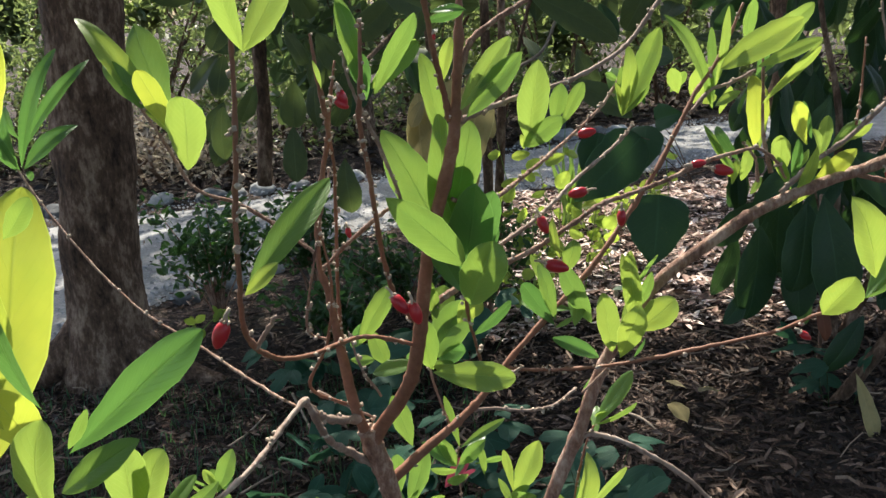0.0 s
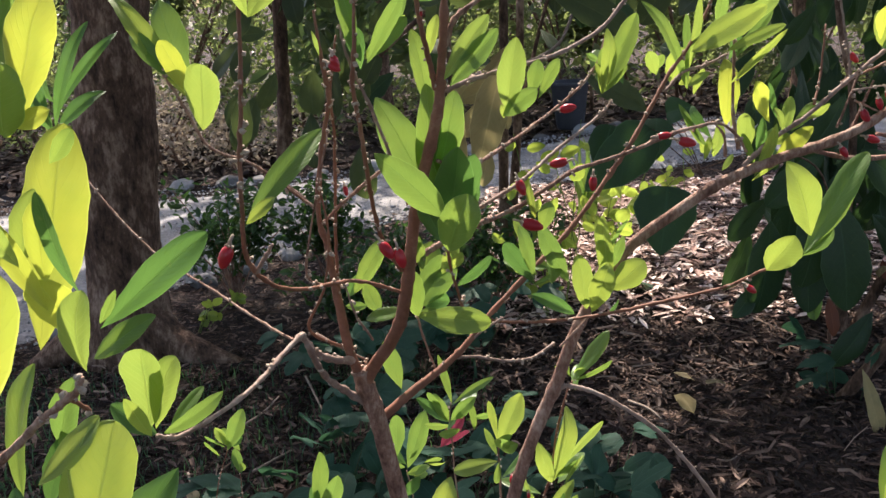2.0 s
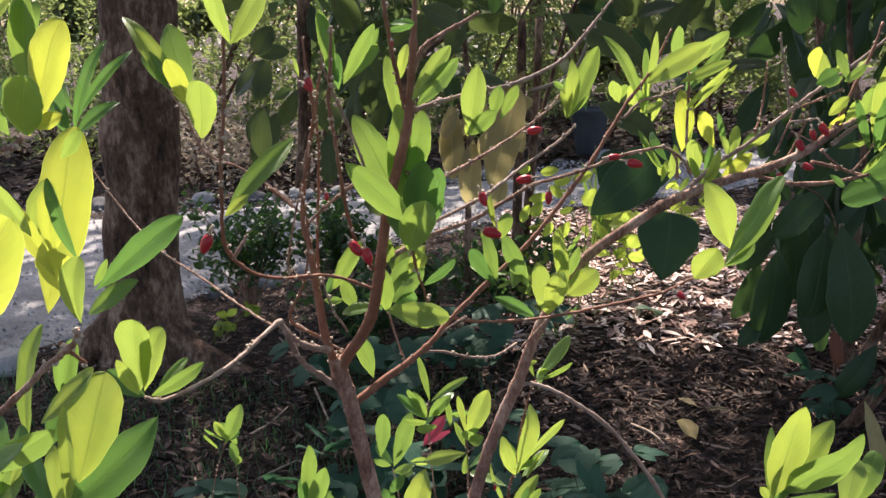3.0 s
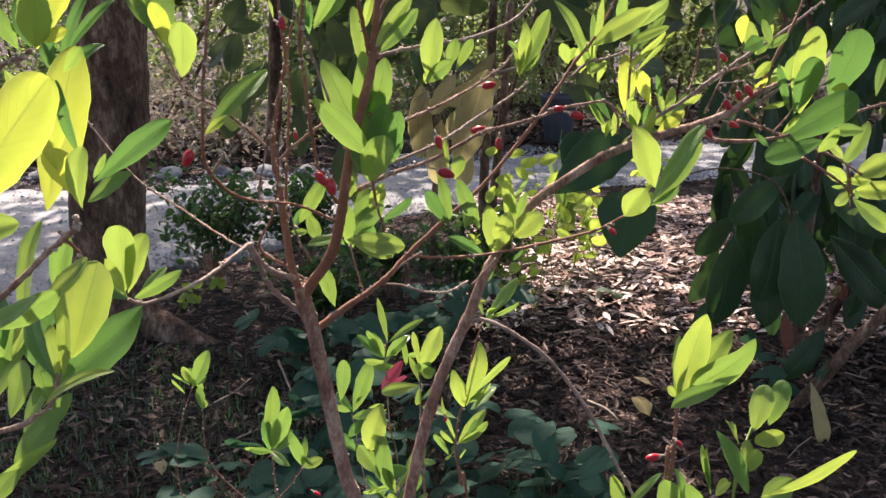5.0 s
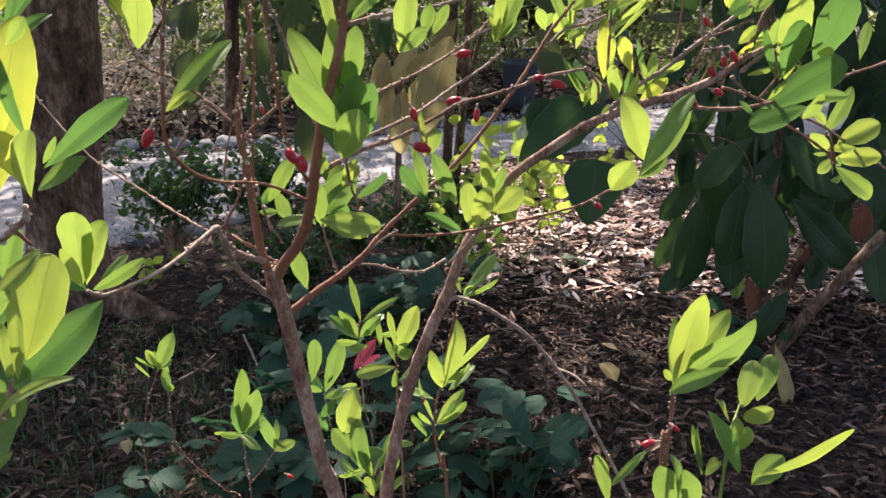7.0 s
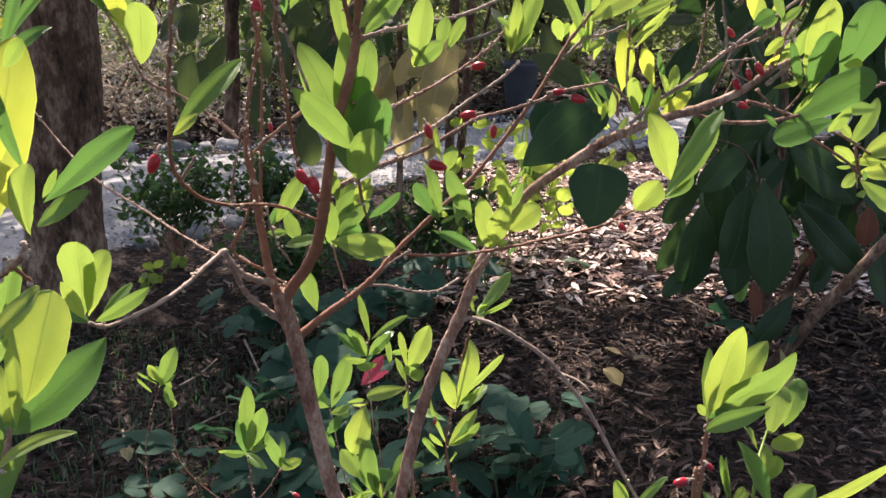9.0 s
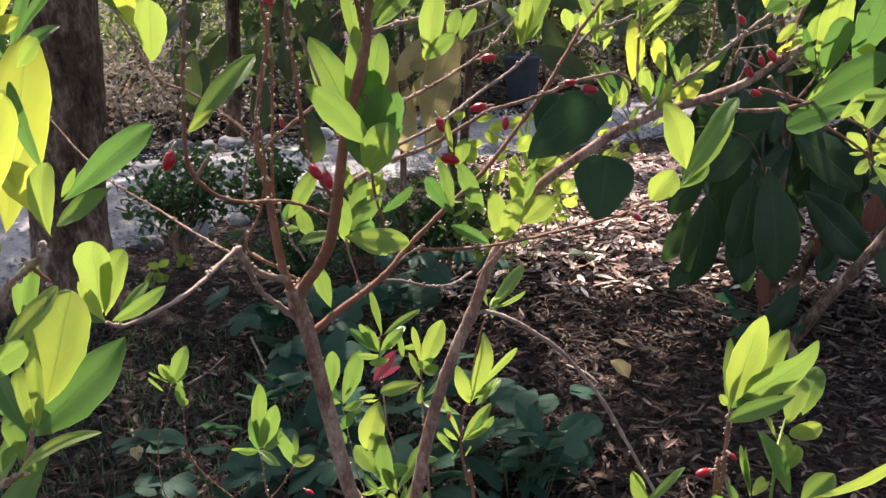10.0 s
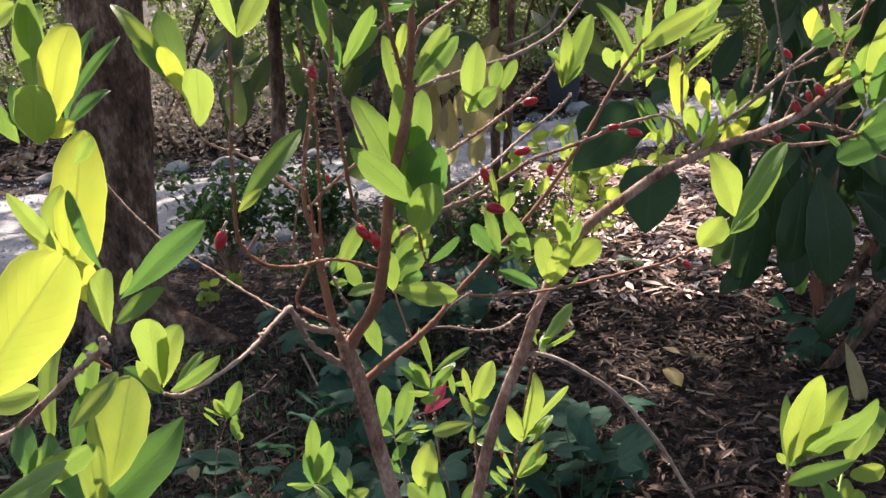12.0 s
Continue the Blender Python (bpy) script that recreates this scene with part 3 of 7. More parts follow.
def tall_tree(base, line, crown_at, crown_size, count, seed, label):
    """A trunk with limbs and a crown of clumped leaves high above the path, out of view and placed for its shade."""
    tree = thing("tree", base, label, "tree", "trees along the path")
    wood(tree, line, TREE_BARK, "trunk", 56, 26, 0.006, gnarl=0.1 * line[2][3] * 0.001)
    rng = random.Random(seed)
    top = line[-1]
    clumps = []
    for _ in range(70):
        c = Vector(crown_at) + Vector([rng.gauss(0, 0.42) * s for s in crown_size])
        clumps.append((c, rng.uniform(0.3, 0.6)))
    for k in range(7):
        c = clumps[k][0]
        wood(tree, [(*top[:3], top[3] * 0.55), (*(0.5 * (Vector(top[:3]) + c) + Vector((0, 0, 0.25))), top[3] * 0.35), (*c, 9)], TREE_BARK, "limb", 8)

    def place(rng):
        c, r = clumps[rng.randrange(len(clumps))]
        return c + Vector((rng.gauss(0, 0.5) * r, rng.gauss(0, 0.5) * r, rng.gauss(0, 0.3) * r))

    cloud_object("crown", *leaf_cloud(count, place, (0.13, 0.24), rng, slim=0.5), CROWN_LEAF, tree)
    return tree


# the dark trunk that stands before the path
TX, TY = -1.27, 3.12
tall_tree((TX, TY, 0), [(TX, TY, -0.05, 215), (TX + 0.005, TY, 0.06, 175), (TX + 0.015, TY, 0.25, 145), (TX + 0.04, TY, 0.55, 131), (TX + 0.085, TY + 0.02, 1.0, 135), (TX + 0.12, TY + 0.03, 1.35, 131), (TX + 0.1, TY + 0.1, 2.0, 135), (TX + 0.05, TY + 0.3, 3.4, 110)],
          (-2.55, 7.0, 4.9), (2.0, 2.9, 0.9), 3600, 21, "tree with a dark fissured brown trunk beside the path")
tall_tree((2.9, 7.9, 0), [(2.9, 7.9, -0.05, 150), (2.9, 7.9, 0.5, 120), (2.85, 7.95, 1.6, 110), (2.7, 8.1, 3.2, 90)],
          (2.6, 10.4, 5.2), (1.5, 1.2, 0.9), 1200, 22, "dark tree standing beyond the path")
tall_tree((-3.6, 8.4, 0), [(-3.6, 8.4, -0.05, 150), (-3.6, 8.4, 0.5, 120), (-3.55, 8.45, 1.6, 110), (-3.4, 8.5, 3.2, 90)],
          (-5.9, 10.4, 5.0), (1.8, 2.4, 1.1), 2400, 23, "dark tree standing beyond the path")
# out of view; the crown is put where it shades the near ground
tall_tree((2.6, 4.3, 0), [(2.6, 4.3, -0.05, 110), (2.6, 4.3, 0.5, 90), (2.65, 4.4, 1.6, 80), (2.6, 4.7, 3.0, 65)],
          (0.4, 5.08, 4.5), (2.4, 0.85, 0.5), 1900, 24, "slim unseen tree with its crown set to shade the near ground")

# its crown hangs out of view, placed to shade the path
tall_tree((0.5, 10.4, 0), [(0.5, 10.4, -0.05, 120), (0.5, 10.4, 0.5, 100), (0.52, 10.45, 1.6, 90), (0.55, 10.6, 3.2, 75)],
          (0.3, 10.0, 4.9), (2.4, 1.5, 0.7), 1500, 25, "dark tree standing far beyond the path")

# its unseen crown is placed to shade the far bushes
tall_tree((-0.75, 8.0, 0), [(-0.75, 8.0, -0.05, 75), (-0.75, 8.0, 0.5, 62), (-0.78, 8.05, 1.6, 55), (-0.85, 8.4, 3.2, 45)],
          (-1.0, 11.3, 5.0), (2.0, 1.9, 0.8), 2700, 26, "slim dark tree standing beyond the path")

owner = next(o for o in bpy.data.objects if o.name == "tree")
wood(owner, [(TX + 0.02, TY, 0.26, 70), (TX + 0.13, TY - 0.04, 0.1, 72), (TX + 0.26, TY - 0.08, 0.02, 58), (TX + 0.44, TY - 0.12, -0.03, 36)], TREE_BARK, "root", 14)
wood(owner, [(TX - 0.02, TY, 0.25, 70), (TX - 0.15, TY - 0.06, 0.1, 70), (TX - 0.35, TY - 0.1, -0.03, 45)], TREE_BARK, "root", 14)

# unseen trees added behind and beside the view, to cut down the sky light
for k, (x, y, cx, cy, n) in enumerate([(-3.2, -3.0, -2.6, -2.4, 3600), (0.6, -4.2, 0.3, -2.0, 5600), (3.8, -2.8, 3.2, -2.2, 3600), (5.2, 2.2, 2.9, 1.0, 5200), (-5.2, 1.6, -4.8, 1.4, 3200)]):
    tall_tree((x, y, 0), [(x, y, -0.05, 140), (x, y, 0.5, 120), (x, y + 0.05, 1.8, 105), (x, y + 0.1, 2.8, 90)],
              (cx, cy, 3.9), (3.0, 2.4, 1.9), n, 60 + k, "unseen added tree with a dense crown that blocks sky light")


# a tree added out of view at the side, so that its crown shades the dark bush
tall_tree((3.9, 6.4, 0), [(3.9, 6.4, -0.05, 140), (3.9, 6.4, 0.5, 115), (3.85, 6.45, 1.8, 100), (3.3, 6.8, 4.1, 75)],
          (1.24, 7.35, 4.6), (0.95, 1.8, 0.45), 2300, 28, "unseen added tree whose crown shades the dark bush")

# a high crown over the litter, added out of view to hold off sky light
tall_tree((-3.4, -0.4, 0), [(-3.4, -0.4, -0.05, 150), (-3.4, -0.4, 0.5, 125), (-3.3, -0.3, 2.2, 110), (-2.6, 0.2, 4.6, 90)],
          (0.3, 1.9, 5.8), (3.4, 1.4, 0.7), 2900, 27, "tall unseen added tree whose spreading crown dims the litter")


def background_bush(base, width, height, count, size, seed, mat, label, stems=5):
    bush = thing("background_bush", (base[0], base[1], 0), label, "bush", "bushes beyond the path")
    rng = random.Random(seed)
    for k in range(stems):
        a = rng.uniform(0, 6.28)
        d = Vector((math.cos(a) * width * 0.4, math.sin(a) * 0.3, height * rng.uniform(0.7, 1.0)))
        r = rng.uniform(10, 26)
        wood(bush, [(base[0] + rng.uniform(-0.2, 0.2), base[1], -0.03, r), (base[0] + d.x * 0.4, base[1] + d.y * 0.4, d.z * 0.5, r * 0.8), (base[0] + d.x, base[1] + d.y, d.z, r * 0.4)], TREE_BARK, "stem", 7)
    clumps = [(Vector((base[0] + rng.uniform(-0.5, 0.5) * width, base[1] + rng.uniform(-0.45, 0.45), height * (0.08 + 0.9 * rng.random()))), rng.uniform(0.12, 0.34)) for _ in range(34)]

    def place(rng):
        c, r = clumps[rng.randrange(len(clumps))]
        return c + Vector((rng.gauss(0, 0.6) * r, rng.gauss(0, 0.6) * r, rng.gauss(0, 0.6) * r))

    cloud_object("crown", *leaf_cloud(count, place, size, rng, slim=0.4, hang=0.3), mat, bush)
    return bush


FAR_LABEL = "dense green bush with small sunlit leaves beyond the path"
# three rows, each farther, taller and larger-leaved than the one before
front_row = [(-5.4, 9.0, 2.2, 0.09), (-4.0, 8.0, 1.5, 0.065), (-2.7, 8.1, 1.5, 0.065), (-1.4, 8.3, 1.7, 0.07), (-0.2, 8.6, 1.8, 0.08), (1.0, 8.9, 1.9, 0.085), (2.2, 9.3, 2.0, 0.09), (3.5, 9.4, 2.2, 0.09), (5.0, 9.4, 2.4, 0.1), (6.8, 10.0, 2.6, 0.12)]
for k, (x, y, h, s) in enumerate(front_row):
    background_bush((x, y), 2.1, h, 3100, (s * 0.55, s * 1.3), 100 + k, FAR_LEAF, FAR_LABEL)
for k, x in enumerate((-5.2, -2.8, -0.6, 1.7, 4.2, 7.4)):
    background_bush((x, 10.7 + 0.1 * k), 3.2, 3.3, 2800, (0.066, 0.156), 110 + k, FAR_LEAF, FAR_LABEL)
for k, x in enumerate((-7.5, -3.6, 0.2, 4.0, 8.0)):
    background_bush((x, 13.2 + 0.1 * k), 4.5, 4.2, 5200, (0.143, 0.338), 116 + k, FAR_LEAF, FAR_LABEL)
for k, (x, y, w, h, count) in enumerate([(-2.45, 6.95, 0.85, 0.6, 2000), (-1.7, 7.0, 0.8, 0.35, 1000)]):
    background_bush((x, y), w, h, count, (0.025, 0.075), 140 + k, DRY_LEAF, "low withered bush with pale dry leaves beyond the path")

# ---- plants between the shrub and the path ----
def plant_leaf(owner, base, tip, width, tone, rng, name="leaf", **more):
    return leaf(owner, base, tip, width, rng.uniform(-50, 50), tone, name=name, **more)


def stalk(owner, a, b, r, mat=GREEN_STEM, name="stalk", sag=0.0):
    mid = [(a[k] + b[k]) / 2 for k in range(3)]
    mid[2] += sag
    bm = bmesh.new()
    tube(bm, smooth_line([(*a, r), (*mid, r * 0.85), (*b, r * 0.6)], 5), 6, 0.05, random.Random(round(b[0] * 1e4)))
    return under(part(name, bm, mat, None), owner)


# the dark broad-leaved bush
bush = thing("broad_leaved_bush", (1.3, 2.95, 0), "bush with large drooping dark green leaves in deep shade", "bush")
wood(bush, [(1.3, 2.95, -0.03, 24), (1.28, 2.92, 0.35, 17), (1.25, 2.85, 0.8, 11), (1.16, 2.8, 1.15, 8), (1.12, 2.72, 1.5, 5)], TREE_BARK, "stem", 9)
wood(bush, [(1.32, 2.97, -0.03, 20), (1.5, 2.9, 0.4, 16), (1.75, 2.8, 0.75, 13), (1.95, 2.75, 1.2, 9)], TREE_BARK, "stem", 9)
wood(bush, [(1.096, 2.50, -0.039, 21.6), (1.176, 2.46, 0.103, 19.9), (1.250, 2.42, 0.255, 18.3), (1.309, 2.38, 0.368, 16.8), (1.383, 2.34, 0.510, 15.3)], TREE_BARK, "stem", 10)
wood(bush, [(1.2033, 2.8, 0.0685, 8.4), (1.2026, 2.8, 0.1928, 8.4), (1.1787, 2.75, 0.3698, 7.56), (1.1459, 2.7, 0.5911, 6.72)], SHRUB_BARK, "stem", 9)
br = bush
leaf(br, (1.0884, 2.55, 0.6308), (1.1232, 2.5, 0.2825), 0.1408, 4, "b")
leaf(br, (1.0785, 2.6, 0.737), (0.9147, 2.591, 0.5849), 0.089, 5, "b")
leaf(br, (1.1756, 2.6, 0.7357), (1.4087, 2.5971, 0.5373), 0.1213, 2, "b")
leaf(br, (1.2195, 2.6, 0.5428), (1.4791, 2.6265, 0.2907), 0.1243, -2, "b")
leaf(br, (0.9712, 2.65, 0.5331), (0.9044, 2.661, 0.2525), 0.0999, 1, "b")
leaf(br, (1.0854, 2.7, 0.453), (1.0815, 2.6605, 0.2168), 0.1093, 4, "b")
leaf(br, (1.4846, 2.6, 0.4669), (1.5137, 2.5355, 0.2179), 0.086, 7, "b")
leaf(br, (0.9092, 2.65, 0.3198), (0.821, 2.5683, 0.2521), 0.0608, -6, "b")
leaf(br, (1.3344, 2.6, 0.6786), (1.4463, 2.4986, 0.604), 0.0863, -5, "b")
leaf(br, (1.0934, 2.3, 0.1926), (1.1528, 2.28, -0.0078), 0.0567, -22, "k")
leaf(br, (1.3016, 2.7, 0.6973), (1.3272, 2.6436, 0.438), 0.1178, -3, "b")
leaf(br, (1.043, 2.75, 0.5992), (1.0401, 2.772, 0.3256), 0.1129, 7, "b")
leaf(br, (0.9282, 2.6, 0.5406), (0.9063, 2.6175, 0.2353), 0.125, -8, "b")
leaf(br, (1.0653, 2.6, 0.5983), (1.0092, 2.5364, 0.3465), 0.1239, -4, "b")
leaf(br, (1.2004, 2.5, 0.2757), (1.0857, 2.4798, 0.1157), 0.0775, 2, "b")
leaf(br, (1.394, 2.5, 0.554), (1.365, 2.45, 0.449), 0.0671, 4, "x")
leaf(br, (1.071, 2.5, 0.324), (1.085, 2.47, 0.216), 0.0415, -6, "x")
leaf(br, (1.257, 2.6, 0.345), (1.257, 2.58, 0.386), 0.0319, 10, "w")
leaf(br, (1.284, 2.65, 0.385), (1.285, 2.6, 0.336), 0.0359, 12, "x")
rng = random.Random(77)
for _ in range(230):
    b = Vector((rng.uniform(1.05, 1.95), rng.uniform(2.8, 3.5), rng.uniform(0.3, 1.7)))
    d = Vector((rng.uniform(-0.6, 0.6), rng.uniform(-0.5, 0.2), rng.uniform(-1.2, -0.35))).normalized() * rng.uniform(0.16, 0.28)
    if b.z > 1.15 and b.x < 1.4:
        continue
    plant_leaf(bush, b, b + d, d.length * rng.uniform(0.34, 0.44), "b", rng)

# more leaves behind and mostly above the view, added to shade the ground
for _ in range(85):
    b = Vector((rng.uniform(1.15, 2.1), rng.uniform(3.4, 4.3), rng.uniform(1.0, 2.1)))
    d = Vector((rng.uniform(-0.6, 0.6), rng.uniform(-0.5, 0.2), rng.uniform(-1.2, -0.35))).normalized() * rng.uniform(0.18, 0.3)
    plant_leaf(bush, b, b + d, d.length * rng.uniform(0.34, 0.44), "b", rng)

# plant with heart-shaped leaves
heart = thing("heart_leaved_plant", (1.2, 2.8, 0), "plant with broad dark heart-shaped leaves", "plant")
br = heart
leaf(br, (0.481, 1.9, 0.822), (0.46, 1.87, 0.678), 0.1328, 0, "h", arch=0.03, cup=0.12, point=0.85, ends=0.38)
leaf(br, (0.466, 2., 0.929), (0.314, 1.97, 0.804), 0.1187, -5, "h", arch=0.03, cup=0.1, point=0.85, ends=0.38)
leaf(br, (0.488, 2.05, 0.945), (0.464, 2., 0.854), 0.0811, 3, "h", point=0.85, ends=0.4)
leaf(br, (0.508, 2.05, 0.955), (0.554, 2., 0.974), 0.0596, -4, "h", point=0.85, ends=0.4)
leaf(br, (0.389, 2.08, 0.931), (0.361, 2.05, 0.821), 0.0802, 6, "h", point=0.85, ends=0.4)
wood(heart, [(1.2, 2.8, -0.02, 5), (1.17, 2.72, 0.35, 4), (1.05, 2.55, 0.68, 3), (0.82, 2.32, 0.8, 2.2), (0.6, 2.15, 0.8, 1.8)], TREE_BARK, "stem", 7)
for ob in [o for o in heart.children if o.name.startswith("leaf")]:
    top = ob.matrix_basis.translation + heart.location
    stalk(heart, (0.62, 2.16, 0.78), top, 1.3, TREE_BARK, sag=0.03)

# the slender tree with big leaves behind the shrub
tree = thing("slender_tree", (0.25, 3.5, 0), "slender tree with several thin brown trunks and large dark leaves", "tree")
wood(tree, [(0.1615, 3.5, 0.1513, 25.2), (0.1658, 3.5, 0.3683, 21.84), (0.1752, 3.5, 0.668, 20.16), (0.1884, 3.5, 0.9313, 18.48), (0.1969, 3.5, 1.2236, 16.8)], TREE_BARK, "trunk", 9)
wood(tree, [(0.2063, 3.6, 0.1069, 21.84), (0.2004, 3.6, 0.3184, 20.16), (0.2277, 3.6, 0.6045, 18.48), (0.2515, 3.6, 0.9217, 16.8), (0.2653, 3.6, 1.2223, 15.12)], TREE_BARK, "trunk", 9)
wood(tree, [(-0.0364, 3.4, 0.1615, 15.12), (-0.0303, 3.4, 0.3959, 13.44), (-0.0145, 3.4, 0.7519, 12.6), (-0.017, 3.4, 1.0661, 10.92), (-0.0323, 3.4, 1.2659, 10.08)], TREE_BARK, "trunk", 9)
wood(tree, [(-0.7984, 3.9, 0.5111, 33.6), (-0.7655, 3.9, 0.7583, 31.92), (-0.7497, 3.9, 1.0218, 30.24), (-0.7226, 3.9, 1.4318, 28.56)], TREE_BARK, "trunk", 9)
wood(tree, [(-0.2299, 3, 1.0536, 7.56), (-0.117, 3.1, 1.1477, 8.4), (-0.0001, 3.2, 1.2279, 9.24)], TREE_BARK, "limb", 7)
wood(tree, [(0.2016, 2.9, 1.0024, 5.88), (0.2915, 2.9, 1.0303, 5.88), (0.3553, 2.9, 1.0772, 5.04), (0.4092, 2.95, 1.1825, 5.04)], TWIG, "limb", 7)
br = tree
leaf(br, (-0.5658, 2.6, 1.1437), (-0.5919, 2.5645, 1.0294), 0.0603, -2, "o")
leaf(br, (-0.5886, 2.6, 1.0027), (-0.6069, 2.6072, 0.8486), 0.0645, -1, "o")
leaf(br, (-0.3596, 2.5, 1.0645), (-0.379, 2.5162, 0.9337), 0.0731, -6, "o")
leaf(br, (-0.5453, 2.6, 1.2379), (-0.5936, 2.5853, 1.1577), 0.0685, -2, "o")
leaf(br, (-0.2331, 2.4, 0.8628), (-0.2295, 2.4, 0.7112), 0.0766, 6, "o")
leaf(br, (-0.3788, 2.5, 0.9449), (-0.3812, 2.4764, 0.7921), 0.0674, -6, "o")
leaf(br, (0.2862, 2.6, 1.2435), (0.52, 2.55, 1.1045), 0.0867, 6, "o")
leaf(br, (0.4047, 2.7, 0.9802), (0.5718, 2.6413, 0.8765), 0.0778, -5, "o")
leaf(br, (-0.3033, 2.6, 1.1836), (-0.237, 2.601, 1.0704), 0.068, 7, "o")
leaf(br, (0.1728, 3, 1.0041), (0.0759, 2.95, 0.6849), 0.1193, -4, "k", arch=0.08, point=0.6, ends=0.6)
leaf(br, (0.2209, 3.05, 0.9623), (0.024, 3, 0.8936), 0.0801, -3, "k", cup=0.4, point=0.6, ends=0.6)
leaf(br, (-0.0585, 3.1, 0.9443), (-0.0616, 3.05, 0.6895), 0.086, -3, "k", point=0.6, ends=0.7)
leaf(br, (0.0121, 3.12, 0.8199), (-0.0055, 3.1429, 0.5729), 0.0841, 4, "k", point=0.6)
leaf(br, (0.1099, 3.1, 0.7064), (0.0865, 3.0846, 0.5775), 0.0651, -5, "k")
leaf(br, (0.0607, 3.08, 0.9856), (-0.0151, 3.0066, 0.8542), 0.0665, -7, "k")
leaf(br, (0.1318, 3.06, 0.9301), (0.1846, 3.0432, 0.7802), 0.0626, 5, "k")
leaf(br, (-0.015, 3.1, 0.9015), (-0.101, 3.0558, 0.7763), 0.0636, -6, "k")
leaf(br, (0.1084, 3.12, 0.8804), (0.0317, 3.1431, 0.7457), 0.0718, 5, "k")
leaf(br, (-0.0025, 2.98, 0.8193), (-0.0093, 2.9512, 0.7347), 0.0327, -6, "w")
leaf(br, (-0.0337, 3, 0.9351), (-0.0856, 3.0144, 0.843), 0.0472, 2, "w")
leaf(br, (0.1971, 3.1, 1.0577), (0.108, 3.1267, 0.9291), 0.0556, -5, "w")
rng = random.Random(78)
for k in range(92):
    b = Vector((rng.uniform(-0.8, 0.85), rng.uniform(2.8, 3.9), rng.uniform(0.92, 1.7)))
    d = Vector((rng.uniform(-0.7, 0.7), rng.uniform(-0.6, 0.3), rng.uniform(-1.1, 0.1))).normalized() * rng.uniform(0.12, 0.22)
    if abs(b.x - 0.05) < 0.2 and abs(b.z - 0.8 - (b.y - 3.05) / 0.758) < 0.2:
        continue  # a gap left in the crown, so that sun reaches the dead leaves
    plant_leaf(tree, b, b + d, d.length * rng.uniform(0.36, 0.5), "o" if k % 6 else "b", rng)

# leaves mostly above the view, added to shade the litter before the sun patch
for _ in range(52):
    b = Vector((rng.uniform(0.5, 1.2), rng.uniform(3.75, 4.45), rng.uniform(1.3, 1.95)))
    d = Vector((rng.uniform(-0.7, 0.7), rng.uniform(-0.6, 0.6), rng.uniform(-0.7, 0.1))).normalized() * rng.uniform(0.14, 0.24)
    plant_leaf(tree, b, b + d, d.length * rng.uniform(0.4, 0.5), "o", rng)
wood(tree, [(0.2277, 3.6, 0.7, 9), (0.5, 3.85, 1.4, 7), (1.1, 4.2, 1.75, 4)], TREE_BARK, "limb", 7)
tips = [Vector((rng.uniform(-0.95, 0.05), rng.uniform(4.0, 5.0), rng.uniform(0.95, 1.75))) for _ in range(26)]
for c in tips[:14]:
    wood(tree, [(c.x * 0.7 + 0.1, 3.9, 1.95, 7), (*(c + Vector((0, -0.05, 0.35))), 4), (*c, 2)], TREE_BARK, "limb", 6)


def hanging(rng):
    c = tips[rng.randrange(len(tips))]
    return c + Vector((rng.gauss(0, 0.1), rng.gauss(0, 0.1), rng.gauss(0, 0.12)))


cloud_object("foliage", *leaf_cloud(950, hanging, (0.06, 0.15), rng, slim=0.42, hang=0.6), MID_LEAF, tree)

# small-leaved dark bushes at the rim of the path
def rim_bush(x, y, wide, tall, count, label):
    ob = thing("small_bush", (x, y, 0), label, "bush", "small bushes by the path")
    rng = random.Random(round(x * 100))
    tips = []
    for _ in range(13):
        a = rng.uniform(0, 6.28)
        t = Vector((x + math.cos(a) * wide * rng.random(), y + math.sin(a) * wide * 0.6 * rng.random(), tall * rng.uniform(0.5, 1.0)))
        m = (x + 0.4 * (t.x - x), y + 0.4 * (t.y - y), t.z * 0.55)
        wood(ob, [(x + rng.uniform(-0.03, 0.03), y, -0.02, 5), (*m, 3.5), (*t, 1.5)], SHRUB_BARK, "stem", 6)
        tips.append((Vector(m), t))

    def place(rng):
        m, t = tips[rng.randrange(len(tips))]
        return m.lerp(t, rng.random() * 1.05) + Vector([rng.gauss(0, 0.035) for _ in range(3)])

    tagged(cloud_object("foliage", *leaf_cloud(count, place, (0.025, 0.055), rng, slim=0.5), SMALL_LEAF, ob), kind="stuff")
    return ob


rim_bush(-1.0, 3.62, 0.3, 0.54, 1000, "small bush with glossy dark green leaves by the path")
rim_bush(-0.6, 3.75, 0.32, 0.46, 1000, "low dark green bush by the path")
rim_bush(-0.2, 3.5, 0.3, 0.36, 620, "low dark green bush in shade")
rim_bush(0.12, 3.4, 0.3, 0.42, 800, "dark green bush in deep shade by the path")
rim_bush(-0.42, 3.15, 0.3, 0.3, 700, "low dark bush in deep shade")
rim_bush(-2.5, 3.0, 0.4, 0.7, 600, "low dark bush beside the tree trunk")

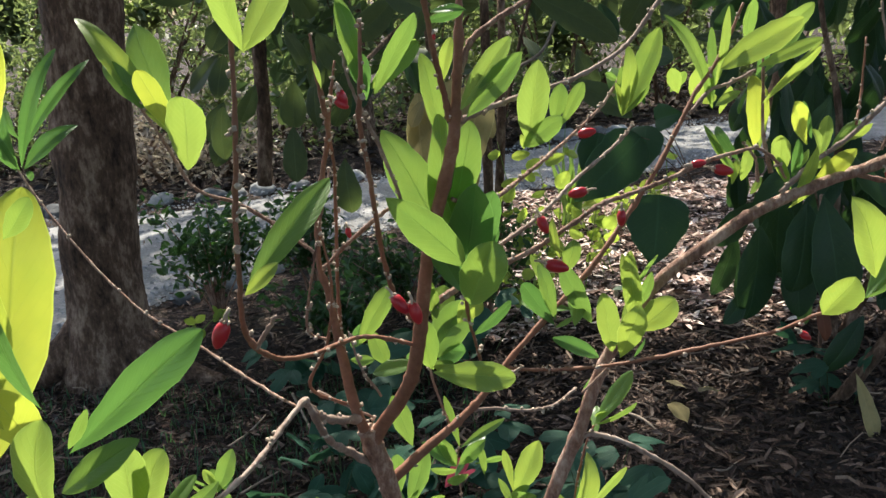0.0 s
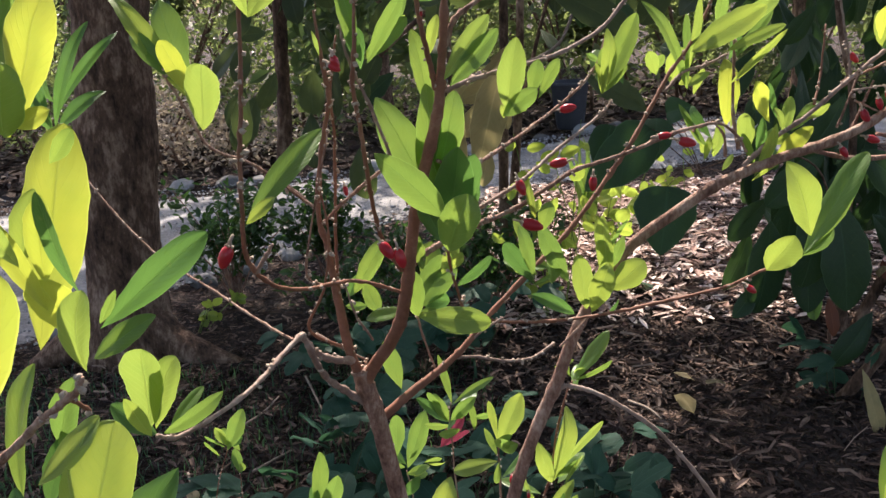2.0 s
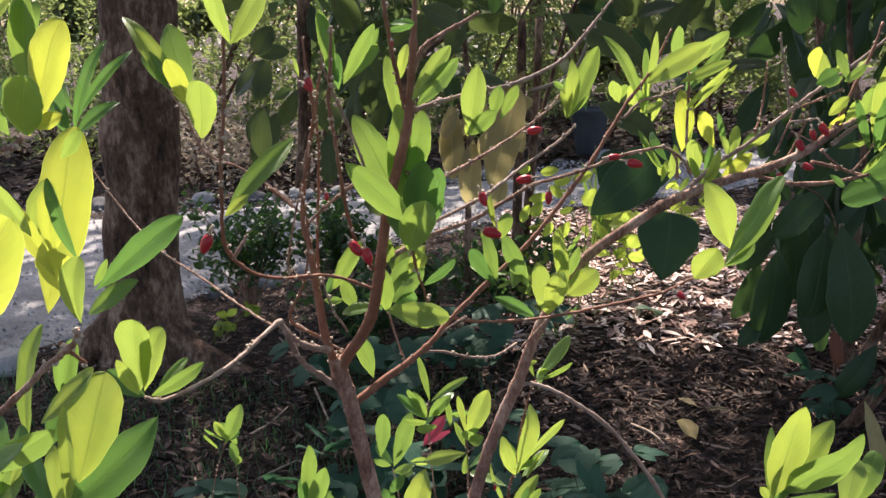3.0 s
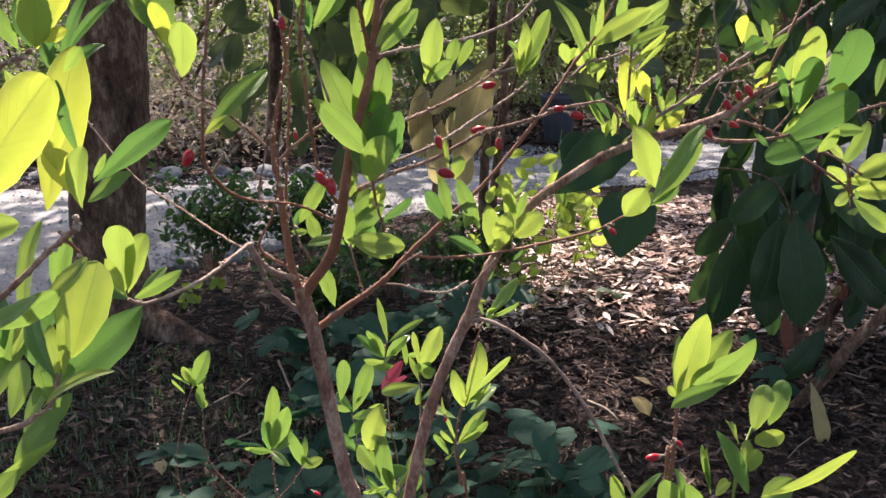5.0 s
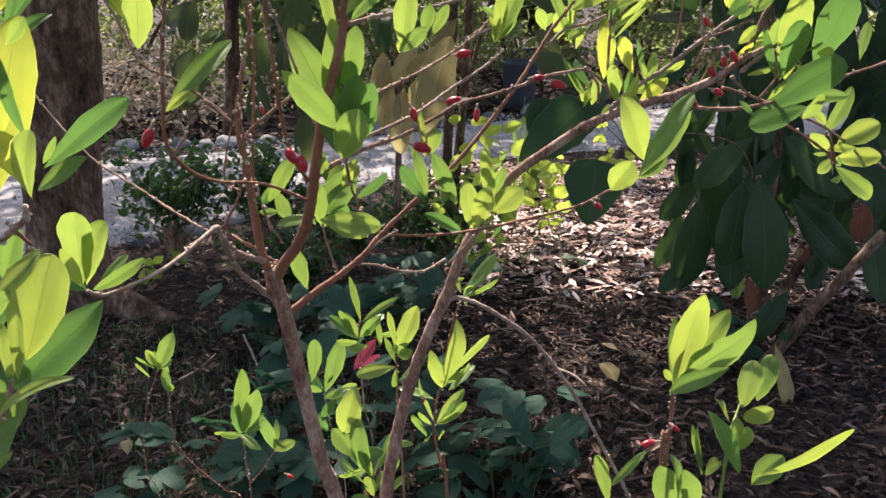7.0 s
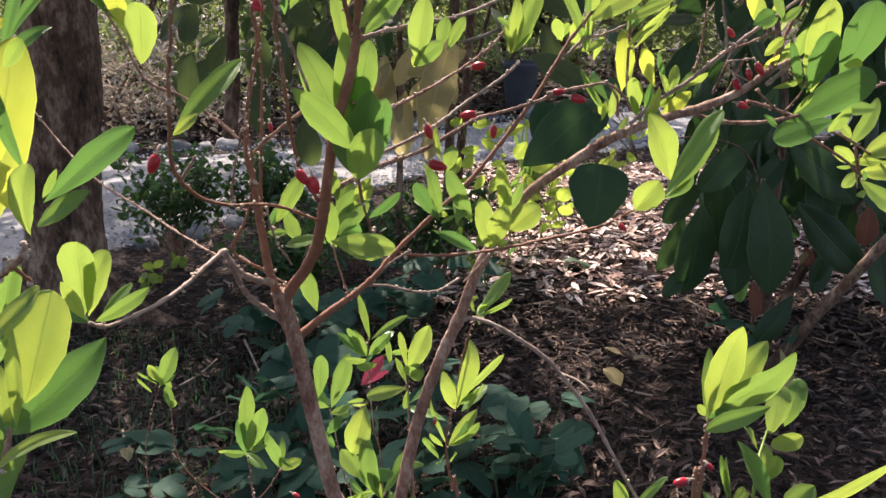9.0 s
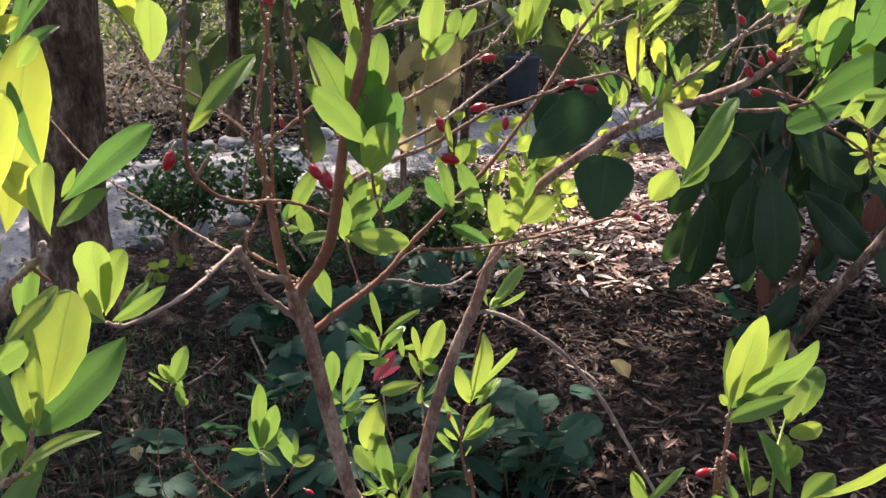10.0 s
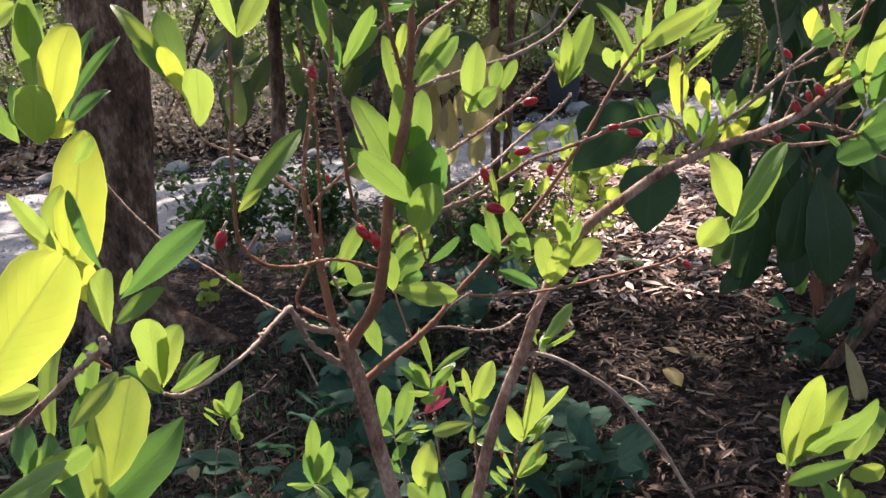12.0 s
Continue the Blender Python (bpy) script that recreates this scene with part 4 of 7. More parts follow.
# sunlit weeds
def weed(x, y, tall, count, size, seed, tone="g", label="light green sunlit weed with rounded leaves"):
    ob = thing("weed", (x, y, 0), label, "plant", "weeds on the litter")
    rng = random.Random(seed)
    for _ in range(max(3, count // 6)):
        t = Vector((x + rng.uniform(-0.2, 0.2), y + rng.uniform(-0.15, 0.15), tall * rng.uniform(0.55, 1.0)))
        root = (x + rng.uniform(-0.06, 0.06), y, -0.01)
        stalk(ob, root, t, 2.2, sag=0.02)
        for _ in range(6):
            s = rng.uniform(0.35, 1.0)
            b = Vector(root).lerp(t, s)
            d = Vector((rng.uniform(-1, 1), rng.uniform(-1, 0.6), rng.uniform(-0.5, 0.7))).normalized() * size * rng.uniform(0.7, 1.25)
            plant_leaf(ob, b, b + d, d.length * rng.uniform(0.5, 0.75), tone, rng, ends=0.7, point=0.7)
    return ob


weed(0.36, 3.35, 0.78, 20, 0.058, 1)
br = weed(0.34, 3.3, 0.6, 8, 0.05, 9)
leaf(br, (0.255, 3.3, 0.663), (0.322, 3.28, 0.678), 0.0360, 0, "g", ends=0.6, point=0.7)
leaf(br, (0.306, 3.3, 0.621), (0.372, 3.28, 0.65), 0.0425, 10, "g", ends=0.6, point=0.7)
leaf(br, (0.378, 3.3, 0.629), (0.448, 3.28, 0.663), 0.0446, -10, "g", ends=0.6, point=0.7)
leaf(br, (0.418, 3.3, 0.537), (0.458, 3.28, 0.601), 0.0556, 0, "g", ends=0.6, point=0.7)
leaf(br, (0.212, 3.3, 0.558), (0.279, 3.28, 0.583), 0.0406, 15, "g", ends=0.6, point=0.7)
leaf(br, (0.224, 3.3, 0.496), (0.256, 3.28, 0.557), 0.0429, 0, "g", ends=0.6, point=0.7)
leaf(br, (0.181, 3.3, 0.475), (0.211, 3.28, 0.545), 0.0386, -20, "g", ends=0.6, point=0.7)
leaf(br, (0.336, 3.3, 0.569), (0.288, 3.28, 0.617), 0.0362, 0, "g", ends=0.6, point=0.7)
leaf(br, (0.502, 3.3, 0.399), (0.464, 3.28, 0.466), 0.0390, 10, "g", ends=0.6, point=0.7)
leaf(br, (0.588, 3.3, 0.37), (0.625, 3.28, 0.419), 0.0565, 0, "g", ends=0.6, point=0.7)
leaf(br, (0.324, 3.3, 0.406), (0.361, 3.28, 0.477), 0.0389, 0, "g", ends=0.6, point=0.7)
leaf(br, (0.267, 3.3, 0.416), (0.296, 3.28, 0.476), 0.0346, 20, "g", ends=0.6, point=0.7)
leaf(br, (0.52, 3.3, 0.478), (0.56, 3.28, 0.515), 0.0387, -15, "g", ends=0.6, point=0.7)
weed(0.52, 3.5, 0.66, 18, 0.058, 2)
weed(0.66, 3.8, 0.45, 18, 0.055, 3)
weed(0.30, 3.25, 0.5, 12, 0.05, 8)
weed(0.80, 4.6, 0.45, 24, 0.07, 4)
weed(1.15, 4.9, 0.4, 18, 0.06, 5)
weed(-1.02, 3.3, 0.16, 18, 0.05, 6)
weed(0.75, 4.2, 0.35, 18, 0.06, 7)

# strap-leaved plant by the path
strap = thing("strap_leaved_plant", (0.62, 4.7, 0), "plant with upright narrow pale green blades", "plant")
rng = random.Random(9)
for k in range(12):
    d = Vector((rng.uniform(-0.16, 0.16), rng.uniform(-0.1, 0.1), 0.36 + 0.16 * rng.random()))
    b = Vector((0.62 + rng.uniform(-0.04, 0.04), 4.7 + rng.uniform(-0.04, 0.04), 0))
    leaf(strap, b, b + d, 0.042, rng.uniform(-60, 60), "m", name="blade", ends=0.25, point=0.8)

# dark plastic planter on the far side of the path
planter = thing("planter", (0.85, 7.66, 0.03), "dark weathered plastic planter standing on the gravel", "planter")
bm = bmesh.new()
rings = []
for z, r in ((0.0, 0.105), (0.02, 0.115), (0.2, 0.14), (0.36, 0.155), (0.375, 0.165), (0.4, 0.165), (0.4, 0.15), (0.34, 0.145)):
    rings.append([bm.verts.new((r * math.cos(a * math.pi / 14), r * math.sin(a * math.pi / 14), z)) for a in range(28)])
for a, b in zip(rings, rings[1:]):
    for k in range(28):
        bm.faces.new((a[k], a[(k + 1) % 28], b[(k + 1) % 28], b[k]))
bm.faces.new(rings[0][::-1])
part("pot", bm, DARK_PLASTIC, planter)
bm = bmesh.new()
top = [bm.verts.new((0.146 * math.cos(a * math.pi / 14), 0.146 * math.sin(a * math.pi / 14), 0.345 + 0.01 * math.sin(a * 2.1))) for a in range(28)]
bm.faces.new(top)
part("potting_soil", bm, SOIL, planter, "dark earth in the pot")

# low plants on the litter
def lobed_leaf(owner, base, d, rng):
    """A leaf of three lobes in one mesh, lying nearly level."""
    whole = bmesh.new()
    for turn, size in ((0, 1.0), (48, 0.78), (-48, 0.78)):
        one = blade(d.length * size, d.length * size * 0.5, 0.04, 0.2, 0.06, rng, 7, 4, 0.7, 0.75)
        bmesh.ops.rotate(one, cent=(0, 0, 0), matrix=Matrix.Rotation(radians(turn), 3, "Z"), verts=one.verts)
        bmesh.ops.translate(one, vec=(0, 0, -0.001 * abs(turn) / 48), verts=one.verts)
        me = bpy.data.meshes.new("lobe")
        one.to_mesh(me)
        one.free()
        whole.from_mesh(me)
        bpy.data.meshes.remove(me)
    ob = part("leaf", whole, LEAF["c"], None)
    ob.matrix_basis = Matrix.LocRotScale(base, Euler((rng.gauss(-0.15, 0.35), rng.gauss(0, 0.35), math.atan2(-d.x, d.y))), None)
    return under(ob, owner)


def ground_plant(x, y, wide, count, size, seed, label):
    ob = thing("ground_plant", (x, y, 0), label, "plant", "low plants on the litter")
    rng = random.Random(seed)
    for _ in range(count):
        a, r = rng.uniform(0, 6.28), wide * math.sqrt(rng.random())
        b = Vector((x + math.cos(a) * r, y + math.sin(a) * r, rng.uniform(0.05, 0.2)))
        d = Vector((rng.uniform(-1, 1), rng.uniform(-1, 0.5), rng.uniform(-0.5, 0.35))).normalized() * size * rng.uniform(0.7, 1.2)
        lobed_leaf(ob, b, d, rng)
        stalk(ob, (x + 0.5 * (b.x - x), y + 0.5 * (b.y - y), -0.01), b, 1.6, DARK_STEM, sag=0.01)
    return ob


COVER = "low plant with dark green lobed leaves on the litter"
ground_plant(0.3444, 1.97, 0.15, 15, 0.114, 31, COVER)
ground_plant(0.2768, 1.7665, 0.15, 12, 0.114, 32, COVER)
ground_plant(-0.3739, 1.8853, 0.18, 16, 0.114, 33, COVER)
ground_plant(-0.3144, 2.2076, 0.16, 11, 0.108, 34, COVER)
ground_plant(-0.1778, 1.8536, 0.2, 15, 0.114, 35, COVER)
ground_plant(0.0937, 1.7959, 0.16, 12, 0.114, 36, COVER)
ground_plant(-0.5642, 1.7462, 0.16, 11, 0.080, 37, COVER)
ground_plant(1.1305, 2.5075, 0.14, 9, 0.108, 38, COVER)
ground_plant(-0.0282, 2.1322, 0.18, 11, 0.108, 39, COVER)
ground_plant(-0.1738, 2.7779, 0.24, 16, 0.108, 40, COVER)
ground_plant(-0.4048, 2.787, 0.22, 14, 0.108, 41, COVER)
ground_plant(0.0116, 3.0427, 0.26, 16, 0.108, 42, COVER)

# thin grass in front of the trunk
rng = random.Random(5)
verts, faces = [], []
for _ in range(4000):
    x, y = rng.uniform(-1.7, 0.1), rng.uniform(1.3, 2.9)
    h, a, w = rng.uniform(0.015, 0.07), rng.uniform(0, 6.28), rng.uniform(0.0012, 0.0028)
    lean = Vector((math.cos(a), math.sin(a), 0)) * h * rng.uniform(0.2, 0.8)
    o = Vector((-math.sin(a), math.cos(a), 0)) * w
    root = Vector((x, y, ground_height(x, y)))
    mid, tip = root + lean * 0.4 + Vector((0, 0, h * 0.65)), root + lean + Vector((0, 0, h))
    n = len(verts)
    verts += [tuple(root - o), tuple(root + o), tuple(mid - o * 0.8), tuple(mid + o * 0.8), tuple(tip)]
    faces += [(n, n + 1, n + 3, n + 2), (n + 2, n + 3, n + 4)]
tagged(cloud_object("thin_grass", verts, faces, COVER_LEAF), "thin dark grass blades among the litter", "grass", kind="stuff")

# ---- the red-berried shrub ----
shrub = thing("berry_shrub", (0.085, 0.5, 0), "leafy shrub with brown stems and red berries", "shrub")
br = branch(shrub, [(0.085, 0.52, -0.03, 9.5), (0.08, 0.515, 0.3, 8.5), (0.078, 0.505, 0.6, 7.5), (0.08, 0.495, 0.76, 7)], SHRUB_BARK, 0, "trunk", steps=8, sides=12)
branch(shrub, [(0.08, 0.495, 0.74, 6.4), (0.0544, 0.468, 0.9035, 4.956), (0.0467, 0.463, 0.9357, 4.872), (0.0396, 0.455, 0.9875, 4.788), (0.0354, 0.448, 1.0221, 4.704), (0.0318, 0.444, 1.0501, 4.62), (0.0279, 0.441, 1.0676, 4.704), (0.0263, 0.439, 1.0772, 4.2)], SHRUB_BARK, 0.12, "stem", sides=12)
stem_b = branch(shrub, [(0.08, 0.497, 0.745, 5.6), (0.085, 0.5, 0.8796, 4.368), (0.091, 0.5, 0.9214, 4.2), (0.0991, 0.5, 0.9581, 4.116), (0.1093, 0.5, 0.9919, 3.744), (0.1201, 0.5, 1.0192, 3.744), (0.1283, 0.5, 1.0378, 3.666), (0.1367, 0.5, 1.0619, 3.432), (0.1464, 0.5, 1.0824, 3.354), (0.158, 0.498, 1.1034, 3.276), (0.1721, 0.497, 1.1199, 3.12), (0.1913, 0.496, 1.134, 3.042), (0.212, 0.495, 1.1481, 2.964), (0.2293, 0.495, 1.1558, 2.808), (0.25, 0.495, 1.163, 2.652), (0.2707, 0.495, 1.1688, 2.574), (0.2909, 0.495, 1.1777, 2.34), (0.3078, 0.497, 1.1891, 1.664), (0.3204, 0.5, 1.1947, 1.21)], SHRUB_BARK, 0.15, "stem", sides=12)
stem_c = branch(shrub, [(0.0281, 0.44, 1.0697, 3.276), (0.0338, 0.439, 1.0798, 3.276), (0.0417, 0.436, 1.0907, 3.198), (0.0486, 0.433, 1.1037, 3.12), (0.0527, 0.43, 1.1181, 3.042), (0.0561, 0.428, 1.1352, 2.886), (0.0594, 0.426, 1.1544, 2.73), (0.064, 0.423, 1.1728, 2.652), (0.0703, 0.42, 1.1931, 2.574), (0.0745, 0.418, 1.2082, 2.418), (0.0764, 0.417, 1.2228, 1.856), (0.0785, 0.416, 1.24, 1.728), (0.0803, 0.416, 1.2594, 1.21), (0.081, 0.418, 1.2786, 0.66)], RED_BARK, 0.2, "stem", sides=12)
br = stem_c
leaf(br, (0.071, 0.426, 1.16), (0.048, 0.422, 1.213), 0.0179, 6, "m", point=0.72, ends=0.8, cup=0.2)
leaf(br, (0.0756, 0.3859, 1.1678), (0.0517, 0.3697, 1.1974), 0.0134, -4, "m", point=0.8, ends=0.72, cup=0.2)
leaf(br, (0.071, 0.43, 1.171), (0.082, 0.424, 1.213), 0.0139, 10, "m", point=0.6, ends=0.8, cup=0.2)
leaf(br, (0.064, 0.432, 1.17), (0.07, 0.425, 1.217), 0.0119, 25, "m")
leaf(br, (0.073, 0.424, 1.146), (0.082, 0.42, 1.19), 0.0181, -8, "d", cup=0.25)
leaf(br, (0.075, 0.43, 1.149), (0.089, 0.426, 1.185), 0.0132, 12, "d")
leaf(br, (0.0767, 0.3790, 1.1549), (0.0862, 0.3733, 1.1786), 0.0154, 4, "m", point=0.42, ends=0.7)
leaf(br, (0.074, 0.412, 1.148), (0.064, 0.415, 1.169), 0.0095, -15, "d")
leaf(br, (0.062, 0.43, 1.131), (0.06, 0.43, 1.146), 0.0059, 20, "m")
leaf(br, (0.0801, 0.41, 1.2175), (0.1011, 0.4032, 1.2402), 0.0093, -6, "m")
leaf(br, (0.0779, 0.41, 1.2203), (0.0972, 0.405, 1.2457), 0.0087, -8, "y")
leaf(br, (0.0697, 0.43, 1.2036), (0.0652, 0.425, 1.2408), 0.009, 28, "m")
leaf(br, (0.0711, 0.42, 1.2297), (0.076, 0.4149, 1.2464), 0.0052, -7, "y")
leaf(br, (0.043, 0.4, 1.2398), (0.0379, 0.3994, 1.2637), 0.0066, 35, "m")
leaf(br, (0.0451, 0.4, 1.2306), (0.0398, 0.4016, 1.2463), 0.0053, -2, "d")
leaf(br, (0.0467, 0.4, 1.2315), (0.0639, 0.4029, 1.2476), 0.0064, 24, "y")
leaf(br, (0.0469, 0.4, 1.2335), (0.0655, 0.401, 1.2542), 0.0055, 41, "m")
br = branch(shrub, [(0.0737, 0.418, 1.2157, 1.21), (0.0723, 0.415, 1.2258, 1.155), (0.0702, 0.41, 1.239, 1.1), (0.0687, 0.408, 1.2523, 1.045), (0.0676, 0.405, 1.2633, 0.99), (0.0673, 0.405, 1.2767, 0.66)], RED_BARK, 0.8)
leaf(br, (0.0696, 0.405, 1.2563), (0.0818, 0.3987, 1.2569), 0.0037, -22, "d")
berry(br, (0.0703, 0.405, 1.2489), (0.0705, 0.4043, 1.2466))
br = branch(shrub, [(0.0789, 0.417, 1.2336, 1.265), (0.0833, 0.418, 1.2441, 1.21), (0.0914, 0.424, 1.2501, 1.1), (0.1011, 0.43, 1.2548, 0.99), (0.1101, 0.436, 1.26, 0.825)], SHRUB_BARK, 0.5)
# grey forked stem and the twigs on it
branch(shrub, [(0.0256, 0.44, 1.074, 2.652), (0.0214, 0.441, 1.0889, 2.496), (0.0186, 0.443, 1.1093, 2.34), (0.0166, 0.444, 1.1262, 1.792), (0.0151, 0.445, 1.1412, 1.664), (0.0123, 0.446, 1.1549, 1.21), (0.0148, 0.446, 1.1771, 1.1), (0.0192, 0.445, 1.1964, 1.045), (0.0232, 0.443, 1.2121, 0.99), (0.0219, 0.44, 1.2304, 0.935), (0.0205, 0.44, 1.2511, 0.55)], RED_BARK, 1.3)
br = branch(shrub, [(0.0184, 0.445, 1.1122, 0.88), (0.0183, 0.45, 1.1368, 0.825), (0.0202, 0.452, 1.1632, 0.77), (0.0225, 0.452, 1.1925, 0.715), (0.023, 0.45, 1.2148, 0.66), (0.028, 0.45, 1.2393, 0.495)], RED_BARK, 1.4)
br = branch(shrub, [(0.0135, 0.446, 1.1516, 0.825), (0.026, 0.447, 1.1624, 0.77), (0.0411, 0.447, 1.1739, 0.715), (0.0521, 0.444, 1.1802, 0.66)], SHRUB_BARK, 1.0)
berry(br, (0.0264, 0.444, 1.1701), (0.0274, 0.4424, 1.1657))
berry(br, (0.0492, 0.438, 1.1766), (0.0518, 0.438, 1.1689))
br = branch(shrub, [(0.0119, 0.446, 1.1582, 0.715), (0.0038, 0.445, 1.1675, 0.66), (-0.0037, 0.444, 1.174, 0.605), (-0.0091, 0.443, 1.178, 0.55)], GREY_BARK, 1.5)
br = branch(shrub, [(0.0573, 0.43, 1.1632, 0.715), (0.0524, 0.42, 1.1854, 0.715), (0.0468, 0.41, 1.2087, 0.715), (0.042, 0.405, 1.2232, 0.66), (0.0391, 0.4, 1.2345, 0.55), (0.0373, 0.4, 1.2454, 0.44)], GREY_BARK, 1.2)
br = branch(shrub, [(0.0180, 0.440, 1.0900, 0.81), (0.0050, 0.430, 1.1040, 0.72), (0.0150, 0.425, 1.1250, 0.63), (0.0210, 0.420, 1.1520, 0.55), (0.0190, 0.420, 1.1770, 0.48)], RED_BARK, 1.2)
br = branch(shrub, [(0.0070, 0.435, 1.0990, 0.79), (0.0290, 0.445, 1.0800, 0.53)], GREY_BARK, 1.2)
br = branch(shrub, [(0.0160, 0.425, 1.1270, 0.61), (0.0090, 0.420, 1.1360, 0.53), (0.0180, 0.415, 1.1720, 0.45), (0.0260, 0.415, 1.2000, 0.37)], SHRUB_BARK, 1.4)
br = branch(shrub, [(0.0340, 0.440, 1.0930, 0.64), (0.0280, 0.430, 1.1110, 0.52), (0.0250, 0.425, 1.1300, 0.40)], GREY_BARK, 1.5)
# thin upright red twig with the pair of berries
br = branch(shrub, [(0.0521, 0.428, 1.1319, 0.935), (0.0469, 0.415, 1.1475, 0.935), (0.0447, 0.405, 1.1648, 0.935), (0.0444, 0.395, 1.1841, 0.935), (0.0441, 0.388, 1.2048, 0.935), (0.0431, 0.383, 1.2216, 0.88), (0.0454, 0.38, 1.2376, 0.825), (0.0467, 0.38, 1.2557, 0.55)], RED_BARK, 1.8)
berry(br, (0.0484, 0.386, 1.1581), (0.0535, 0.3845, 1.151))
berry(br, (0.0552, 0.386, 1.155), (0.0574, 0.3853, 1.1463))
berry(br, (0.0500, 0.432, 1.1780), (0.0510, 0.431, 1.1710))
berry(br, (0.0423, 0.345, 1.2374), (0.044, 0.345, 1.2323))
berry(br, (0.0407, 0.345, 1.2345), (0.0448, 0.3445, 1.2318))
leaf(br, (0.0334, 0.37, 1.2356), (0.0321, 0.3672, 1.245), 0.0017, 31, "y")
# left arms
br = branch(shrub, [(0.0237, 0.441, 1.0819, 1.856), (0.0152, 0.425, 1.0901, 1.728), (0.0117, 0.41, 1.1001, 1.375), (0.0109, 0.392, 1.1144, 1.21)], GREY_BARK, 0.6)
br = branch(shrub, [(0.0271, 0.443, 1.057, 1.664), (0.0198, 0.435, 1.0678, 1.664), (0.015, 0.42, 1.0807, 1.375), (0.0134, 0.405, 1.0944, 1.32), (0.0125, 0.394, 1.1082, 1.21), (0.0113, 0.387, 1.1184, 1.1)], GREY_BARK, 0.5)
br = branch(shrub, [(0.0114, 0.387, 1.1187, 1.1), (0.0042, 0.37, 1.1144, 0.99), (-0.0022, 0.352, 1.111, 0.935), (-0.0112, 0.335, 1.1087, 0.88), (-0.0217, 0.318, 1.1084, 0.825), (-0.0262, 0.31, 1.1131, 0.715)], GREY_BARK, 0.9)
leaf(br, (-0.0293, 0.312, 1.1148), (-0.0212, 0.296, 1.151), 0.0148, -1, "y", point=0.4)
leaf(br, (-0.0259, 0.31, 1.116), (-0.0126, 0.298, 1.1461), 0.0106, -2, "y", point=0.45)
leaf(br, (-0.0207, 0.2935, 1.1216), (-0.0226, 0.2823, 1.1406), 0.0053, 31, "y")
leaf(br, (-0.0244, 0.312, 1.1129), (-0.0039, 0.3203, 1.1241), 0.0067, 29, "m")
leaf(br, (-0.0234, 0.315, 1.1127), (-0.0127, 0.3252, 1.1244), 0.0051, -18, "m")
leaf(br, (-0.0265, 0.312, 1.1124), (-0.0455, 0.3198, 1.1212), 0.0087, 7, "d")
br = branch(shrub, [(0.0082, 0.388, 1.1149, 0.66), (-0.0024, 0.395, 1.1179, 0.605), (-0.0208, 0.41, 1.1233, 0.5775), (-0.0405, 0.425, 1.1302, 0.55), (-0.0666, 0.44, 1.1415, 0.55), (-0.0908, 0.455, 1.1603, 0.5225), (-0.1143, 0.47, 1.1848, 0.495), (-0.126, 0.475, 1.2042, 0.495)], SHRUB_BARK, 0.5)
leaf(br, (-0.1223, 0.475, 1.2006), (-0.0985, 0.4742, 1.2521), 0.0072, 4, "d", arch=0.12, cup=0.4)
leaf(br, (-0.1196, 0.475, 1.2083), (-0.0871, 0.4822, 1.2465), 0.0063, 2, "d", arch=0.12, cup=0.4)
leaf(br, (-0.1214, 0.475, 1.2), (-0.0962, 0.4792, 1.2183), 0.0080, -3, "d", arch=0.12, cup=0.4)
leaf(br, (-0.1238, 0.475, 1.2034), (-0.1287, 0.476, 1.2339), 0.0059, 4, "d", arch=0.12, cup=0.4)
leaf(br, (-0.1233, 0.475, 1.1994), (-0.13, 0.4686, 1.2203), 0.0068, 1, "d", arch=0.12, cup=0.4)
leaf(br, (-0.1228, 0.48, 1.2129), (-0.1272, 0.4812, 1.2286), 0.0077, -33, "d", arch=0.12, cup=0.4)
leaf(br, (-0.1202, 0.475, 1.1957), (-0.1154, 0.4709, 1.1993), 0.0042, 8, "d", arch=0.12, cup=0.4)
# the arm with the upright red shoot
br = branch(shrub, [(0.0521, 0.43, 1.1201, 0.8976), (0.0435, 0.42, 1.1272, 0.8602), (0.0353, 0.405, 1.1352, 0.8228), (0.0288, 0.385, 1.1416, 0.8228), (0.0228, 0.36, 1.1479, 0.7854), (0.0184, 0.335, 1.157, 0.7854), (0.0165, 0.315, 1.1677, 0.7854), (0.0155, 0.305, 1.1765, 0.7854), (0.0156, 0.302, 1.1835, 0.748), (0.0167, 0.301, 1.1942, 0.748), (0.018, 0.302, 1.2124, 0.7106), (0.0206, 0.303, 1.2323, 0.6732), (0.0223, 0.303, 1.2496, 0.6358), (0.0231, 0.303, 1.2602, 0.561)], RED_BARK, 1.0, bud_size=0.75)
leaf(br, (0.0178, 0.3, 1.1897), (0.0403, 0.322, 1.2157), 0.0085, -5, "m")
leaf(br, (0.0184, 0.298, 1.1909), (0.0275, 0.3009, 1.1982), 0.0043, -3, "y")
leaf(br, (0.026, 0.3, 1.2525), (0.0248, 0.2854, 1.2741), 0.007, -13, "y")
leaf(br, (0.0255, 0.302, 1.2524), (0.0381, 0.305, 1.2724), 0.0087, -1, "y")
leaf(br, (0.026, 0.3, 1.2525), (0.0286, 0.2997, 1.2557), 0.0013, 1, "y")
berry(br, (0.0125, 0.297, 1.1845), (0.0092, 0.2961, 1.1772))
br = branch(shrub, [(0.0161, 0.31, 1.1712, 0.66), (0.021, 0.308, 1.1777, 0.605), (0.0234, 0.307, 1.1815, 0.495)], GREY_BARK, 1.2, bud_size=0.6)
